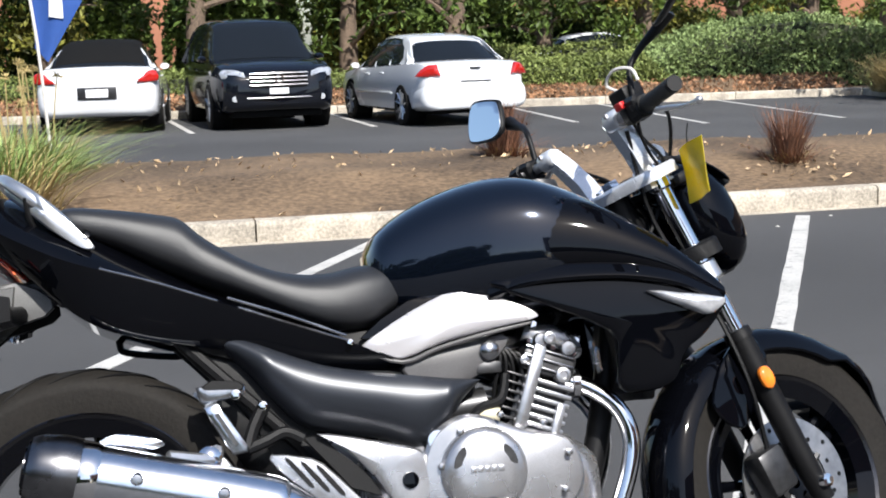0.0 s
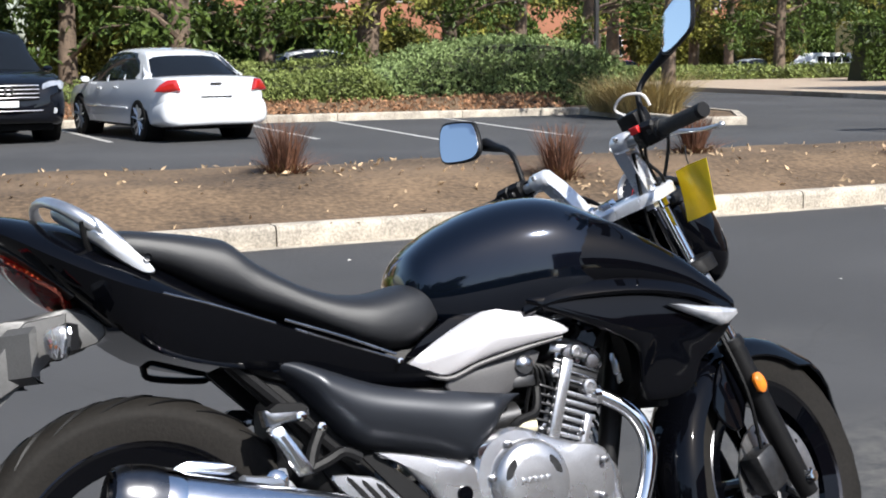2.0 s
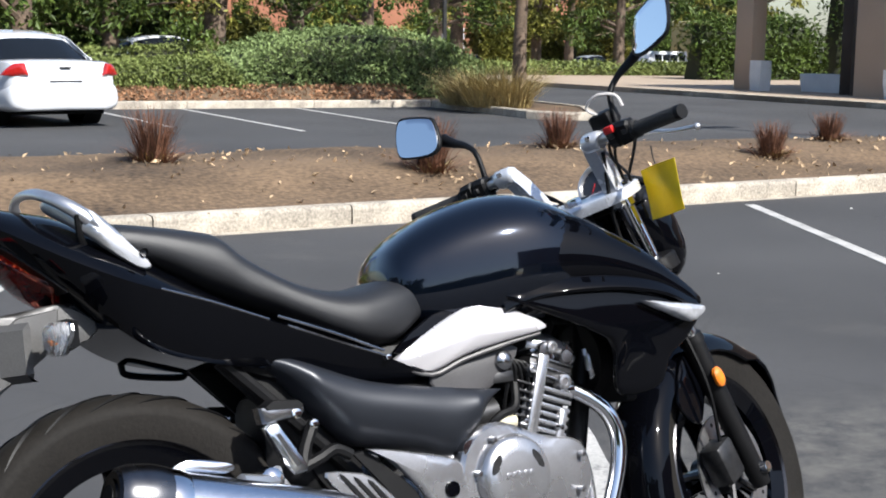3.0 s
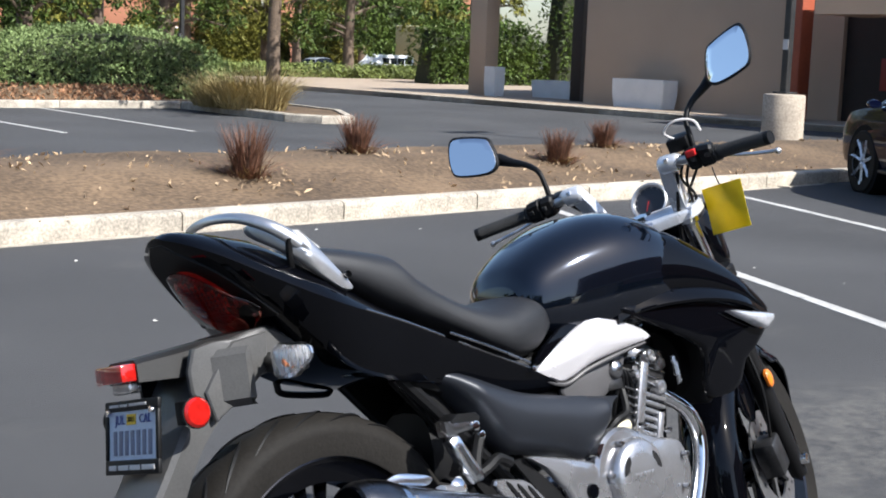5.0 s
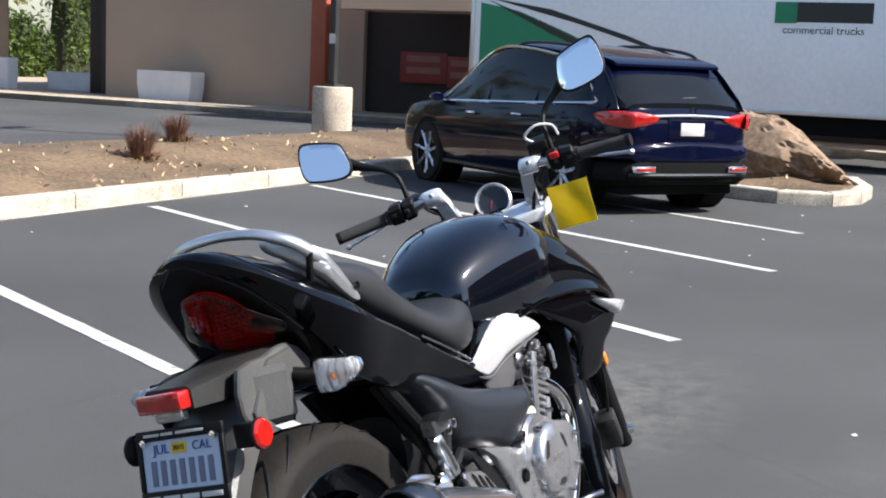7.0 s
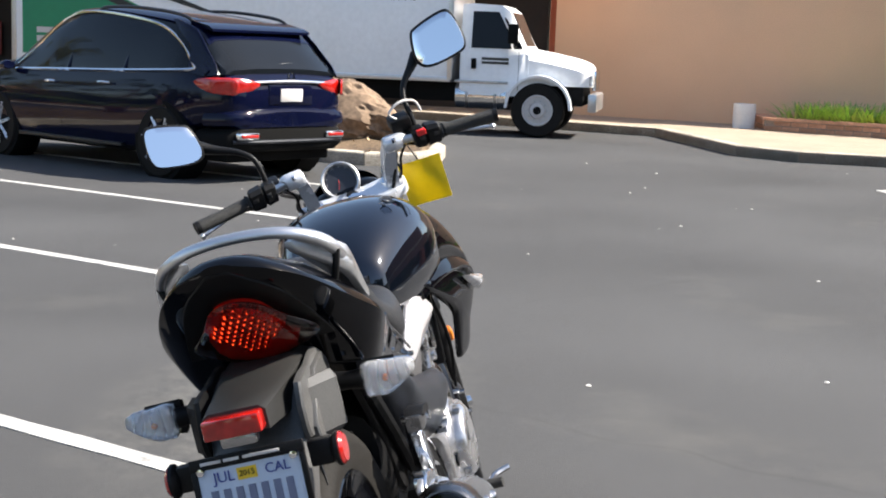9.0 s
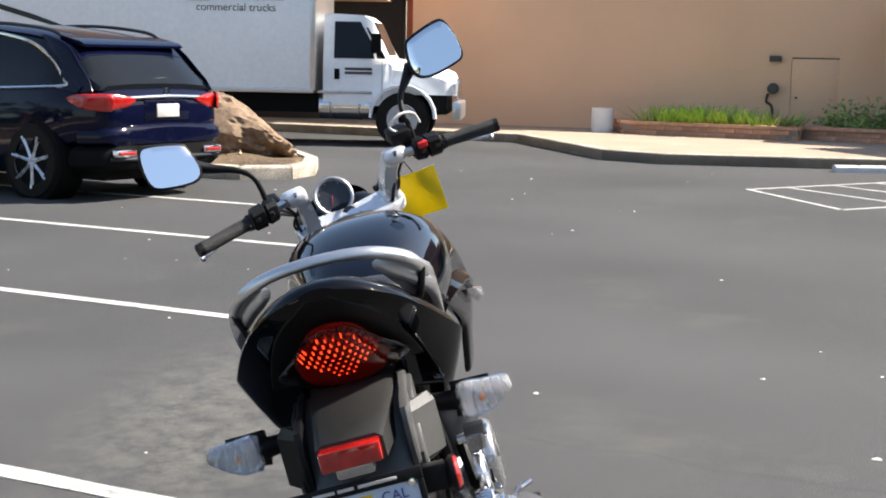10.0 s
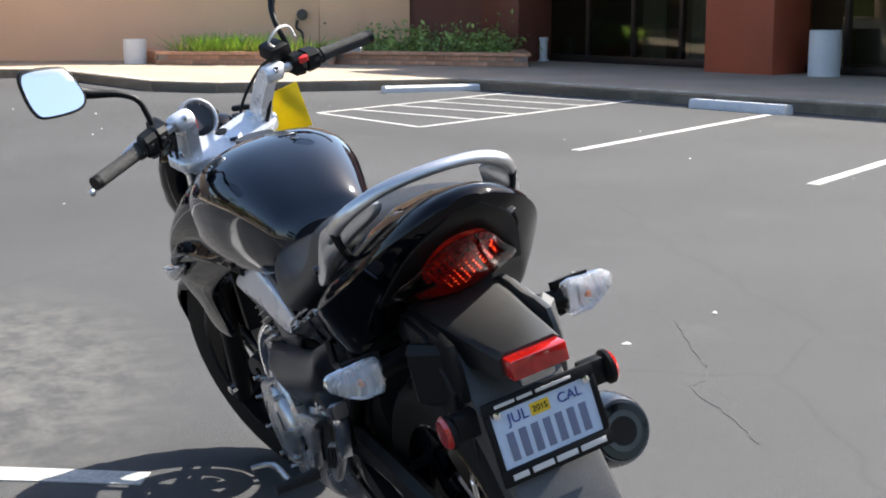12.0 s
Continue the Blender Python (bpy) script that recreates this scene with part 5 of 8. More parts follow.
part("rear_wiper", tube([(0.20, 0.0, 1.17), (0.205, -0.15, 1.185), (0.205, -0.32, 1.18)], [0.018, 0.01, 0.008], 6, 3), BLACKPLASTIC, suv)
part("maker_badge", lathe([(0.03, -0.005), (0.045, -0.005), (0.045, 0.01), (0.03, 0.01), (0.03, -0.005)], "x", 18, centre=(-0.002, 0, 1.06)), CHROME, suv, "plain round chrome badge")
part("side_step_trim", box(1.5, 3.4, 0.93, 0.985, 0.27, 0.31, 0.01), BLACKPLASTIC, suv)

# white saloon seen from behind, in the far stalls
SAL_L = [(0.0, 0.66, 0.78, 0.40), (0.05, 0.80, 0.93, 0.32), (0.2, 0.88, 1.0, 0.27), (0.6, 0.915, 1.02, 0.24), (1.4, 0.925, 0.99, 0.21), (2.6, 0.925, 0.95, 0.21), (3.6, 0.92, 0.92, 0.21), (4.4, 0.88, 0.84, 0.22), (4.85, 0.74, 0.72, 0.26), (5.0, 0.56, 0.6, 0.34)]
SAL_G = [(0.72, 1.0, 1.03, 0.78, 0.66), (1.0, 1.0, 1.2, 0.80, 0.62), (1.35, 0.99, 1.38, 0.82, 0.585), (1.8, 0.98, 1.455, 0.825, 0.58), (2.4, 0.96, 1.465, 0.825, 0.58), (2.9, 0.95, 1.40, 0.82, 0.59), (3.3, 0.93, 1.2, 0.81, 0.64), (3.75, 0.91, 0.95, 0.78, 0.70)]
saloon = car("saloon_car", pose(3.55, 18.75, 0, 0, 0, 103.5), "white four-door saloon car parked in a far stall", SAL_L, SAL_G, (1.22, 3.05), ((0.85, 1.36, 0.085), (1.80, 1.78, 0.03), (2.6, 2.45, 0.03), (3.65, 2.95, 0.035)), WHITEPAINT, 0.335, 1.0, 3.82, 0.80, 9, ALLOY, 0.98)
for s in (-1, 1):
    part("tail_lamp", slab([(0.60, 0.80), (0.66, 0.985), (0.78, 0.975), (0.88, 0.90), (0.95, 0.80), (0.80, 0.785)], lambda a, b, h: (0.03 + 0.75 * max(0, a - 0.70) - h, s * a, b), 0.06, 0.014, 3, 0.01, smooth=1), REDLENS, saloon, "large red tail lamp")
for s in (-1, 1):
    part("roof_pillar", slab([(0.74, 1.0), (0.90, 1.12), (1.10, 1.26), (1.32, 1.385), (1.62, 1.42), (1.70, 1.40), (1.56, 1.30), (1.48, 1.16), (1.46, 1.0)], lambda a, b, h: (a, s * (0.800 - 0.505 * (b - 1.0) - 0.05 * max(0, 1.1 - a) + h), b), 0.016, 0.004, 3, 0.004, smooth=2), WHITEPAINT, saloon)
    part("sill_moulding", box(1.45, 3.35, min(s * 0.905, s * 0.945), max(s * 0.905, s * 0.945), 0.50, 0.535, 0.008), WHITEPAINT, saloon)
part("boot_handle", box(-0.012, 0.03, -0.09, 0.09, 0.905, 0.93, 0.006), DARKSTEEL, saloon)
part("plate_bar", box(-0.02, 0.02, -0.26, 0.26, 0.70, 0.72, 0.005), DARKSTEEL, saloon)
part("rear_plate", box(-0.02, 0.02, -0.15, 0.15, 0.58, 0.69, 0.004), WHITEPLATE, saloon)
part("rear_bumper", car_body([(-0.06, 0.62, 0.62, 0.34), (-0.03, 0.80, 0.66, 0.28), (0.08, 0.90, 0.67, 0.26), (0.4, 0.925, 0.66, 0.24)]), WHITEPAINT, saloon)

# black sport utility vehicle seen from the front
HI_L = [(0.0, 0.72, 0.95, 0.42), (0.1, 0.88, 1.08, 0.32), (0.5, 0.94, 1.1, 0.27), (1.5, 0.95, 1.08, 0.25), (2.6, 0.95, 1.06, 0.25), (3.5, 0.95, 1.08, 0.25), (4.1, 0.945, 1.06, 0.25), (4.5, 0.91, 0.98, 0.27), (4.72, 0.80, 0.88, 0.32), (4.80, 0.66, 0.78, 0.4)]
HI_G = [(0.12, 1.08, 1.14, 0.86, 0.80), (0.35, 1.09, 1.5, 0.87, 0.72), (0.8, 1.08, 1.70, 0.875, 0.68), (2.0, 1.07, 1.75, 0.875, 0.68), (2.7, 1.06, 1.69, 0.87, 0.67), (3.1, 1.06, 1.45, 0.86, 0.70), (3.55, 1.07, 1.1, 0.84, 0.78)]
dark = car("sport_utility_vehicle", pose(-0.34, 24.23, 0, 0, 0, -80.0), "black sport utility vehicle parked nose out in a far stall", HI_L, HI_G, (0.6, 2.8), ((0.2, 0.55, 0.08), (1.4, 1.35, 0.035), (2.35, 2.3, 0.035), (3.45, 2.8, 0.04)), BLACKCAR, 0.37, 0.95, 3.74, 0.83, 5, ALLOY, 1.02)
grille = [(-0.46, 0.70), (-0.42, 0.85), (-0.3, 0.905), (0.3, 0.905), (0.42, 0.85), (0.46, 0.70), (0.36, 0.66), (-0.36, 0.66)]
part("grille", slab(grille, lambda a, b, h: (4.79 - 0.10 * a * a + h, a, b), 0.05, 0.0, 2, 0.01, smooth=3), MATT2, dark)
for k in range(4):
    z = 0.70 + k * 0.06
    part("grille_bar", tube([(4.845 - 0.10 * y * y, y, z) for y in (-0.45, -0.2, 0, 0.2, 0.45)], 0.013, 8, 4), CHROME, dark, "chrome grille bar")
part("grille_badge", lathe([(0.05, 0.0), (0.075, 0.0), (0.075, 0.02), (0.05, 0.02), (0.05, 0.0)], "x", 20, centre=(4.85, 0, 0.80)), CHROME, dark, "plain oval chrome badge")
for s in (-1, 1):
    part("headlamp", slab([(0.50, 0.785), (0.53, 0.90), (0.66, 0.945), (0.84, 0.95), (0.885, 0.90), (0.86, 0.82), (0.68, 0.775)], lambda a, b, h: (4.845 - 0.30 * a * a - 0.35 * max(0, b - 0.84) + h, s * a, b), 0.02, 0.012, 3, 0.008, smooth=1), HEADLENS, dark, "clear headlamp")
    part("fog_lamp", lathe([(0.0, 0.02), (0.045, 0.018), (0.05, 0.0)], "x", 14, centre=(4.775, s * 0.68, 0.50)), CLEARLENS, dark)
part("bumper_strip", tube([(4.83 - 0.10 * y * y, y, 0.505) for y in (-0.5, -0.25, 0, 0.25, 0.5)], 0.012, 8, 4), CHROME, dark, "thin chrome bumper strip")
part("front_plate", box(4.81, 4.83, -0.15, 0.15, 0.56, 0.69, 0.004), WHITEPLATE, dark)
part("lower_intake", slab([(-0.5, 0.44), (-0.45, 0.55), (0.45, 0.55), (0.5, 0.44), (0.4, 0.40), (-0.4, 0.40)], lambda a, b, h: (4.74 - 0.3 * a * a + h, a, b), 0.06, 0.0, 2, 0.01, smooth=3), MATT2, dark)

# silver-white convertible with a dark soft top
CO_L = [(0.0, 0.66, 0.80, 0.40), (0.06, 0.82, 0.95, 0.30), (0.3, 0.89, 0.99, 0.25), (1.0, 0.905, 0.97, 0.22), (2.4, 0.905, 0.92, 0.21), (3.5, 0.9, 0.90, 0.21), (4.4, 0.84, 0.80, 0.23), (4.85, 0.6, 0.62, 0.34)]
CO_G = [(0.75, 0.97, 1.0, 0.76, 0.66), (1.0, 0.97, 1.16, 0.78, 0.62), (1.4, 0.96, 1.34, 0.79, 0.57), (1.9, 0.95, 1.39, 0.79, 0.56), (2.4, 0.94, 1.36, 0.79, 0.57), (2.8, 0.92, 1.15, 0.78, 0.62), (3.2, 0.90, 0.94, 0.76, 0.68)]
conv = car("convertible_car", pose(-2.32, 19.6, 0, 0, 0, 92), "silver-white convertible car with a black soft top", CO_L, CO_G, (0.85, 2.5), ((0.85, 1.3, 0.06), (1.6, 1.6, 0.03), (3.05, 2.5, 0.035)), WHITEPAINT, 0.33, 0.95, 3.65, 0.78, 7, ALLOY, 1.07)
part("soft_top", cabin([tuple(r) for r in curve_points(CO_G, 8) if 0.8 <= r[0] <= 2.5], 0.012, True), MATT2, conv, "black cloth soft top")
for s in (-1, 1):
    part("tail_lamp", slab([(0.58, 0.77), (0.68, 0.86), (0.75, 0.93), (0.87, 0.92), (0.88, 0.78)], lambda a, b, h: (0.02 + 0.30 * max(0, a - 0.6) - h, s * a, b), 0.06, 0.012, 3, 0.01, smooth=2), REDLENS, conv, "red tail lamp")
part("rear_plate", box(-0.03, 0.02, -0.16, 0.16, 0.56, 0.68, 0.004), WHITEPLATE, conv)
part("plate_surround", box(-0.02, 0.03, -0.28, 0.28, 0.53, 0.71, 0.01), DARKSTEEL, conv)

# small far-off cars across the lane
FAR_L = [(0.0, 0.7, 0.8, 0.4), (0.2, 0.86, 0.95, 0.28), (1.4, 0.9, 0.95, 0.24), (3.0, 0.9, 0.9, 0.24), (4.0, 0.84, 0.8, 0.26), (4.4, 0.62, 0.62, 0.36)]
FAR_G = [(0.5, 0.95, 0.98, 0.76, 0.7), (0.9, 0.94, 1.3, 0.79, 0.6), (1.6, 0.93, 1.42, 0.8, 0.58), (2.4, 0.92, 1.36, 0.8, 0.58), (3.0, 0.9, 0.95, 0.76, 0.68)]
far_paint = [WHITEPAINT, SILVERCAR, BLACKCAR, NAVYPAINT, surface("red_car_paint", (0.3, 0.02, 0.015), 0.25, vary=0.05, coat=1.0)]
for i, (x, y, a) in enumerate(((20.5, 52.5, 20), (24.5, 53.5, 15), (28.5, 52.5, 200), (33.0, 52.0, 10), (38.0, 50.0, 190), (16.8, 55.0, 15), (7.2, 33.8, 8), (40.5, 56.0, 12), (45.5, 55.0, 12), (-2.0, 41.0, 5), (12.5, 50.0, 10))):
    far = car("far_car", pose(x, y, 0, 0, 0, a), "small car parked far off beyond the hedge", FAR_L, FAR_G, (0.8, 2.5), ((0.6, 0.9, 0.05), (1.6, 1.6, 0.03), (2.9, 2.5, 0.03)), far_paint[(i * 2 + (3 if i == 6 else 0)) % 5], 0.32, 0.85, 3.4, 0.78, 5, ALLOY, 0.62 if y > 45 else 1.0)
van = thing("white_van", pose(36.4, 48.6, 0, 0, 0, 192) @ Matrix.Scale(0.55, 4), "white van parked far off behind the low hedge", "van")
part("body", loft([[(x, y, z) for y, z in ((-0.95, 0.35), (-1.0, 0.6), (-0.98, 1.2), (-0.86, h), (0.86, h), (0.98, 1.2), (1.0, 0.6), (0.95, 0.35))] for x, h in ((0, 2.0), (0.1, 2.05), (3.6, 2.05), (4.2, 1.6), (5.0, 1.2), (5.2, 1.0))]), TRUCKWHITE, van)
for k in range(4):
    part("window", box(0.3 + k * 0.9, 1.05 + k * 0.9, -0.99, 0.99, 1.3, 1.8, 0.02), CARGLASS, van)
for x in (0.9, 4.1):
    for s in (-1, 1):
        car_wheel(van, x, s * 0.88, 0.34, 0.22, s, 5, ALLOY)
bus = thing("cream_truck", pose(43.0, 51.0, 0, 0, 0, 100), "cream box vehicle parked far off", "truck")
part("body", box(0, 5, -1.1, 1.1, 0.6, 2.6, 0.06), surface("cream_paint", (0.66, 0.6, 0.36), 0.5, vary=0.05), bus)
for k in range(2):
    part("window", box(-0.02, 5.02, -0.8 + k * 0.9, -0.1 + k * 0.9, 1.3, 1.9, 0.02), CARGLASS, bus)
for x in (0.9, 4.1):
    for s in (-1, 1):
        car_wheel(bus, x, s * 1.0, 0.4, 0.24, s, 5, ALLOY)


# ---- white box truck standing along the pavement ----
def box_truck():
    T = thing("box_truck", pose(18.75, 0.0, 0), "white box truck with a bonneted cab and green graphics", "truck")
    part("cargo_box", box(0.0, 1.95, 3.28, 10.5, 0.86, 3.05, 0.015), TRUCKWHITE, T, "white smooth-sided cargo box")
    part("front_rail", box(-0.02, 1.97, 3.22, 3.30, 0.84, 3.07, 0.012), ALLOY, T)
    part("bottom_rail", box(-0.015, 1.965, 3.25, 10.52, 0.80, 0.875, 0.008), ALLOY, T)
    part("rear_frame", box(-0.015, 1.965, 10.46, 10.54, 0.80, 3.07, 0.008), ALLOY, T)
    part("chassis", box(0.25, 1.7, 1.2, 10.3, 0.5, 0.80, 0.02), MATT2, T)
    part("green_graphic", slab([(10.35, 2.42), (10.35, 0.98), (8.9, 1.12), (7.9, 1.62), (8.7, 1.95), (9.6, 2.28)], lambda a, b, h: (-0.001 - h, a, b), 0.003, 0.0, 1, 0.0005, smooth=1), GREENVINYL, T, "green vinyl graphic")
    part("black_graphic", slab([(10.2, 2.5), (9.0, 2.32), (7.6, 1.92), (6.4, 1.5), (7.4, 1.78), (8.8, 2.18)], lambda a, b, h: (-0.005 - h, a, b), 0.003, 0.0, 1, 0.0005, smooth=1), BLACKVINYL, T, "black swoosh graphic")
    part("black_graphic", slab([(10.2, 2.46), (9.2, 2.12), (8.2, 1.72), (7.6, 1.42), (8.0, 1.52), (9.0, 1.92)], lambda a, b, h: (-0.005 - h, a, b), 0.003, 0.0, 1, 0.0005, smooth=1), BLACKVINYL, T, "black swoosh graphic")
    part("sign_panel", box(-0.006, 0.0, 3.72, 5.1, 2.2, 2.5), BLACKVINYL, T, "black brand panel drawn as a plain shape")
    part("sign_square", box(-0.010, -0.006, 4.86, 5.2, 2.18, 2.5), GREENVINYL, T, "green square of the brand panel")
    letters("lettering", "commercial trucks", 0.165, Matrix.Translation((-0.004, 4.45, 2.08)) @ pose(0, 0, 0, 90, 0, -90), BLACKVINYL, T, 0.001)
    for k in range(2):
        part("lettering_bar", box(-0.006, 0.0, 9.35, 10.1, 1.18 + k * 0.14, 1.27 + k * 0.14), SIGNWHITE, T)
    # cab
    cab = loft([[(x0, y, 0.62), (x0, y, zb), (x0 + 0.12, y, zt), (1.72 - 0.12, y, zt), (1.72, y, zb), (1.72, y, 0.62)] for y, zb, zt, x0 in ((3.12, 1.30, 2.0, 0.12), (2.95, 1.30, 2.02, 0.10), (2.5, 1.30, 2.0, 0.10), (2.38, 1.30, 1.92, 0.12), (2.12, 1.29, 1.40, 0.13), (2.05, 1.25, 1.30, 0.14))])
    part("cab", cab, TRUCKWHITE, T, "white cab")
    part("bonnet", loft([[(x0, y, 0.80), (x0 - 0.01, y, zt - 0.14), (x0 + 0.12, y, zt - 0.02), (0.91, y, zt + 0.03), (1.82 - x0 - 0.12, y, zt - 0.02), (1.83 - x0, y, zt - 0.14), (1.82 - x0, y, 0.80)] for y, zt, x0 in ((2.15, 1.34, 0.16), (1.7, 1.27, 0.18), (1.3, 1.19, 0.22), (1.12, 1.12, 0.28), (1.07, 1.0, 0.36))]), TRUCKWHITE, T, "white sloping bonnet")
    for s, x in ((-1, 0.10), (1, 1.72)):
        fend = []
        for k in range(11):
            a = math.pi * k / 10
            fend.append([(x + s * dx, 1.88 + r * math.cos(a), 0.44 + r * math.sin(a)) for dx, r in ((0.05, 0.48), (0.06, 0.52), (-0.14, 0.53), (-0.14, 0.49))])
        part("wheel_fender", loft(fend), TRUCKWHITE, T, "white front mudguard")
        wheel_t = new("wheel")
        wheel_t.parent, wheel_t.matrix_local = T, Matrix.Translation((x - s * 0.08, 1.88, 0.42)) @ pose(0, 0, 0, 0, 0, 90)
        o = 0.12 if s < 0 else -0.12
        part("tyre", lathe([(0.24, -0.12), (0.39, -0.12), (0.415, -0.09), (0.42, 0.0), (0.415, 0.09), (0.39, 0.12), (0.24, 0.12)], "y", 36), RUBBER, wheel_t)
        part("rim", lathe([(0.24, o), (0.225, o * 1.05), (0.21, o * 0.7), (0.13, o * 0.75), (0.11, o * 1.15), (0.0, o * 1.2)], "y", 30), SIGNWHITE, wheel_t, "white steel rim")
        for k in range(10):
            a = 2 * math.pi * k / 10
            part("wheel_nut", lathe([(0.0, o * 1.05), (0.014, o * 1.03), (0.014, o * 0.7)], "y", 6, centre=(0.145 * math.cos(a), 0, 0.145 * math.sin(a))), STEEL2, wheel_t)
        part("hub_cap", lathe([(0.0, o * 1.45), (0.05, o * 1.4), (0.065, o * 1.1)], "y", 14), MATT2, wheel_t)
        for k, y in enumerate((8.3, )):
            rear = new("wheel")
            rear.parent, rear.matrix_local = T, Matrix.Translation((x - s * 0.06, y, 0.42)) @ pose(0, 0, 0, 0, 0, 90)
            part("tyre", lathe([(0.24, -0.22), (0.40, -0.22), (0.42, -0.1), (0.42, 0.1), (0.40, 0.22), (0.24, 0.22)], "y", 32), RUBBER, rear)
            part("rim", lathe([(0.24, o), (0.20, o * 0.5), (0.1, o * 0.4), (0.0, o * 0.6)], "y", 24), SIGNWHITE, rear)
    part("side_window", slab([(2.95, 1.34), (2.95, 1.90), (2.55, 1.90), (2.38, 1.60), (2.32, 1.34)], lambda a, b, h: (0.094 + 0.17 * max(0, b - 1.3) - h, a, b), 0.006, 0, 1, 0.002, smooth=1), CARGLASS, T, "dark side window")
    part("quarter_window", slab([(2.28, 1.34), (2.34, 1.58), (2.46, 1.80), (2.44, 1.82), (2.18, 1.42), (2.14, 1.34)], lambda a, b, h: (0.094 + 0.17 * max(0, b - 1.3) - h, a, b), 0.006, 0, 1, 0.002, smooth=1), CARGLASS, T)
    part("windscreen", slab([(0.3, 1.36), (0.36, 1.9), (1.46, 1.9), (1.52, 1.36)], lambda a, b, h: (a, 2.10 + 0.47 * (b - 1.36) / 0.52 * 0.5 - h + 0.02, b), 0.02, 0.0, 1, 0.002, smooth=1), CARGLASS, T)
    part("door_handle", box(0.07, 0.10, 2.86, 2.94, 1.02, 1.18, 0.008), MATT2, T)
    part("door_seam", box(0.095, 0.102, 2.20, 2.206, 0.72, 1.34), MATT2, T)
    for k in range(2):
        part("lettering_bar", box(0.092, 0.10, 2.36, 2.78, 1.10 + k * 0.06, 1.14 + k * 0.06), GALV, T)
    part("door_mirror", box(-0.12, -0.06, 2.20, 2.36, 1.42, 1.72, 0.02), MATT2, T)
    part("mirror_arm", tube([(0.10, 2.25, 1.38), (-0.06, 2.26, 1.36), (-0.09, 2.27, 1.44)], 0.012, 6, 4), MATT2, T)
    part("fuel_tank", cyl((0.30, 2.38, 0.60), (0.30, 3.18, 0.60), 0.2, n=24), MUFFCHROME, T, "polished cylindrical fuel tank")
    for y in (2.55, 3.0):
        part("tank_strap", tube([(0.30, y - 0.02, 0.60), (0.30, y + 0.02, 0.60)], 0.206, 24, 1), STEEL2, T)
    part("step", box(0.08, 0.4, 2.36, 3.2, 0.80, 0.84, 0.006), STEEL2, T)
    part("bumper", box(0.16, 1.66, 0.98, 1.12, 0.42, 0.70, 0.03), ALLOY, T, "silver front bumper")
    part("grille", box(0.55, 1.27, 1.03, 1.10, 0.74, 1.05, 0.02), CHROME, T)
    for s, x in ((-1, 0.36), (1, 1.46)):
        part("headlamp", slab([(-0.12, 0.82), (-0.12, 0.98), (0.12, 1.0), (0.12, 0.82)], lambda a, b, h: (x + a, 1.10 - h + 0.12 * abs(a) * (1 if a * s > 0 else 0), b), 0.05, 0.01, 2, 0.01, smooth=1), CLEARLENS, T)


box_truck()


# ---- motorcycle on its side stand ----
BIKE = Matrix.Translation((-0.22, -0.031, 0)) @ pose(0, 0, 0, 0, 0, 4.7) @ pose(0, 0, 0, -15.6) @ Matrix.Translation((0.22, 0, 0))
bike = thing("motorcycle", BIKE, "glossy black naked motorcycle leaning on its side stand on asphalt", "motorcycle")


def ring(hw, top, bottom, n=28, power=2.5, mid=None, x=0.0):
    """A rounded cross-section across the motorcycle; mid is the height of its widest line."""
    mid = (top + bottom) / 2 if mid is None else mid
    out = []
    for k in range(n):
        a = 2 * math.pi * k / n
        c, s = math.cos(a), math.sin(a)
        y = hw * math.copysign(abs(c) ** (2 / power), c)
        r = (top - mid) if s > 0 else (mid - bottom)
        out.append((x, y, mid + r * math.copysign(abs(s) ** (2 / power), s)))
    return out


def body(stations, power=2.5, steps=5, n=28):
    """Loft of smooth rounded sections: rows of x, half-width, top, bottom, height of the widest line."""
    rows = curve_points(stations, steps)
    return loft([ring(r[1], r[2], r[3], n, power, r[4], r[0]) for r in rows])


def sides(fn):
    for s in (-1, 1):
        fn(s)


# fuel tank
tank = part("fuel_tank", body([(0.535, 0.075, 0.895, 0.80, 0.845), (0.56, 0.110, 0.938, 0.77, 0.855), (0.62, 0.136, 0.981, 0.745, 0.87), (0.70, 0.162, 1.017, 0.735, 0.885),
                               (0.79, 0.186, 1.040, 0.735, 0.895), (0.88, 0.198, 1.040, 0.735, 0.895), (0.97, 0.192, 1.010, 0.735, 0.88), (1.05, 0.165, 0.968, 0.74, 0.86), (1.11, 0.11, 0.92, 0.76, 0.84)], 2.5, 8, 56), PEARL, bike)
part("filler_cap", lathe([(0.0, 0.016), (0.045, 0.014), (0.05, 0.0), (0.05, -0.02)], "z", 24, centre=(0.93, 0, 1.022)), DARKSTEEL, tank)


def badge(s):
    for k, (dx, dz) in enumerate(((0.0, 0.012), (0.012, 0.0), (0.0, -0.012))):
        b = part("badge", box(-0.018 + dx, 0.018 + dx, -0.002, 0.002, dz - 0.0035, dz + 0.0035, 0.001), STEEL, tank, "small plain silver badge bar")
        b.matrix_local = pose(0.868, s * 0.172, 0.963, 38 * s, 0, 0)


sides(badge)


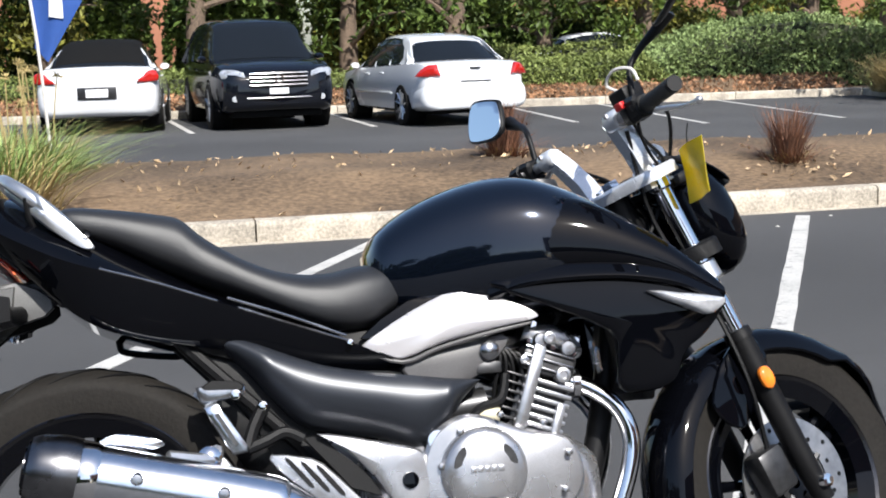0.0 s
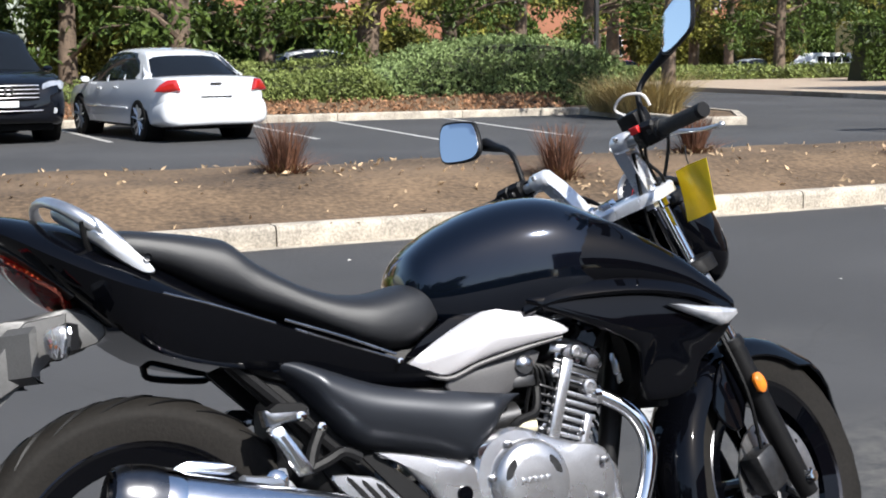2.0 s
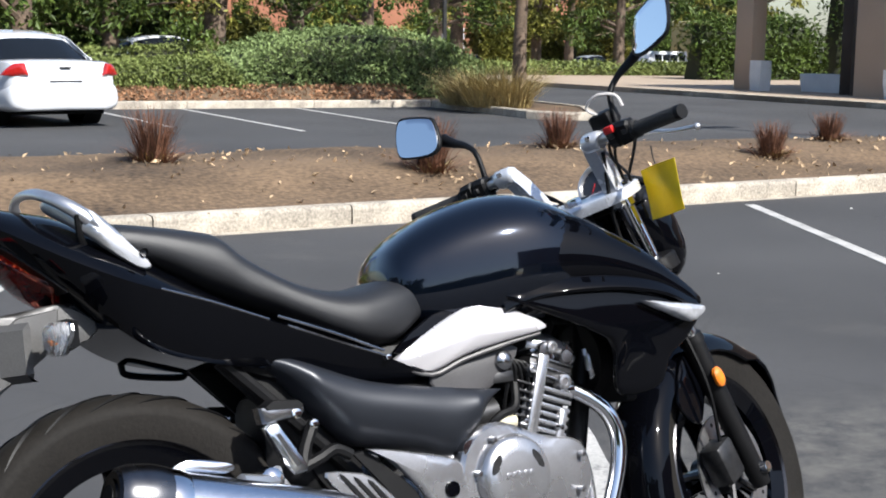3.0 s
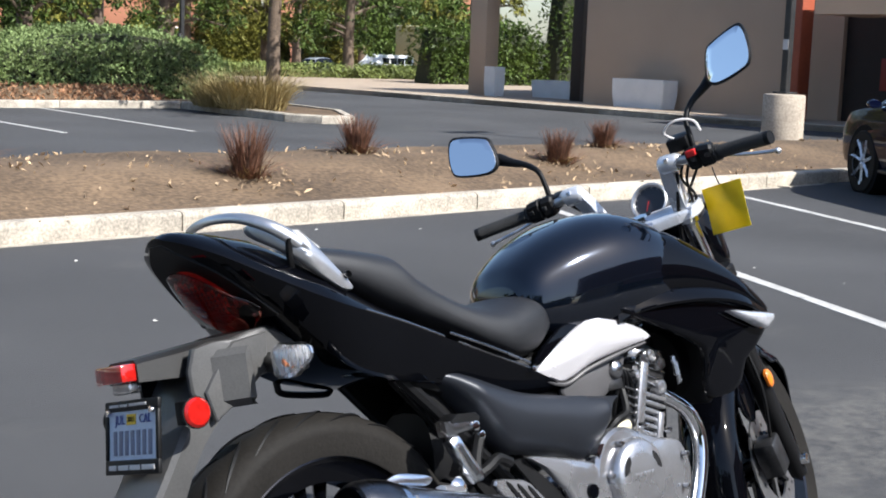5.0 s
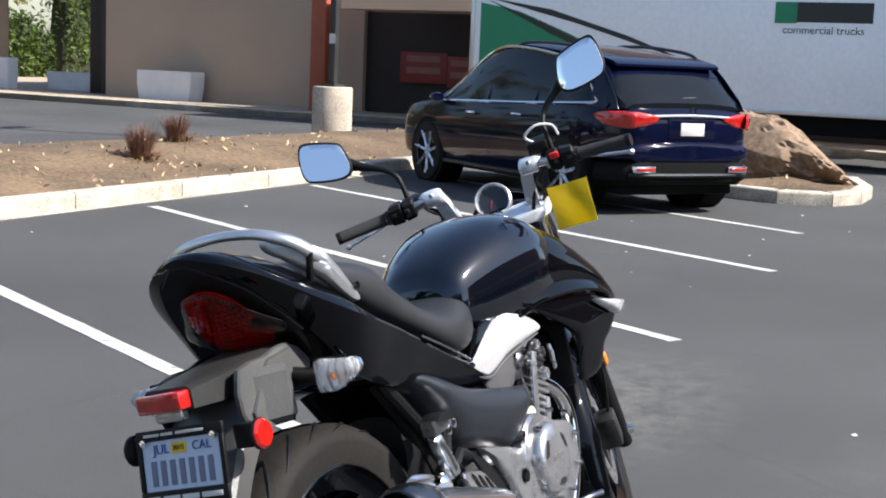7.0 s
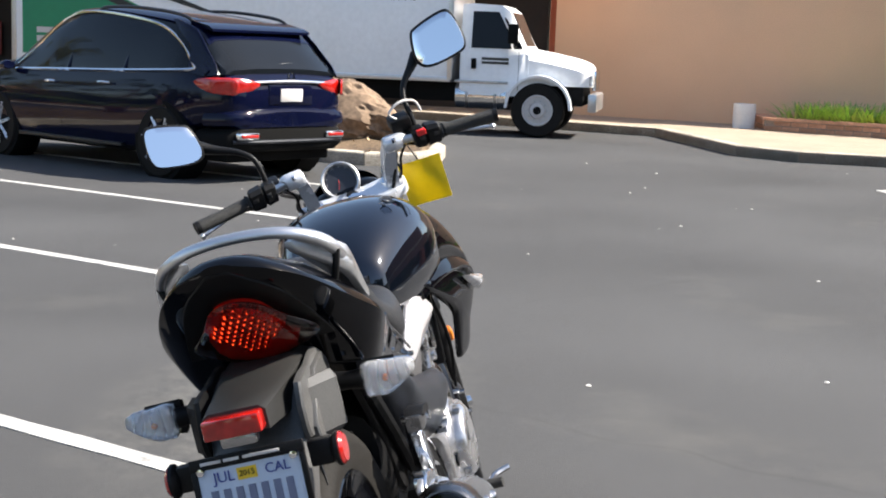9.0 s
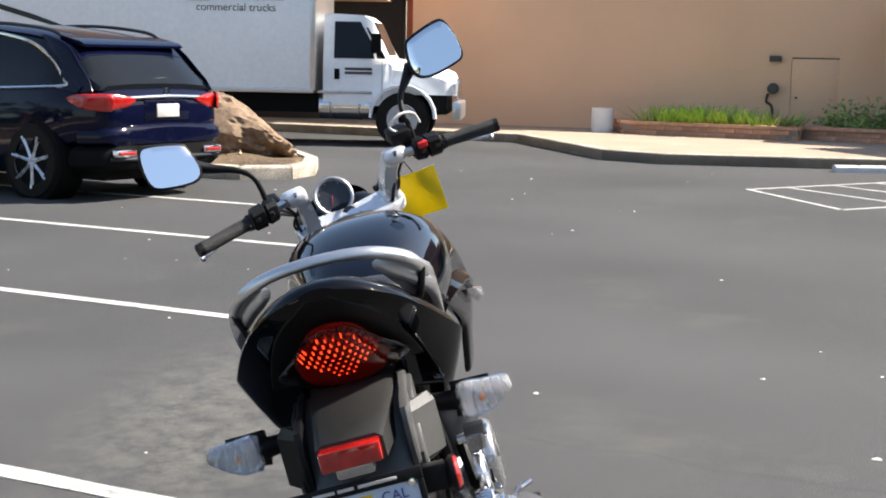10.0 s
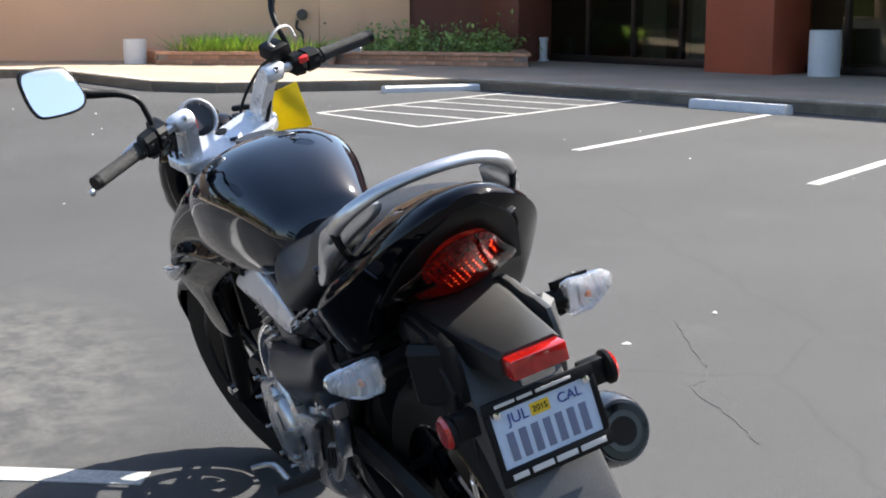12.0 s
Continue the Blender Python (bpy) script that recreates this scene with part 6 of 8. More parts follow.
def tank_cover(s):
    rows = curve_points([(0.80, 0.112, 0.066, 0.965, 0.80, 0.87), (0.88, 0.118, 0.078, 0.990, 0.80, 0.88), (0.97, 0.126, 0.083, 0.978, 0.80, 0.87), (1.05, 0.140, 0.078, 0.938, 0.795, 0.85), (1.13, 0.163, 0.062, 0.882, 0.78, 0.82), (1.18, 0.182, 0.046, 0.838, 0.764, 0.79), (1.225, 0.200, 0.026, 0.795, 0.748, 0.762), (1.25, 0.212, 0.010, 0.765, 0.742, 0.750)], 8)
    rings = []
    for x, yc, hw, zt, zb, zm in rows:
        rings.append([(x, s * (yc + y), z) for _, y, z in ring(hw, zt, zb, 32, 2.2, zm)])
    part("tank_cover", loft(rings), GLOSS, bike, smooth=50)
    out = [(0.765, 0.806), (0.86, 0.815), (1.04, 0.812), (1.19, 0.780), (1.245, 0.742), (1.238, 0.715), (1.199, 0.668), (1.159, 0.636), (1.135, 0.580), (1.080, 0.562), (1.022, 0.574), (1.016, 0.668), (0.985, 0.702), (0.882, 0.752)]
    base = lambda x, z: 0.150 + 0.13 * max(0, x - 0.75) - 0.16 * max(0, 0.72 - z)
    part("radiator_shroud", slab(out, lambda a, b, h: (a, s * (base(a, b) + h), b), 0.014, 0.005, 7, 0.005, smooth=5), GLOSS, bike, smooth=70)
    ridge = []
    for x, z, d in curve_points([(0.765, 0.806, 0.004), (0.83, 0.824, 0.022), (0.92, 0.830, 0.036), (1.04, 0.824, 0.040), (1.15, 0.800, 0.036), (1.235, 0.757, 0.018)], 6):
        y0 = base(x, z)
        ridge.append([(x, s * (y0 - 0.02), z - 0.012), (x, s * (y0 + 0.35 * d), z + 0.004), (x, s * (y0 + 0.5 * d), z + 0.003), (x, s * (y0 + 0.95 * d), z - 0.020), (x, s * (y0 + d), z - 0.026), (x, s * (y0 + 0.9 * d), z - 0.032), (x, s * (y0 - 0.02), z - 0.045)])
    part("shroud_ridge", loft(ridge), GLOSS, bike, "sharp crease along the top of the shroud", smooth=35)
    tip = [(1.078, 0.764), (1.145, 0.755), (1.236, 0.738), (1.222, 0.716), (1.196, 0.706), (1.141, 0.731)]
    part("front_turn_signal", slab(tip, lambda a, b, h: (a, s * (base(a, b) + 0.026 + h), b), 0.014, 0.010, 3, 0.004, smooth=2), WEDGELENS, bike, "clear wedge-shaped lamp at the shroud tip")


sides(tank_cover)


def trim(s):
    white = [(0.500, 0.698), (0.540, 0.682), (0.585, 0.668), (0.66, 0.692), (0.756, 0.712), (0.850, 0.727), (0.866, 0.738), (0.825, 0.764), (0.735, 0.797), (0.700, 0.800), (0.606, 0.762)]
    wp = part("silver_panel", slab(white, lambda a, b, h: (a, s * (0.104 + 0.09 * (a - 0.5) + h), b), 0.018, 0.010, 5, 0.004, smooth=3), SILVER, bike, "pale silver painted side panel")
    part("panel_lip", tube([(0.503, s * 0.116, 0.692), (0.583, s * 0.124, 0.661), (0.66, s * 0.131, 0.684), (0.756, s * 0.140, 0.705), (0.852, s * 0.148, 0.721)], [0.003, 0.005, 0.005, 0.005, 0.003], 8, 4), GUSSET, wp, "grey lower lip of the panel")
    rows = curve_points([(0.198, 0.728, 0.722), (0.235, 0.734, 0.700), (0.275, 0.725, 0.662), (0.342, 0.697, 0.580), (0.385, 0.679, 0.545), (0.44, 0.661, 0.531), (0.53, 0.643, 0.511), (0.60, 0.632, 0.486), (0.65, 0.624, 0.515), (0.70, 0.618, 0.575), (0.735, 0.614, 0.606)], 6)
    rings = []
    for x, zt, zb in rows:
        y0, k = 0.114 + 0.05 * (x - 0.2), min(1.0, (zt - zb) / 0.09)
        face = [(x, s * (y0 + 0.046 * k * math.sin(math.pi * (0.06 + 0.88 * v)) ** 0.55 - 0.030 * v * v), zt + (zb - zt) * v) for v in [q / 12 for q in range(13)]]
        rings.append(face + [(x, s * (y0 - 0.012 - 0.03 * v * v), zt + (zb - zt) * v) for v in (1.0, 0.5, 0.0)])
    part("side_cover", loft(rings), SATIN, bike, "dark grey metallic side cover", smooth=50)
    part("gusset_panel", slab([(0.59, 0.668), (0.70, 0.692), (0.80, 0.704), (0.805, 0.680), (0.753, 0.632), (0.667, 0.59), (0.60, 0.62)], lambda a, b, h: (a, s * (0.104 + h), b), 0.012, 0.004, 2, 0.004, smooth=2), GUSSET, bike)
    part("knee_pad", slab([(0.50, 0.715), (0.56, 0.72), (0.66, 0.745), (0.86, 0.785), (0.80, 0.81), (0.70, 0.805), (0.60, 0.785)], lambda a, b, h: (a, s * (0.112 + h), b), 0.01, 0.004, 2, 0.004, smooth=2), GLOSS, bike)
    part("trim_line", tube([(0.24, s * 0.156, 0.812), (0.36, s * 0.149, 0.768), (0.47, s * 0.143, 0.722)], 0.003, 6, 5), STEEL, bike)
    part("cowl_screw", lathe([(0.0, s * 0.147), (0.006, s * 0.146), (0.007, s * 0.13)], "y", 10, centre=(0.478, 0, 0.708)), CHROME, bike)


sides(trim)

# seat in two levels
seat = part("seat", body([(-0.085, 0.10, 1.000, 0.968, 0.985), (-0.06, 0.128, 1.022, 0.955, 0.985), (0.03, 0.136, 1.014, 0.925, 0.965), (0.12, 0.139, 1.000, 0.878, 0.935), (0.16, 0.140, 0.988, 0.86, 0.915), (0.20, 0.140, 0.952, 0.842, 0.885),
                          (0.25, 0.141, 0.917, 0.822, 0.86), (0.31, 0.144, 0.884, 0.795, 0.83), (0.38, 0.148, 0.863, 0.762, 0.80), (0.45, 0.148, 0.860, 0.735, 0.785), (0.52, 0.136, 0.872, 0.732, 0.79), (0.57, 0.118, 0.866, 0.758, 0.805), (0.61, 0.09, 0.838, 0.79, 0.812), (0.628, 0.05, 0.822, 0.805, 0.812)], 2.9, 6, 36), VINYL, bike)

# tail
def cowl_ring(x, hw, top, mid, bottom):
    d, e = top - mid, mid - bottom
    half = [(0.0, top), (0.34 * hw, top - 0.08 * d), (0.62 * hw, top - 0.30 * d), (0.84 * hw, top - 0.62 * d), (0.965 * hw, mid + 0.13 * d), (hw, mid), (0.985 * hw, mid - 0.10 * e), (0.90 * hw, mid - 0.50 * e), (0.80 * hw, mid - 0.88 * e), (0.74 * hw, bottom), (0.0, bottom)]
    return [(x, y, z) for y, z in half] + [(x, -y, z) for y, z in half[-2:0:-1]]


tail_rows = curve_points([(-0.315, 0.026, 1.064, 1.058, 1.050), (-0.302, 0.060, 1.071, 1.047, 1.032), (-0.285, 0.092, 1.073, 1.032, 1.015), (-0.25, 0.126, 1.069, 1.008, 0.986), (-0.20, 0.156, 1.059, 0.974, 0.940), (-0.14, 0.180, 1.045, 0.938, 0.884), (-0.07, 0.200, 1.010, 0.902, 0.815),
                          (0.0, 0.194, 0.965, 0.878, 0.768), (0.1, 0.176, 0.900, 0.848, 0.737), (0.2, 0.163, 0.842, 0.812, 0.718), (0.3, 0.149, 0.795, 0.775, 0.698), (0.4, 0.139, 0.752, 0.738, 0.668), (0.5, 0.132, 0.712, 0.700, 0.650), (0.58, 0.125, 0.668, 0.660, 0.642)], 5)
tail = part("tail_cowl", loft([cowl_ring(*r) for r in tail_rows]), GLOSS, bike, smooth=30)
for s in (-1, 1):
    for x0, x1 in ((0.0, 0.22), (0.245, 0.49)):
        part("crease_line", tube([(r[0], s * (r[1] + 0.0005), r[3] + 0.002) for r in tail_rows if x0 <= r[0] <= x1], 0.0024, 6, 2), STEEL, tail, "thin bright line along the tail crease")


part("lip_underside", loft([[(x, y * 0.74 * hw, bottom - d) for y, d in ((-1, 0.0), (0, 0.001), (1, 0.0), (1, 0.004), (0, 0.004), (-1, 0.004))] for x, hw, top, mid, bottom in [r for r in tail_rows if r[0] < -0.15]]), MATT, tail)


# tail lamp wrapped across the back under the lip
def lamp_place(a, b, h):
    """The lens lies on the sloping back of the tail and faces backwards and down."""
    return Vector((-0.203 - 0.725 * b - 0.69 * h + 0.9 * a * a, a, 0.944 + 0.69 * b - 0.725 * h + 0.5 * a * a))


LAMP = [(0.0, 0.096), (0.040, 0.080), (0.076, 0.022), (0.112, -0.036), (0.066, -0.070), (0.0, -0.092), (-0.066, -0.070), (-0.112, -0.036), (-0.076, 0.022), (-0.040, 0.080)]
lens = part("tail_lamp", slab(LAMP, lamp_place, 0.006, 0.004, 4, 0.002, smooth=4), REDLENS, bike, "red faceted tail lamp")
part("lamp_bezel", slab([(a * 1.12, b * 1.10 - 0.002) for a, b in LAMP], lambda a, b, h: lamp_place(a, b, h - 0.03), 0.034, 0.0, 2, 0.004, smooth=4), MATT, bike)
# glowing dots for glints; the cups hide them from side views
dots, cups = bmesh.new(), bmesh.new()
for i in range(-6, 7):
    for j in range(-6, 7):
        u, v = i * 0.0118 + (0.0059 if j % 2 else 0), j * 0.0118
        if abs(u) / 0.090 + abs(v - 0.004) / 0.082 < 0.80:
            c = lamp_place(u, v, 0.0105)
            o = c + Vector((-0.0138, 0.0, 0.0024))
            bmesh.ops.create_icosphere(dots, subdivisions=1, radius=0.0021, matrix=Matrix.Translation(c))
            out = (o - c).normalized()
            e1 = Vector((0, 1, 0))
            e2 = out.cross(e1)
            spin = [(math.cos(k * math.pi / 3), math.sin(k * math.pi / 3)) for k in range(6)]
            loft([[q + (e1 * x + e2 * y) * 0.0056 for x, y in spin] for q in (c, o)], cups, caps=False)
part("diode_dots", dots, LED, lens, "orange-red diode dots, their glint put in as glow")
part("reflector_cups", cups, DARKLENS, lens, smooth=0)
cover = part("lens_cover", slab(LAMP, lambda a, b, h: lamp_place(a, b, h + 0.0195), 0.003, 0.010, 6, 0.001, smooth=4), REDGLASS, lens, "smooth clear red lens cover")
cover.visible_shadow = False
part("grab_rail", tube([(-0.012, -0.164, 0.926), (-0.045, -0.167, 0.958), (-0.085, -0.166, 0.998), (-0.128, -0.157, 1.035), (-0.160, -0.132, 1.062), (-0.182, -0.078, 1.083), (-0.190, 0.0, 1.090), (-0.182, 0.078, 1.083), (-0.160, 0.132, 1.062), (-0.128, 0.157, 1.035), (-0.085, 0.166, 0.998), (-0.045, 0.167, 0.958), (-0.012, 0.164, 0.926)],
                       [0.003, 0.008, 0.0105, 0.0105, 0.0095, 0.0085, 0.0082, 0.0085, 0.0095, 0.0105, 0.0105, 0.008, 0.003], 14, 6, flat=1.35), ALLOY, bike, "silver flattened passenger grab rail")


def rail_foot(s):
    part("rail_blade", slab([(-0.170, 1.066), (-0.12, 1.044), (-0.075, 1.006), (-0.04, 0.966), (-0.006, 0.926), (-0.030, 0.924), (-0.09, 0.966), (-0.14, 1.014), (-0.172, 1.046)], lambda a, b, h: (a, s * (0.163 - 2.2 * max(0, -0.10 - a) ** 1.3 + h), b), 0.014, 0.003, 2, 0.003, smooth=3), ALLOY, bike, "flat tapered silver rail end")
    part("rail_bracket", tube([(-0.13, s * 0.162, 1.03), (-0.125, s * 0.15, 0.99), (-0.11, s * 0.135, 0.96)], 0.007, 8, 4), MATT, bike)
    part("bolt", lathe([(0.0, 0.012), (0.007, 0.011), (0.008, 0.0)], "y", 10, centre=(-0.02, s * 0.172 - (0.012 if s < 0 else 0), 0.95)), DARKSTEEL, bike)


sides(rail_foot)
part("luggage_hook", tube([(0.02, 0.15, 0.80), (0.02, 0.153, 0.757), (0.035, 0.153, 0.737), (0.13, 0.153, 0.722), (0.155, 0.153, 0.728), (0.165, 0.15, 0.765)], 0.0075, 8, 4), MATT, bike, "black looped luggage hook")

# rear mudguard, plate bracket and plate
rings = []
for xb, zb, xf, zf, w in curve_points([(-0.16, 0.865, -0.10, 0.845, 0.088), (-0.245, 0.845, -0.18, 0.80, 0.086), (-0.305, 0.80, -0.24, 0.75, 0.084), (-0.345, 0.735, -0.285, 0.715, 0.082), (-0.405, 0.64, -0.335, 0.655, 0.080), (-0.462, 0.555, -0.385, 0.56, 0.077), (-0.492, 0.495, -0.42, 0.485, 0.072)], 5):
    rings.append([(xf, -w, zf), (xb + 0.014, -w, zb), (xb + 0.003, -w + 0.006, zb + 0.001), (xb, -w + 0.018, zb + 0.002), (xb, w - 0.018, zb + 0.002), (xb + 0.003, w - 0.006, zb + 0.001), (xb + 0.014, w, zb), (xf, w, zf),
                  (xf, w - 0.006, zf), (xb + 0.018, w - 0.012, zb - 0.004), (xb + 0.018, -w + 0.012, zb - 0.004), (xf, -w + 0.006, zf)])
part("rear_mudguard", loft(rings), FENDERGREY, bike, "grey plastic rear mudguard", smooth=30)
br = loft([[(x, y * w, z + dz) for y, dz in ((-1, -h), (-1, -0.008), (-0.8, 0), (0.8, 0), (1, -0.008), (1, -h))] for x, z, w, h in ((-0.08, 0.885, 0.075, 0.04), (-0.2, 0.872, 0.072, 0.05), (-0.30, 0.860, 0.062, 0.055), (-0.415, 0.848, 0.052, 0.04))])
part("plate_bracket", br, FENDERDARK, bike, "dark grey plastic number plate bracket")
def mudguard_side(s):
    # sunlit right side grey, shaded left side black: light put into the colour
    part("side_fin", slab([(-0.322, 0.852), (-0.235, 0.862), (-0.16, 0.876), (-0.095, 0.838), (-0.11, 0.805), (-0.19, 0.785), (-0.30, 0.755), (-0.335, 0.775)], lambda a, b, h: (a, s * (0.080 + h), b), 0.012, 0.003, 3, 0.004, smooth=2), FENDERGREY if s < 0 else MATT, bike, "mudguard side fin, painted grey where sunlit, black where shaded")
    # added panel that follows the outline of the turn signal's shadow
    part("signal_shade_panel", slab([(-0.240, 0.856), (-0.268, 0.832), (-0.312, 0.772), (-0.298, 0.718), (-0.235, 0.752), (-0.172, 0.800), (-0.165, 0.866)], lambda a, b, h: (a, s * (0.089 + h), b), 0.012, 0.001, 2, 0.003, smooth=1), FENDERGREY if s < 0 else MATT, bike, "added panel shaped after the turn signal's shadow")
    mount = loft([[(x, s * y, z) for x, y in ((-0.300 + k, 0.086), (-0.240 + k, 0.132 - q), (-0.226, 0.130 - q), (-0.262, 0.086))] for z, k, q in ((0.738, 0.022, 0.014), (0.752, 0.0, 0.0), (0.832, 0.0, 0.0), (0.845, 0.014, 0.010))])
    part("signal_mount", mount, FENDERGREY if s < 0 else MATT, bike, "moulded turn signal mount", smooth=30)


sides(mudguard_side)
part("top_reflector", box(-0.445, -0.412, -0.047, 0.047, 0.811, 0.843, 0.004), REDLENS, bike, "oblong red rear reflector")
part("plate_lamp", box(-0.425, -0.395, -0.030, 0.030, 0.790, 0.812, 0.006), STEEL, bike)
plate_m = Matrix.Translation((-0.408, 0, 0.713)) @ pose(0, 0, 0, 0, 8, 0)
plate = new("number_plate")
plate.parent, plate.matrix_local = bike, plate_m
bm = bmesh.new()
for a in ((-0.094, 0.094, 0.047, 0.066), (-0.094, 0.094, -0.066, -0.040), (-0.094, -0.084, -0.040, 0.047), (0.084, 0.094, -0.040, 0.047)):
    box(-0.008, 0.0, a[0], a[1], a[2], a[3], 0.002, bm)
part("plate_frame", bm, MATT, plate, "black number plate frame")
part("plate_sheet", box(-0.004, 0.0, -0.0845, 0.0845, -0.041, 0.048), PLATESHEET, plate, "pale number plate sheet")
part("year_sticker", box(-0.0052, -0.004, -0.012, 0.020, 0.022, 0.041), STICKER, plate, "small yellow year sticker")
back = pose(-0.0058, 0, 0, 90, 0, -90)
for txt, y, z, sz, mt in (("JUL", 0.042, 0.031, 0.024, PLATEBLUE), ("2015", 0.004, 0.0315, 0.013, MATT), ("CAL", -0.046, 0.031, 0.022, PLATEBLUE)):
    letters("lettering", txt, sz, Matrix.Translation((-0.0058, y, z)) @ pose(0, 0, 0, 90, 0, -90), mt, plate)
for k in range(7):
    part("digit_bar", box(-0.0052, -0.004, 0.068 - k * 0.0205 - 0.0125, 0.068 - k * 0.0205, -0.032, 0.012, 0.0004), PLATEINK, plate)
for k in range(3):
    w = (0.034, 0.026, 0.060)[k]
    y0 = (0.075, 0.037, 0.005)[k]
    part("name_bar", box(-0.0095, -0.008, y0 - w, y0, 0.0545, 0.0595, 0.0004), SIGNWHITE, plate)
for k, (y0, w) in enumerate(((0.078, 0.026), (0.045, 0.036), (0.004, 0.036), (-0.038, 0.044))):
    part("number_bar", box(-0.0095, -0.008, y0 - w, y0, -0.058, -0.049, 0.0004), SIGNWHITE, plate)
for y in (-0.076, 0.076):
    part("screw", lathe([(0.0, -0.006), (0.006, -0.0055), (0.007, 0.0)], "x", 12, centre=(-0.008, y, 0.045)), CHROME, plate)


def rear_lights(s):
    part("side_reflector", lathe([(0.0, 0.014), (0.022, 0.013), (0.0265, 0.008), (0.0265, 0.002), (0.02, 0.0)], "y", 20, centre=(-0.362, 0.135, 0.742)) if s > 0 else
         lathe([(0.0, -0.014), (0.022, -0.013), (0.0265, -0.008), (0.0265, -0.002), (0.02, 0.0)], "y", 20, centre=(-0.362, -0.135, 0.742)), REDLENS, bike, "round red side reflector")
    part("reflector_cup", lathe([(0.0, s * -0.008), (0.020, s * -0.007), (0.028, s * 0.0), (0.0285, s * 0.006), (0.026, s * 0.006)], "y", 20, centre=(-0.362, s * 0.135, 0.742)), MATT, bike)
    part("reflector_stem", box(-0.375, -0.35, min(s * 0.09, s * 0.13), max(s * 0.09, s * 0.13), 0.722, 0.765, 0.004), MATT, bike)
    sig = new("rear_turn_signal")
    sig.parent = bike
    sig.matrix_local = Matrix.Translation((-0.19, s * 0.165, 0.808))
    part("stalk", tube([(0.03, -s * 0.07, 0.0), (0.015, -s * 0.03, 0.0), (0.0, s * 0.012, 0.0)], [0.02, 0.016, 0.02], 10, 3), MATT, sig)
    shape = [(0.004, 0.026), (0.045, 0.026), (0.084, 0.023), (0.093, 0.013), (0.089, -0.002), (0.048, -0.029), (0.022, -0.031), (0.004, -0.026)]
    part("signal_reflector", slab(shape, lambda a, b, h: (0.006 - h, s * a, b), 0.006, 0.0, 2, 0.002, smooth=2), POLISHED, sig)
    part("signal_lens", slab(shape, lambda a, b, h: (-0.004 - h, s * a, b), 0.016, 0.016, 5, 0.006, smooth=3), SIGLENS, sig, "clear faceted indicator lens")
    for k in range(5):
        a = 0.018 + 0.015 * k
        part("reflector_facet", slab([(a, 0.021 - 0.001 * k), (a + 0.011, 0.020 - 0.001 * k), (a + 0.010, -0.022 + 0.0052 * k), (a, -0.024 + 0.0050 * k)], lambda u, v, h: (0.0005 - h - 0.22 * (u - a), s * u, v), 0.004, 0.0, 1, 0.001, smooth=1), CASTBRIGHT, sig)
    part("signal_bulb", lathe([(0.0, -0.005), (0.004, -0.004), (0.0055, 0.0), (0.004, 0.004)], "x", 12, centre=(-0.012, s * 0.042, -0.002)), AMBER, sig, "orange bulb behind clear lens")
    part("signal_housing", loft([[(0.004, s * -0.006, -0.03), (0.022, s * -0.006, -0.024), (0.022, s * -0.006, 0.026), (0.004, s * -0.006, 0.032)], [(0.006, s * 0.06, -0.022), (0.026, s * 0.05, -0.018), (0.026, s * 0.05, 0.026), (0.006, s * 0.06, 0.03)]]), MATT, sig)


sides(rear_lights)


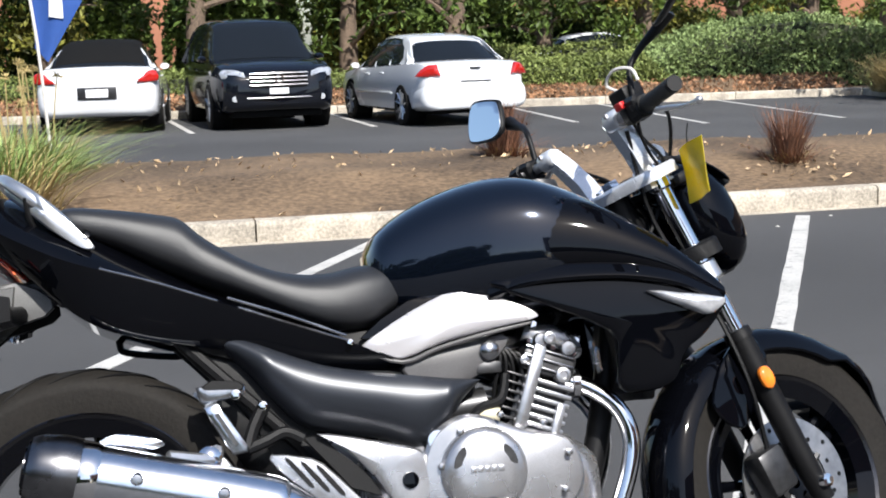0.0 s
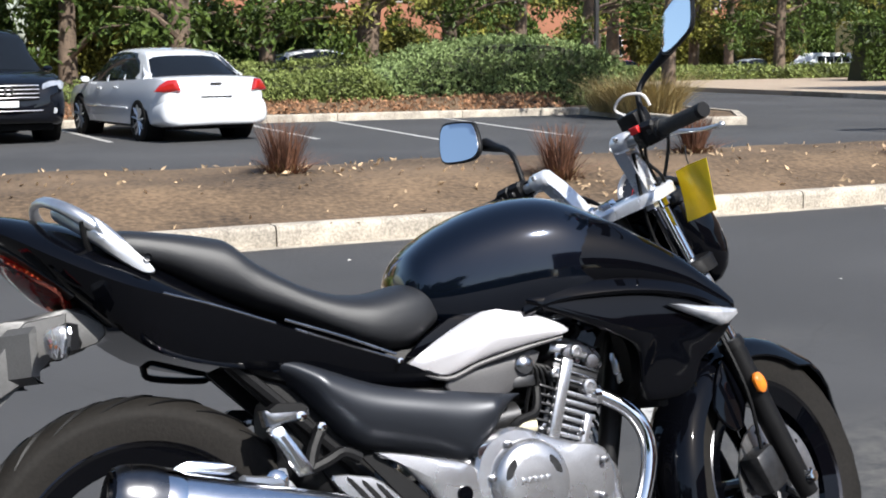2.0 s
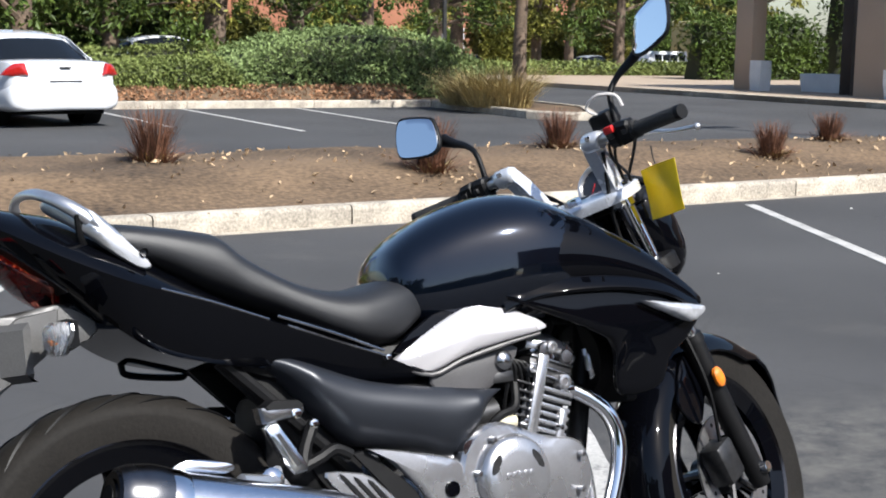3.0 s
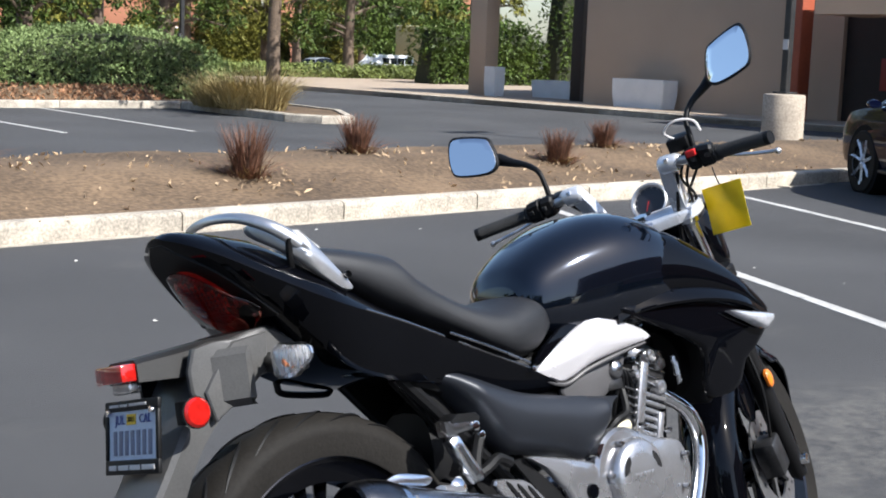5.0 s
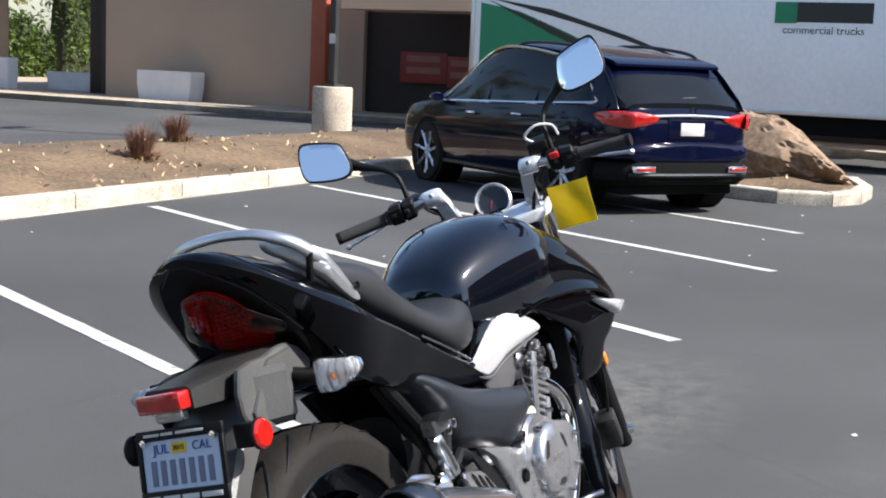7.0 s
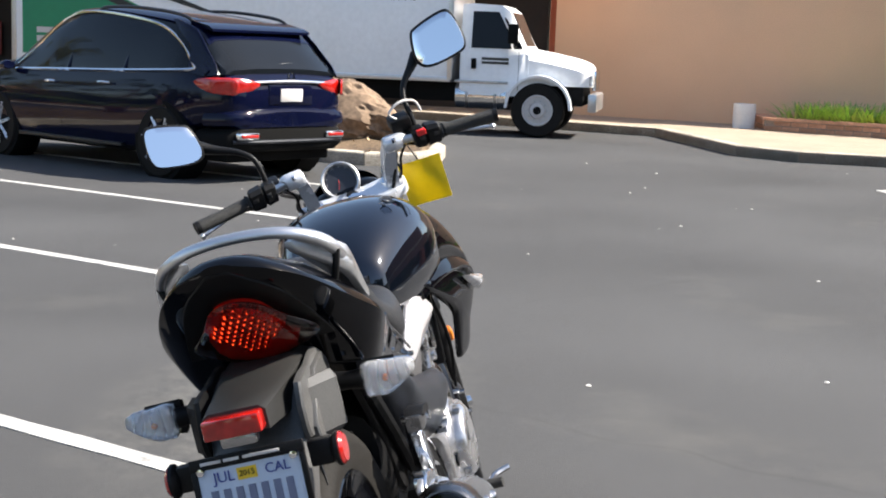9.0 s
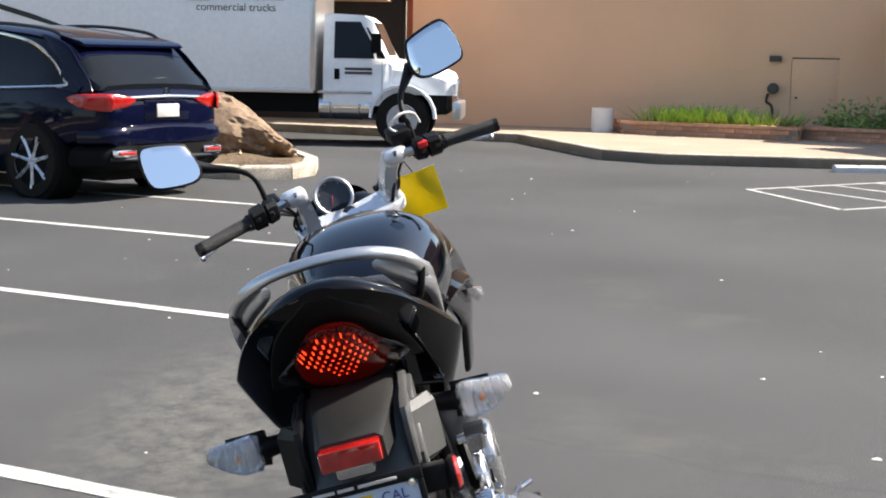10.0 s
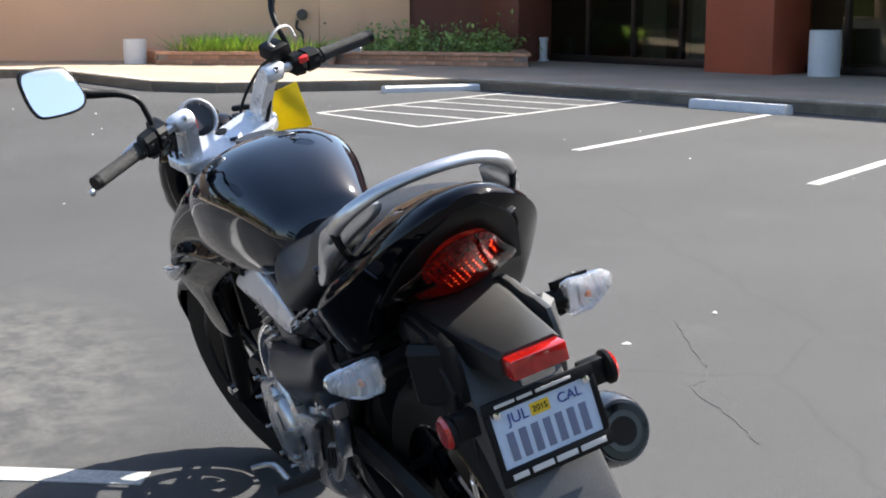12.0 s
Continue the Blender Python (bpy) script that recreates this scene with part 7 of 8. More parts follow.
# ---- wheels ----
def wheel(parent, m, R, width, rim_r, spokes, disc_r, disc_side, name):
    w = new(name)
    w.parent, w.matrix_local = parent, m
    hw = width / 2
    prof = []
    for k in range(19):
        a = math.pi * (k / 18) - math.pi / 2
        sq = math.sin(a)
        prof.append((R - hw * 0.62 * (1 - math.cos(a)) ** 1.15, hw * sq))
    prof = [(rim_r + 0.012, -hw * 0.8)] + [(max(r, rim_r + 0.015), h) for r, h in prof] + [(rim_r + 0.012, hw * 0.8)]
    part("tyre", lathe(prof, "y", 72), RUBBER, w, "black treaded rubber tyre")
    part("rim", lathe([(rim_r - 0.03, -hw * 0.55), (rim_r + 0.012, -hw * 0.82), (rim_r + 0.018, -hw * 0.78), (rim_r - 0.008, -hw * 0.5), (rim_r - 0.018, 0), (rim_r - 0.008, hw * 0.5), (rim_r + 0.018, hw * 0.78), (rim_r + 0.012, hw * 0.82), (rim_r - 0.03, hw * 0.55), (rim_r - 0.03, -hw * 0.55)], "y", 60), GLOSS, w, "gloss black cast rim")
    for q in (-1, 1):
        part("rim_lip", lathe([(rim_r + 0.008, q * hw * 0.80), (rim_r + 0.016, q * (hw * 0.80 + 0.004)), (rim_r + 0.022, q * hw * 0.80), (rim_r + 0.016, q * (hw * 0.80 - 0.004)), (rim_r + 0.008, q * hw * 0.80)], "y", 60), DARKCHROME, w, "thin polished rim edge")
    part("hub", lathe([(0.012, -hw * 0.8), (0.045, -hw * 0.8), (0.05, -0.02), (0.05, 0.02), (0.045, hw * 0.8), (0.012, hw * 0.8)], "y", 24), DARKSTEEL, w)
    for k in range(spokes):
        a = 2 * math.pi * k / spokes + 0.3
        for da in (-0.12, 0.12):
            c0, c1 = (0.045 * math.cos(a + da * 2), 0.045 * math.sin(a + da * 2)), ((rim_r - 0.015) * math.cos(a + da), (rim_r - 0.015) * math.sin(a + da))
            part("spoke", tube([(c0[0], 0, c0[1]), ((c0[0] + c1[0]) / 2, 0, (c0[1] + c1[1]) / 2), (c1[0], 0, c1[1])], [0.017, 0.011, 0.016], 8, 3), GLOSS, w)
    dy = disc_side * (hw * 0.8)
    ring_bm = lathe([(disc_r * 0.62, dy - 0.0025), (disc_r, dy - 0.0025), (disc_r, dy + 0.0025), (disc_r * 0.62, dy + 0.0025), (disc_r * 0.62, dy - 0.0025)], "y", 48)
    disc = part("brake_disc", ring_bm, FINMETAL, w, "drilled steel brake disc")
    for k in range(20):
        a = 2 * math.pi * k / 20
        r = disc_r * (0.74 + 0.14 * (k % 2))
        part("drill_hole", lathe([(0.0, dy + disc_side * 0.003), (0.0055, dy + disc_side * 0.003), (0.0055, dy)], "y", 8, centre=(r * math.cos(a), 0, r * math.sin(a))), MATT, disc)
    for k in range(5):
        a = 2 * math.pi * k / 5
        part("disc_carrier", cyl((0.03 * math.cos(a), dy, 0.03 * math.sin(a)), (disc_r * 0.66 * math.cos(a + 0.25), dy, disc_r * 0.66 * math.sin(a + 0.25)), 0.008, n=6), DARKSTEEL, disc)
    # tread grooves
    for k in range(22):
        a0 = 2 * math.pi * k / 22
        for sd in (-1, 1):
            pts = []
            for j in range(6):
                q = j / 5
                al = sd * (0.12 + 0.95 * q)
                rr = R - hw * 0.62 * (1 - math.cos(al)) ** 1.15 + 0.0004
                an = a0 + (0.14 if sd > 0 else 0.0) + 0.34 * q ** 1.3
                pts.append((rr * math.cos(an), hw * math.sin(al), rr * math.sin(an)))
            part("tread_groove", tube(pts, [0.001, 0.003, 0.0042, 0.0042, 0.003, 0.001], 4, 2), MATT, w)
    return w


wheel(bike, Matrix.Translation((-0.05, 0, 0.350)), 0.350, 0.145, 0.243, 5, 0.125, -1, "rear_wheel")

# swing arm, chain guard, shock, stand
def swing(s):
    part("swing_arm", loft([[(x, s * y - 0.014, z - h), (x, s * y + 0.014, z - h), (x, s * y + 0.014, z + h), (x, s * y - 0.014, z + h)] for x, y, z, h in ((0.40, 0.09, 0.40, 0.028), (0.2, 0.11, 0.385, 0.03), (-0.02, 0.115, 0.36, 0.026), (-0.09, 0.115, 0.352, 0.02))]), MATT, bike)
    part("axle_nut", lathe([(0.0, s * 0.15), (0.018, s * 0.148), (0.02, s * 0.13)], "y", 6, centre=(-0.05, 0, 0.35)), CHROME, bike)


sides(swing)
part("chain_guard", loft([[(x, y, z) for y, z in ((0.085, z0), (0.085, z0 + 0.045), (0.10, z0 + 0.055), (0.118, z0 + 0.045), (0.118, z0 + 0.01))] for x, z0 in ((0.36, 0.46), (0.15, 0.455), (-0.05, 0.445), (-0.15, 0.42))]), MATT, bike)
part("chain", tube([(-0.06, 0.10, 0.435), (0.2, 0.10, 0.445), (0.46, 0.10, 0.425), (0.50, 0.10, 0.38), (0.45, 0.10, 0.34), (0.2, 0.10, 0.29), (-0.06, 0.10, 0.265)], 0.009, 6, 4), DARKSTEEL, bike)
part("sprocket", lathe([(0.05, 0.094), (0.088, 0.094), (0.092, 0.1), (0.088, 0.106), (0.05, 0.106)], "y", 40, centre=(-0.05, 0, 0.35)), STEEL, bike)
part("side_stand", tube([(0.50, 0.12, 0.27), (0.47, 0.20, 0.16), (0.44, 0.275, 0.078)], [0.013, 0.012, 0.010], 8, 4), MATT, bike, "black side stand leg")
part("stand_foot", loft([[(0.40, 0.26, 0.082), (0.40, 0.31, 0.092), (0.40, 0.31, 0.086), (0.40, 0.26, 0.075)], [(0.48, 0.26, 0.082), (0.48, 0.31, 0.092), (0.48, 0.31, 0.086), (0.48, 0.26, 0.075)]]), DARKSTEEL, bike)

# frame and inner dark parts
part("main_frame", tube([(1.09, 0, 0.92), (0.95, 0, 0.76), (0.7, 0, 0.74), (0.45, 0, 0.70), (0.38, 0, 0.55), (0.40, 0, 0.36)], 0.04, 10, 4), MATT, bike)
part("down_tube", tube([(1.10, 0, 0.86), (1.06, 0, 0.66), (1.0, 0, 0.42), (0.94, 0, 0.28)], 0.026, 10, 4), MATT, bike)
def subframe(s):
    part("subframe_rail", tube([(0.42, s * 0.09, 0.66), (0.2, s * 0.09, 0.72), (-0.05, s * 0.085, 0.83)], 0.016, 8, 4), MATT, bike)
    part("seat_strut", tube([(0.40, s * 0.10, 0.48), (0.28, s * 0.10, 0.60), (0.14, s * 0.095, 0.74)], 0.014, 8, 4), MATT, bike)
    part("rear_inner_panel", slab([(0.10, 0.77), (0.22, 0.71), (0.30, 0.66), (0.42, 0.55), (0.40, 0.45), (0.34, 0.46), (0.25, 0.60)], lambda a, b, h: (a, s * (0.07 + h), b), 0.014, 0.004, 2, 0.004), MATT, bike)


sides(subframe)
part("inner_mudguard", body([(0.22, 0.075, 0.66, 0.50, 0.58), (0.30, 0.08, 0.70, 0.42, 0.56), (0.38, 0.07, 0.70, 0.38, 0.54)], 3, 4, 16), MATT, bike)
part("air_box", box(0.44, 0.74, -0.10, 0.10, 0.56, 0.74, 0.03), MATT, bike)
part("shock_spring", tube([(0.33 + 0.045 * math.cos(k * 0.9), 0.045 * math.sin(k * 0.9), 0.45 + k * 0.0058) for k in range(42)], 0.007, 6, 2), DARKSTEEL, bike)

# ---- engine ----
engine = new("engine")
engine.parent = bike
cr = body([(0.50, 0.10, 0.47, 0.30, 0.39), (0.56, 0.135, 0.52, 0.24, 0.38), (0.68, 0.15, 0.545, 0.22, 0.38), (0.82, 0.15, 0.53, 0.22, 0.37), (0.93, 0.135, 0.49, 0.24, 0.37), (0.985, 0.09, 0.45, 0.29, 0.36)], 3.2, 5, 28)
part("crankcase", cr, CASTING, engine, "cast silver alloy crankcase")


def side_case(s, cx, cz, r, wide):
    part("crank_cover", slab([(cx - 0.125, cz - 0.02), (cx - 0.10, cz + 0.075), (cx - 0.02, cz + 0.115), (cx + 0.09, cz + 0.075), (cx + 0.19, cz + 0.045), (cx + 0.205, cz - 0.05), (cx + 0.12, cz - 0.12), (cx, cz - 0.135), (cx - 0.09, cz - 0.10)], lambda a, b, h: (a, s * (0.135 + h), b), 0.03, 0.006, 3, 0.008), CASTING, engine)
    part("clutch_cover", lathe([(0.0, s * wide), (r * 0.55, s * (wide - 0.001)), (r * 0.86, s * (wide - 0.005)), (r * 0.95, s * (wide - 0.012)), (r, s * (wide - 0.022)), (r, s * 0.15)], "y", 48, centre=(cx, 0, cz)), CASTING, engine, "round brushed alloy clutch cover")
    for k in range(3):
        a = math.pi / 2 + k * 2 * math.pi / 3
        part("cover_notch", slab([(-0.024, 0.002), (0.0, 0.010), (0.024, 0.002), (0.0, -0.012)], lambda u, v, h: (cx + math.cos(a + math.pi / 3) * r * 0.66 + u * math.cos(a - math.pi / 6) - v * math.sin(a - math.pi / 6), s * (wide - 0.006 + h), cz + math.sin(a + math.pi / 3) * r * 0.66 + u * math.sin(a - math.pi / 6) + v * math.cos(a - math.pi / 6)), 0.0045, 0, 1, 0.001, smooth=3), DARKSTEEL, engine)
    for k in range(9):
        a = k * 2 * math.pi / 9 + 0.2
        part("cover_bolt", lathe([(0.0, s * 0.186), (0.006, s * 0.185), (0.007, s * 0.17)], "y", 8, centre=(cx + 0.045 + 0.135 * math.cos(a) * (1 if math.cos(a) > 0 else 0.98), 0, cz + 0.108 * math.sin(a))), STEEL, engine)


side_case(-1, 0.722, 0.432, 0.088, 0.198)
side_case(1, 0.722, 0.425, 0.095, 0.19)
for k in range(5):
    w = 0.0055
    part("cover_lettering_bar", box(0.69 + k * 0.014, 0.701 + k * 0.014, -0.1990, -0.197, 0.43, 0.442, 0.0006), CASTING, engine)
# leaning twin cylinders: fins stacked along the bore
bore0, bore1 = Vector((0.845, 0, 0.50)), Vector((0.915, 0, 0.69))
axis = (bore1 - bore0).normalized()
cyl_m = Matrix.Translation(bore0) @ pose(0, 0, 0, 0, math.degrees(math.atan2(axis.x, axis.z)), 0)
blk = part("cylinder_block", box(-0.055, 0.055, -0.10, 0.10, 0.0, 0.11, 0.01), DARKSTEEL, engine)
blk.matrix_local = cyl_m
for k in range(6):
    f = part("cooling_fin", box(-0.046, 0.062, -0.115, 0.115, 0.009 + k * 0.018, 0.0185 + k * 0.018, 0.003), CASTING, engine)
    f.matrix_local = cyl_m
    part("cooling_fin", box(-0.084, -0.047, -0.111, 0.111, 0.011 + k * 0.018, 0.0165 + k * 0.018, 0.002), DARKSTEEL, engine, "dark cooling fin").matrix_local = cyl_m
for x, w, z0, z1 in ((-0.030, 0.014, -0.02, 0.176), (0.044, 0.010, -0.02, 0.070)):
    f = part("cylinder_rib", box(x - w, x + w, -0.121, -0.10, z0, z1, 0.006), CASTING, engine, "cast silver vertical rib")
    f.matrix_local = cyl_m
for x, z, r in ((0.030, 0.128, 0.017), (-0.058, 0.135, 0.010), (-0.018, 0.194, 0.014)):
    part("casting_boss", lathe([(0.0, -0.124), (r * 0.5, -0.124), (r * 0.55, -0.127), (r * 0.9, -0.126), (r, -0.122), (r * 1.05, -0.10)], "y", 16), CASTING, engine).matrix_local = cyl_m @ Matrix.Translation((x, 0, z))
f = part("cylinder_head", box(-0.06, 0.055, -0.108, 0.108, 0.118, 0.172, 0.008), DARKSTEEL, engine)
f.matrix_local = cyl_m
f = part("head_cover", body([(-0.07, 0.10, 0.215, 0.172, 0.19), (-0.03, 0.112, 0.232, 0.172, 0.2), (0.03, 0.112, 0.228, 0.172, 0.2), (0.062, 0.10, 0.205, 0.172, 0.19)], 3, 4, 20), CASTING, engine)
f.matrix_local = cyl_m
for z in (0.128, 0.146, 0.164):
    part("cooling_fin", box(-0.06, 0.05, -0.114, 0.114, z, z + 0.005, 0.0015), STEEL, engine).matrix_local = cyl_m
for x in (-0.052, 0.0, 0.045):
    part("head_bolt", lathe([(0.0, 0.018), (0.009, 0.017), (0.0105, 0.0), (0.0105, -0.03)], "z", 6), CHROME, engine).matrix_local = cyl_m @ Matrix.Translation((x, -0.092, 0.205))
for x in (-0.032, 0.028):
    part("cam_plug", lathe([(0.0, -0.120), (0.014, -0.119), (0.017, -0.114), (0.017, -0.10)], "y", 18), STEEL, engine).matrix_local = cyl_m @ Matrix.Translation((x, 0, 0.185))


def ports(s):
    part("spark_cap", tube([(0.90, s * 0.06, 0.70), (0.93, s * 0.075, 0.735), (0.90, s * 0.08, 0.77)], 0.009, 8, 4), MATT, engine)
    part("throttle_body", cyl((0.76, s * 0.055, 0.655), (0.70, s * 0.055, 0.66), 0.03, n=18), STEEL, engine)
    part("intake_rubber", cyl((0.82, s * 0.055, 0.63), (0.76, s * 0.055, 0.655), 0.034, n=18), MATT, engine)
    part("header_flange", lathe([(0.02, -0.006), (0.034, -0.006), (0.034, 0.008), (0.02, 0.008)], "x", 16, centre=(0.955, s * 0.06, 0.592)), CHROME, engine)
    part("header_pipe", tube([(0.93, s * 0.06, 0.60), (0.98, s * 0.075, 0.582), (1.035, s * 0.095, 0.535), (1.058, s * 0.10, 0.46), (1.03, s * 0.10, 0.36), (0.97, s * 0.09, 0.25), (0.87, s * 0.07, 0.195), (0.70, s * 0.06 - 0.03, 0.185), (0.52, -0.10, 0.20), (0.40, -0.17, 0.27)], 0.019, 14, 6), CHROME, bike, "chrome exhaust header pipe")


sides(ports)
part("fuel_valve", lathe([(0.0, -0.135), (0.012, -0.134), (0.020, -0.128), (0.022, -0.10)], "y", 14, centre=(0.765, 0, 0.672)), STEEL, engine)
part("cable_bracket", box(0.735, 0.79, -0.118, -0.10, 0.625, 0.650, 0.004), DARKSTEEL, engine)
for k in range(5):
    part("hose", tube([(0.76 + 0.012 * k, -0.095, 0.70 - 0.01 * k), (0.79 + 0.01 * k, -0.108, 0.66), (0.775 + 0.02 * k, -0.10, 0.60), (0.77 + 0.008 * k, -0.08, 0.54)], 0.0045, 6, 4), MATT, engine)
part("starter_motor", cyl((0.66, -0.06, 0.555), (0.76, -0.06, 0.565), 0.035, n=18), DARKSTEEL, engine)
part("breather_hose", tube([(0.70, -0.11, 0.52), (0.735, -0.125, 0.555), (0.78, -0.12, 0.57), (0.80, -0.10, 0.62)], 0.010, 8, 4), MATT, engine)
part("sensor_brass", cyl((0.735, -0.115, 0.545), (0.775, -0.125, 0.54), 0.014, n=14), CREAMPLUG, engine)
part("oil_cap", lathe([(0.0, -0.165), (0.02, -0.163), (0.022, -0.14)], "y", 14, centre=(0.635, 0, 0.50)), CHROME, engine)
part("oil_line", tube([(0.80, -0.175, 0.30), (0.7, -0.18, 0.285), (0.58, -0.18, 0.29), (0.50, -0.17, 0.32)], 0.008, 8, 4), STEEL, engine)
# radiator with thin core fins
rad = part("radiator", box(1.085, 1.115, -0.12, 0.12, 0.545, 0.76, 0.008), MATT, bike)
for k in range(18):
    part("core_fin", box(1.113, 1.121, -0.105, 0.105, 0.56 + k * 0.0108, 0.5635 + k * 0.0108), DARKSTEEL, rad)
part("fan_shroud", lathe([(0.04, 0.0), (0.085, 0.0), (0.09, 0.03), (0.085, 0.03)], "x", 24, centre=(1.05, 0, 0.65)), MATT, rad)
part("coil_horn", tube([(0.985 + 0.008 * k / 6, -0.115, 0.66 + 0.02 * math.sin(k * 1.1) - k * 0.003) for k in range(12)], 0.006, 6, 2), STEEL, bike)

# foot controls, heel plates, muffler
def foot_area(s):
    lay = lambda y0: (lambda a, b, h: (a, s * (y0 + h), b))
    guard = [(0.395, 0.533), (0.46, 0.522), (0.527, 0.506), (0.60, 0.484), (0.612, 0.45), (0.612, 0.38), (0.585, 0.355), (0.545, 0.375), (0.50, 0.444), (0.44, 0.508)]
    hp = part("heel_guard", slab(guard, lay(0.150), 0.016, 0.003, 2, 0.006, smooth=2), CASTING, bike, "cast silver heel guard plate")
    part("pivot_plug", lathe([(0.0, s * 0.176), (0.016, s * 0.175), (0.018, s * 0.16)], "y", 18, centre=(0.573, 0, 0.427)), GLOSS, hp, "dark blue pivot plug")
    rear = [(0.304, 0.500), (0.36, 0.492), (0.405, 0.475), (0.47, 0.405), (0.50, 0.37), (0.43, 0.375), (0.37, 0.42), (0.312, 0.474)]
    hp2 = part("slotted_plate", slab(rear, lay(0.146), 0.012, 0.002, 2, 0.004, smooth=2), CASTING, bike, "slotted silver footrest plate")
    for k in range(3):
        x, z = 0.352 + k * 0.030, 0.462 - k * 0.010
        part("slot", slab([(-0.020, 0.024), (-0.012, 0.026), (0.030, -0.026), (0.022, -0.030)], lambda u, v, h: (x + u, s * (0.1595 + h), z + v), 0.003, 0, 1, 0.001, smooth=2), MATT, hp2)
    # black sheet standing in for the shadow between the two plates
    part("plate_shadow_gap", slab([(0.37, 0.528), (0.40, 0.530), (0.50, 0.44), (0.52, 0.40), (0.46, 0.42)], lay(0.140), 0.008, 0, 1, 0.002, smooth=1), MATT, bike)
    part("foot_peg", cyl((0.55, s * 0.165, 0.36), (0.54, s * 0.265, 0.365), 0.014, 0.012, 12), GRIP, bike)
    peg = part("passenger_peg", slab([(0.168, 0.640), (0.174, 0.609), (0.236, 0.613), (0.262, 0.622), (0.262, 0.640), (0.234, 0.645)], lay(0.150), 0.034, 0.002, 2, 0.005, smooth=1), STEEL, bike, "folded grey passenger foot peg")
    part("peg_rubber", slab([(0.178, 0.640), (0.184, 0.634), (0.256, 0.630), (0.260, 0.637), (0.250, 0.647), (0.196, 0.652)], lay(0.148), 0.040, 0, 1, 0.003, smooth=1), MATT, peg)
    part("passenger_bracket", slab([(0.181, 0.600), (0.190, 0.610), (0.206, 0.611), (0.216, 0.596), (0.262, 0.520), (0.260, 0.510), (0.232, 0.506), (0.222, 0.520), (0.188, 0.582)], lay(0.152), 0.022, 0.003, 2, 0.005, smooth=1), MUFFLER, bike, "polished slanting passenger peg bracket")
    part("bracket_groove", slab([(0.200, 0.586), (0.208, 0.589), (0.244, 0.526), (0.236, 0.522)], lay(0.1745), 0.003, 0, 1, 0.001, smooth=1), DARKSTEEL, bike)
    for x, z, r in ((0.243, 0.621, 0.010), (0.296, 0.596, 0.009), (0.336, 0.541, 0.009)):
        part("frame_bolt", lathe([(0.0, s * (0.192 if x < 0.28 else 0.150)), (r, s * (0.190 if x < 0.28 else 0.148)), (r + 0.002, s * 0.13)], "y", 10, centre=(x, 0, z)), CHROME, bike)
    part("bracket_arm", tube([(0.30, s * 0.135, 0.60), (0.275, s * 0.14, 0.555), (0.262, s * 0.145, 0.515)], 0.013, 8, 4), MATT, bike)
    part("bracket_arm", tube([(0.262, s * 0.145, 0.515), (0.30, s * 0.145, 0.528), (0.336, s * 0.14, 0.541), (0.37, s * 0.14, 0.525)], 0.012, 8, 4), MATT, bike)
    if s < 0:
        part("muffler_clamp", lathe([(0.0, -0.182), (0.014, -0.181), (0.024, -0.172), (0.026, -0.14)], "y", 18, centre=(0.186, 0, 0.503)), CHROME, bike)
        part("clamp_strap", slab([(0.128, 0.498), (0.145, 0.512), (0.20, 0.515), (0.232, 0.480), (0.216, 0.470), (0.150, 0.486)], lay(0.148), 0.012, 0.002, 2, 0.003, smooth=2), ALLOY, bike)


sides(foot_area)
part("brake_pedal", tube([(0.60, -0.185, 0.34), (0.68, -0.20, 0.30), (0.78, -0.215, 0.31), (0.82, -0.25, 0.315)], 0.008, 8, 4), STEEL, bike)
part("shift_lever", tube([(0.60, 0.185, 0.34), (0.68, 0.20, 0.30), (0.80, 0.21, 0.31), (0.82, 0.26, 0.315)], 0.008, 8, 4), STEEL, bike)


def muffler_shape():
    p0, p1 = Vector((0.37, -0.215, 0.385)), Vector((-0.145, -0.238, 0.518))
    d = (p1 - p0).normalized()
    at = lambda t: p0 + d * t
    L = (p1 - p0).length
    can = part("muffler", tube([at(0.0), at(0.05), at(0.10), at(L - 0.12)], [0.03, 0.05, 0.060, 0.062], 32, 6), MUFFLER, bike, "polished silver muffler")
    part("strap", tube([at(L - 0.128), at(L - 0.118), at(L - 0.095), at(L - 0.085)], [0.063, 0.066, 0.066, 0.063], 32, 1), CHROME, can)
    part("end_cap", tube([at(L - 0.092), at(L - 0.06), at(L - 0.02), at(L - 0.002)], [0.068, 0.070, 0.064, 0.056], 32, 4), CAPMETAL, can, "dark grey tapered muffler end cap")
    part("end_ring", tube([at(L - 0.004), at(L + 0.003)], [0.054, 0.050], 28, 1), GLOSS, can)
    part("outlet", tube([at(L - 0.02), at(L + 0.006)], [0.037, 0.037], 24, 1), DARKCHROME, can)
    part("outlet_rim", tube([at(L + 0.003), at(L + 0.0075)], [0.026, 0.026], 24, 1), MATT, can)
    for t in (0.17, 0.33):
        part("shield_bolt", lathe([(0.0, -0.006), (0.009, -0.005), (0.012, 0.0), (0.013, 0.004)], "y", 14, centre=at(t) + Vector((0, -0.061, 0.012))), STEEL, can)
    part("hanger", tube([at(0.27) + Vector((0, 0.02, 0.06)), (0.19, -0.17, 0.50), (0.2, -0.15, 0.52)], 0.014, 8, 3), ALLOY, can)
    part("heat_shield", slab([(-0.02, 0.55), (0.02, 0.565), (0.10, 0.545), (0.085, 0.53), (0.02, 0.54)], lambda a, b, h: (a, -0.19 - h, b), 0.006, 0.003, 2, 0.002), MUFFLER, can)
    part("link_pipe", tube([(0.42, -0.165, 0.26), (0.39, -0.20, 0.33), at(0.01)], 0.026, 14, 4), CHROME, can)


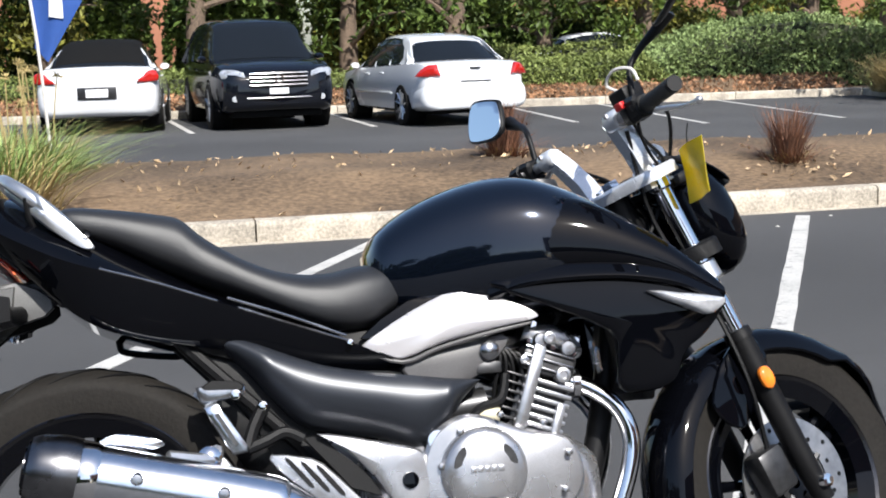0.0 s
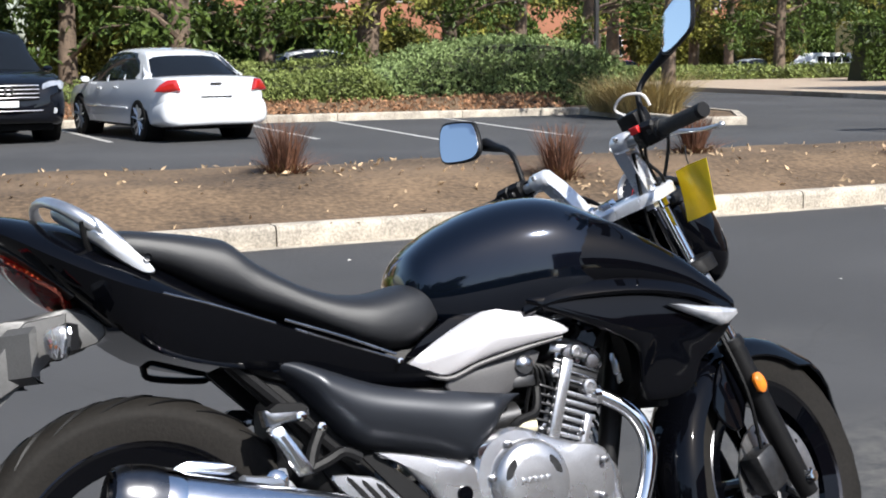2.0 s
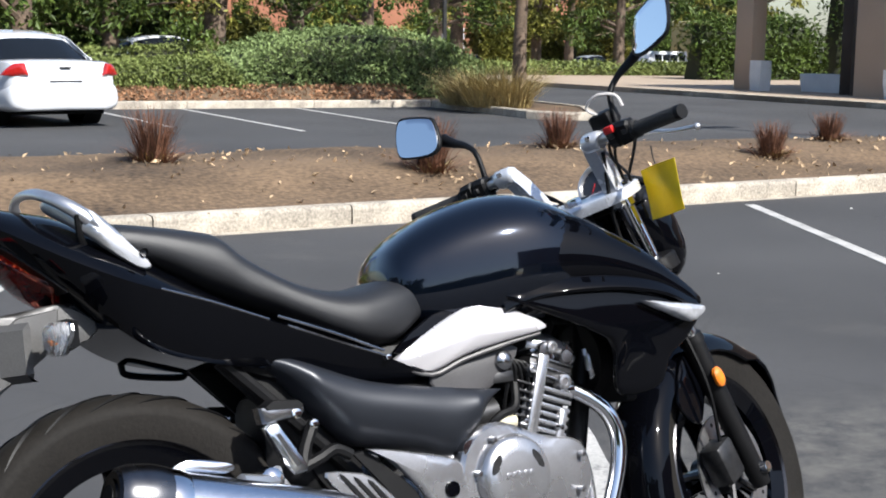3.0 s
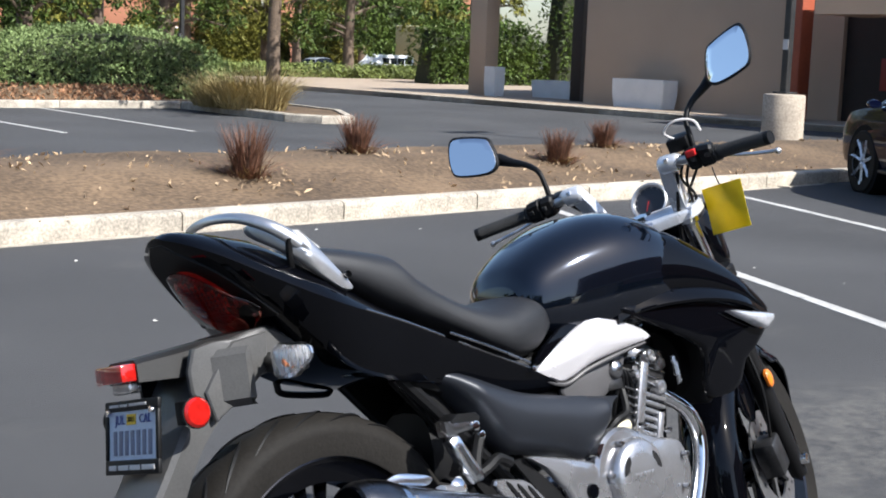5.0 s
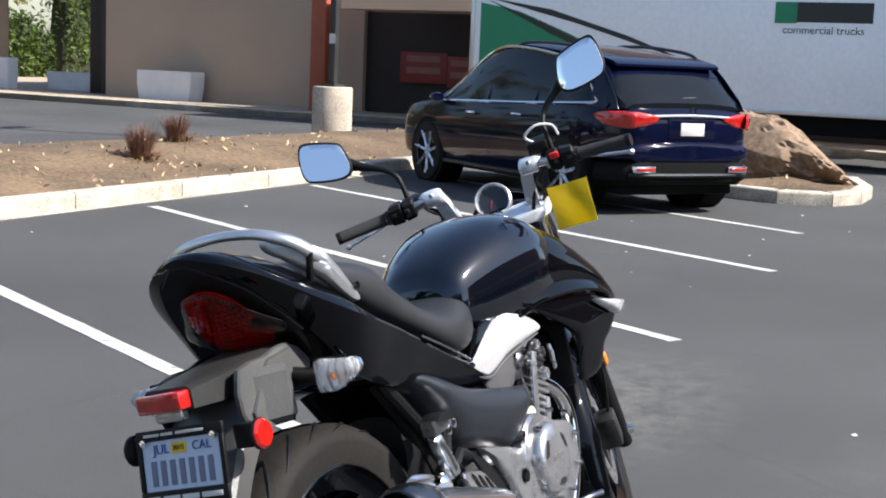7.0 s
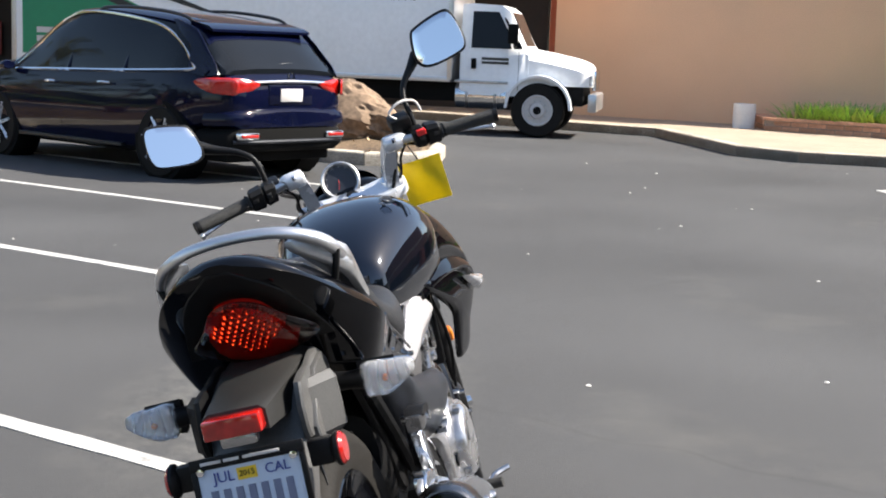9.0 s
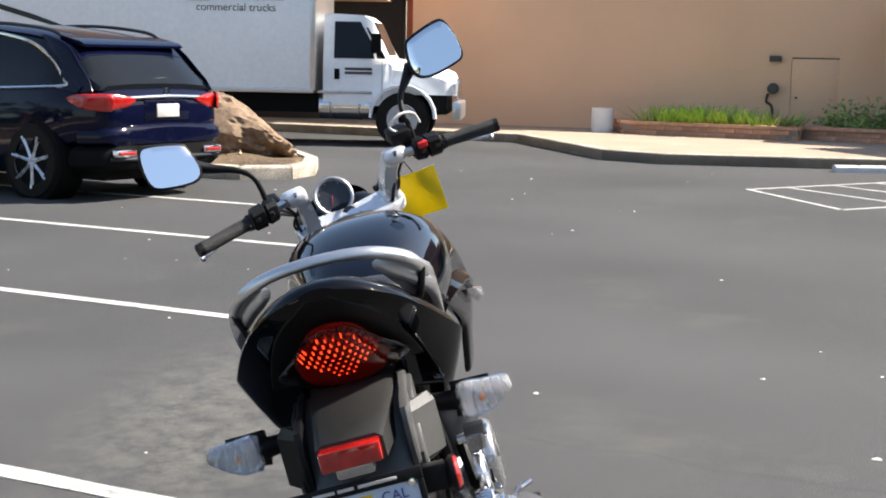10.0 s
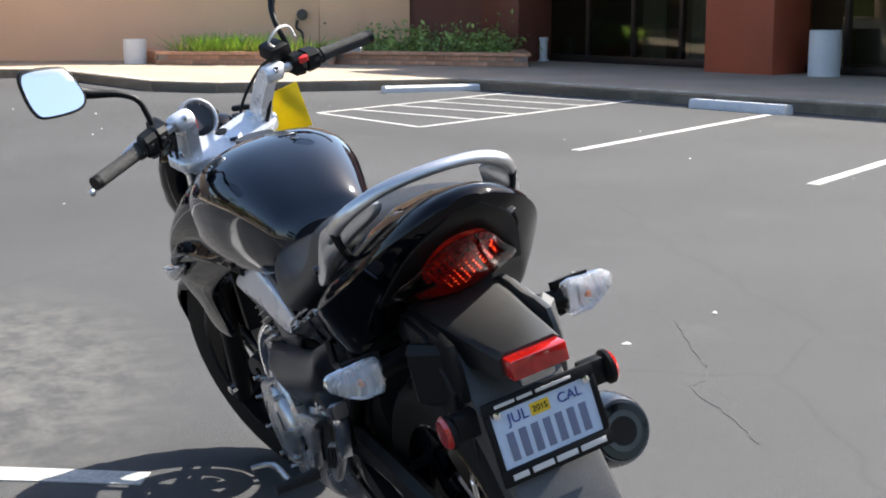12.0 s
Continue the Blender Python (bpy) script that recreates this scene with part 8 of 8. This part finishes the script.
muffler_shape()

# ---- steered front end, turned to the left ----
STEER = Matrix.Translation((1.069, 0.012, 1.10)) @ pose(0, 0, 0, 0, -23, 0) @ pose(0, 0, 0, 0, 0, 18)


def front(name, bm, mt, label="", parent=None, smooth=40):
    ob = part(name, bm, mt, parent or bike, label, smooth)
    if parent is None:
        ob.matrix_local = STEER
    return ob


wheel(bike, STEER @ Matrix.Translation((0.04, 0, -0.853)), 0.330, 0.118, 0.222, 5, 0.145, -1, "front_wheel")


def fork_leg(s):
    y = s * 0.105
    front("fork_tube", cyl((0.04, y, -0.10), (0.04, y, -0.56), 0.0205, n=20), CHROME, "chrome fork tube")
    front("fork_cap", lathe([(0.0, 0.012), (0.012, 0.012), (0.014, 0.0), (0.026, 0.0), (0.026, -0.045), (0.02, -0.05)], "z", 20, centre=(0.04, y, -0.098)), CHROME)
    front("fork_collar", lathe([(0.02, 0.02), (0.031, 0.018), (0.033, -0.02), (0.02, -0.024)], "z", 20, centre=(0.04, y, -0.346)), ALLOY)
    front("fork_slider", tube([(0.04, y, -0.502), (0.04, y, -0.53), (0.04, y, -0.80), (0.045, y, -0.90)], [0.025, 0.028, 0.026, 0.023], 18, 3), MATT, "satin black fork slider")
    front("dust_seal", lathe([(0.021, 0.012), (0.03, 0.01), (0.032, -0.01)], "z", 18, centre=(0.04, y, -0.50)), MATT)
    front("axle_bolt", lathe([(0.0, s * 0.145), (0.014, s * 0.143), (0.016, s * 0.12)], "y", 10, centre=(0.045, 0, -0.86)), CHROME)
    front("fork_reflector", slab([(0.0, 0.025), (0.016, 0.014), (0.016, -0.014), (0.0, -0.025), (-0.016, -0.014), (-0.016, 0.014)], lambda a, b, h: (0.030 + a, y + s * (0.028 + h), -0.605 + b), 0.01, 0.004, 3, 0.003), AMBER, "oval orange fork reflector")


sides(fork_leg)
# brake caliper and hose
front("brake_caliper", box(-0.075, 0.0, -0.115, -0.055, -0.84, -0.74, 0.012), DARKSTEEL)
front("brake_hose", tube([(-0.03, -0.10, -0.74), (-0.01, -0.125, -0.60), (0.01, -0.11, -0.42), (0.0, -0.08, -0.2), (0.0, -0.14, 0.0)], 0.005, 6, 5), MATT)


def front_mudguard():
    rings = []
    for k in range(27):
        a = radians(-8 + k * (196 + 8) / 26)
        r = 0.354 + (0.02 if k > 22 else 0) - (0.012 if k < 3 else 0)
        w = 0.078 * (1 - 0.35 * max(0, (k - 20) / 6)) * (1 - 0.45 * max(0, (4 - k) / 4))
        deep = 0.055 if 5 < k < 24 else 0.03
        c, s = math.cos(a), math.sin(a)
        ctr = Vector((0.04, 0, -0.853))
        pts = []
        for off, th in ((0, 1), (-0.004, -1)):
            for q in range(-7, 8):
                turn = th * q / 7 * math.pi * 0.47
                u = math.sin(turn)
                d = r + off - 1.15 * deep * (1 - math.cos(turn)) ** 1.3
                pts.append(ctr + Vector((c * d, u * (w + off), s * d)))
        rings.append(pts)
    fm = front("front_mudguard", loft(rings), GLOSS, "gloss black front mudguard", smooth=50)
    for s in (-1, 1):
        part("mudguard_stay", slab([(-0.09, -0.60), (0.02, -0.52), (0.10, -0.54), (0.09, -0.60), (0.02, -0.64), (-0.05, -0.68)], lambda a, b, h: (a, s * (0.078 + h), b), 0.008, 0.004, 2, 0.003), GLOSS, fm)
    return fm


front_mudguard()
# yokes
front("top_yoke", slab([(0.085, 0.13), (0.075, 0.0), (0.085, -0.13), (0.04, -0.148), (-0.005, -0.13), (-0.03, -0.05), (-0.04, 0.0), (-0.03, 0.05), (-0.005, 0.13), (0.04, 0.148)], lambda a, b, h: (a, b, -0.122 + h), 0.026, 0.004, 3, 0.005), CASTBRIGHT, "silver cast top yoke")
front("stem_nut", lathe([(0.0, 0.0), (0.02, 0.0), (0.022, -0.01), (0.022, -0.02)], "z", 6, centre=(0.0, 0, -0.078)), CHROME)
front("lower_yoke", slab([(0.085, 0.13), (0.085, -0.13), (0.02, -0.145), (-0.03, -0.05), (-0.03, 0.05), (0.02, 0.145)], lambda a, b, h: (a, b, -0.32 + h), 0.035, 0.0, 2, 0.005), MATT)
front("steering_stem", cyl((0, 0, -0.112), (0, 0, -0.32), 0.028), MATT)
front("ignition_lock", lathe([(0.0, 0.004), (0.014, 0.003), (0.017, 0.0), (0.017, -0.03)], "z", 18, centre=(0.048, 0.0, -0.093)), MATT)
front("lock_ring", lathe([(0.019, 0.0), (0.023, 0.003), (0.027, 0.0), (0.027, -0.02)], "z", 20, centre=(0.048, 0.0, -0.098)), STEEL)


def handlebar(s):
    y = lambda v: s * v
    front("bar_riser", loft([[(f - l, y(yy) - 0.017, a), (f + l, y(yy) - 0.017, a), (f + l, y(yy) + 0.017, a), (f - l, y(yy) + 0.017, a)] for f, yy, a, l in ((0.038, 0.105, -0.135, 0.034), (0.030, 0.107, -0.10, 0.026), (0.020, 0.111, -0.05, 0.023), (0.004, 0.119, 0.0, 0.022), (-0.007, 0.127, 0.028, 0.022), (-0.010, 0.130, 0.046, 0.016))]), CASTBRIGHT, "forged silver handlebar riser")
    front("handlebar", tube([(-0.008, y(0.122), 0.030), (-0.011, y(0.16), 0.031), (-0.026, y(0.25), 0.025), (-0.064, y(0.398), 0.028)], 0.0125, 12, 5), ALLOY)
    front("bar_clamp", tube([(-0.010, y(0.112), 0.031), (-0.0105, y(0.118), 0.031), (-0.012, y(0.156), 0.031), (-0.013, y(0.162), 0.030)], [0.018, 0.023, 0.023, 0.018], 14, 2), CASTBRIGHT, "silver handlebar clamp")
    front("clamp_bolt", lathe([(0.0, 0.006), (0.006, 0.005), (0.007, -0.004)], "z", 8, centre=(-0.030, y(0.137), 0.046)), CHROME)
    front("fork_cap", lathe([(0.0, 0.012), (0.016, 0.011), (0.024, 0.005), (0.026, -0.02)], "z", 20, centre=(0.045, y(0.105), -0.092)), POLISHED, "polished fork cap")
    g0, g1 = Vector((-0.030, y(0.264), 0.025)), Vector((-0.064, y(0.400), 0.028))
    front("grip", tube([g0, g0 + (g1 - g0) * 0.06, g0 + (g1 - g0) * 0.1, g1], [0.021, 0.021, 0.0168, 0.0168], 18, 2), GRIP, "black rubber handlebar grip")
    front("bar_end", tube([g1, g1 + (g1 - g0).normalized() * 0.012], [0.0172, 0.0165], 16, 1), MATT)
    sw = front("switch_housing", loft([[(f + u * k, y(v), 0.028 + w * k) for u, w in ((-0.024, -0.014), (-0.019, -0.024), (0.012, -0.026), (0.019, -0.012), (0.019, 0.016), (0.012, 0.025), (-0.014, 0.027), (-0.024, 0.018))] for f, v, k in ((-0.014, 0.188, 0.8), (-0.015, 0.192, 1.0), (-0.019, 0.216, 1.08), (-0.020, 0.222, 0.86), (-0.021, 0.226, 1.08), (-0.027, 0.256, 1.0), (-0.028, 0.261, 0.75))]), MATT, "black boxy switch housing", smooth=25)
    for k, (v, w) in enumerate(((0.204, 0.012), (0.24, 0.016))):
        front("switch_button", box(-0.051, -0.038, min(y(v), y(v + w)), max(y(v), y(v + w)), 0.026, 0.038, 0.002), DARKSTEEL)
    front("lever_perch", box(-0.018, 0.036, min(y(0.172), y(0.205)), max(y(0.172), y(0.205)), 0.012, 0.046, 0.007), MATT)
    front("lever", tube([(0.028, y(0.19), 0.016), (0.036, y(0.25), 0.000), (0.014, y(0.32), -0.014), (-0.018, y(0.395), -0.020)], [0.009, 0.008, 0.006, 0.0065], 10, 5, flat=0.7), ALLOY, "silver hand lever")
    front("lever_ball", lathe([(0.0, 0.009), (0.006, 0.006), (0.0088, 0.0), (0.006, -0.006), (0.0, -0.009)], "y", 12, centre=(-0.022, y(0.402), -0.021)), ALLOY)
    # mirror
    sh = (0.045, 0.048, 0.012) if s < 0 else (0.0, 0.0, 0.0)
    way = ((0.0, 0.205, 0.04, 0.0), (0.010, 0.206, 0.075, 0.0), (0.024, 0.214, 0.112, 0.2), (0.045, 0.245, 0.135, 0.5), (0.068, 0.295, 0.152, 0.8), (0.082, 0.335, 0.17, 1.0))
    stalk = front("mirror_stalk", tube([(a + k * sh[0], y(b) + k * sh[1], c + k * sh[2]) for a, b, c, k in way], [0.0075, 0.007, 0.007, 0.008, 0.012, 0.018], 10, 5), MATT, "black curved mirror stalk")
    out = [(0.448, 0.260), (0.457, 0.225), (0.454, 0.188), (0.432, 0.169), (0.352, 0.151), (0.322, 0.168), (0.332, 0.224), (0.354, 0.243), (0.425, 0.266)]
    tilt = lambda u, v, h: ((0.068 - 0.18 * (u - 0.374) if s > 0 else 0.0725 - 0.42 * (u - 0.3475)) + (0.6 if s > 0 else 0.82) * (v - 0.222) - h + sh[0], y(u) + sh[1], v + 0.35 * h + sh[2])
    shell = front("mirror_shell", slab(out, lambda u, v, h: tilt(u, v, -0.006 - h), 0.008, 0.020, 4, 0.005, smooth=4), MATT, "black mirror housing")
    c = (0.392, 0.207)
    small = [(c[0] + (u - c[0]) * 0.93, c[1] + (v - c[1]) * 0.90) for u, v in out]
    rimo = front("mirror_rim", slab(out, lambda u, v, h: tilt(u, v, h - 0.006), 0.006, 0.0, 2, 0.002, smooth=4), MATT)
    front("mirror_glass", slab(small, lambda u, v, h: tilt(u, v, h), 0.0015, 0.0, 3, 0.0005, smooth=4), MIRRORGLASS, "clear mirror glass")


sides(handlebar)
front("kill_switch", box(-0.052, -0.040, -0.222, -0.198, 0.040, 0.056, 0.002), REDSWITCH, "red engine stop switch")
front("brake_fluid_box", box(-0.01, 0.045, -0.20, -0.145, 0.05, 0.085, 0.006), MATT)
front("white_hose_loop", tube([(0.01, -0.18, 0.07), (0.0, -0.15, 0.105), (0.005, -0.185, 0.125), (0.015, -0.225, 0.11), (0.01, -0.235, 0.08)], 0.0035, 6, 5), SIGNWHITE, "thin white cable loop")
# instruments
gz = Matrix.Translation((0.136, 0.009, -0.088)) @ pose(0, 0, 0, 0, -50, 0)


def gauge(bm):
    for v in bm.verts:
        v.co = gz @ v.co
    return bm


front("gauge_cup", gauge(lathe([(0.0, -0.05), (0.035, -0.048), (0.052, -0.01), (0.053, 0.0)], "z", 32)), MATT)
front("gauge_ring", gauge(lathe([(0.043, 0.002), (0.0455, 0.010), (0.0495, 0.012), (0.053, 0.009), (0.054, -0.004), (0.05, -0.010)], "z", 40)), ALLOY, "chrome gauge ring")
front("gauge_face", gauge(lathe([(0.0, 0.001), (0.047, 0.001)], "z", 32)), DIALFACE)
for k in range(11):
    a = radians(220 - k * 26)
    front("dial_tick", gauge(tube([(0.038 * math.cos(a), 0.038 * math.sin(a), 0.002), (0.043 * math.cos(a), 0.043 * math.sin(a), 0.002)], 0.0008, 4, 1)), SIGNWHITE)
front("dial_needle", gauge(tube([(0.004, 0.003, 0.003), (-0.022, 0.012, 0.003)], [0.0009, 0.0004], 5, 1)), REDSWITCH)
front("warning_panel", box(0.10, 0.15, -0.120, -0.066, -0.160, -0.134, 0.008), DIALFACE, "dark warning light panel")
front("instrument_bracket", box(0.07, 0.15, -0.12, 0.08, -0.155, -0.130, 0.008), MATT)
# headlamp shell and screen
front("headlamp_shell", body([(0.08, 0.075, -0.14, -0.30, -0.23), (0.11, 0.115, -0.11, -0.345, -0.235), (0.155, 0.128, -0.105, -0.385, -0.24), (0.20, 0.114, -0.14, -0.37, -0.25), (0.225, 0.07, -0.20, -0.33, -0.255)], 2.8, 5, 24), GLOSS, "gloss black headlamp cowl")
front("headlamp_lens", body([(0.21, 0.092, -0.165, -0.35, -0.25), (0.228, 0.078, -0.19, -0.332, -0.253), (0.238, 0.04, -0.22, -0.30, -0.255)], 2.4, 4, 24), CLEARLENS)
front("fly_screen", slab([(0.0, 0.075), (0.06, 0.06), (0.10, 0.0), (0.10, -0.06), (0.0, -0.07), (-0.10, -0.06), (-0.10, 0.0), (-0.06, 0.06)], lambda a, b, h: (0.215 - 0.45 * b - 1.2 * a * a + h, a, -0.150 + b * 0.8), 0.006, 0.004, 3, 0.002), GLOSS)
for s in (-1, 1):
    front("headlamp_bracket", tube([(0.05, s * 0.115, -0.08), (0.10, s * 0.12, -0.10), (0.15, s * 0.11, -0.12)], 0.008, 8, 4), MATT)
# cables from the bars to the frame
for i, (y0, y1) in enumerate(((-0.2, -0.05), (0.2, 0.05), (0.19, -0.02))):
    front("control_cable", tube([(0.02, y0, 0.03), (0.09, y0 * 0.9, -0.005 - 0.02 * i), (0.10, y0 * 0.5, -0.10), (0.03, y1, -0.2), (-0.08, y1, -0.27)], 0.0042, 6, 6), MATT)
for s, bow in ((-1, 0.0), (-1, 0.018), (1, 0.006), (1, 0.026)):
    front("control_cable", tube([(0.012, s * (0.175 - bow), 0.012), (0.020 + bow, s * (0.150 - bow), -0.03), (0.030 + bow, s * (0.140 + 0.3 * bow), -0.08), (0.07, s * 0.115, -0.135), (0.06, s * 0.08, -0.20)], 0.0038, 6, 5), MATT)
# yellow tag hung from the right switch housing
tag = new("dealer_tag")
tag.parent = bike
tag.matrix_local = Matrix.Translation((1.236, -0.160, 1.018)) @ pose(0, 0, 0, -4, -6, 0) @ pose(0, 0, 0, 0, 0, -87)
rg = [[(-0.059 + 0.118 * j / 8, 0.006 * math.sin(j * 0.6 + k * 0.4) + o, -0.06 + 0.12 * k / 6) for j, o in [(j, 0.0) for j in range(9)] + [(j, 0.0012) for j in range(8, -1, -1)]] for k in range(7)]
part("card", loft(rg), YELLOWTAG, tag, "plain yellow plastic tag")
part("tie", tube([(0.0, 0.0, 0.058), (-0.008, 0.005, 0.080), (-0.02, 0.02, 0.108)], 0.0018, 5, 4), MATT, tag)
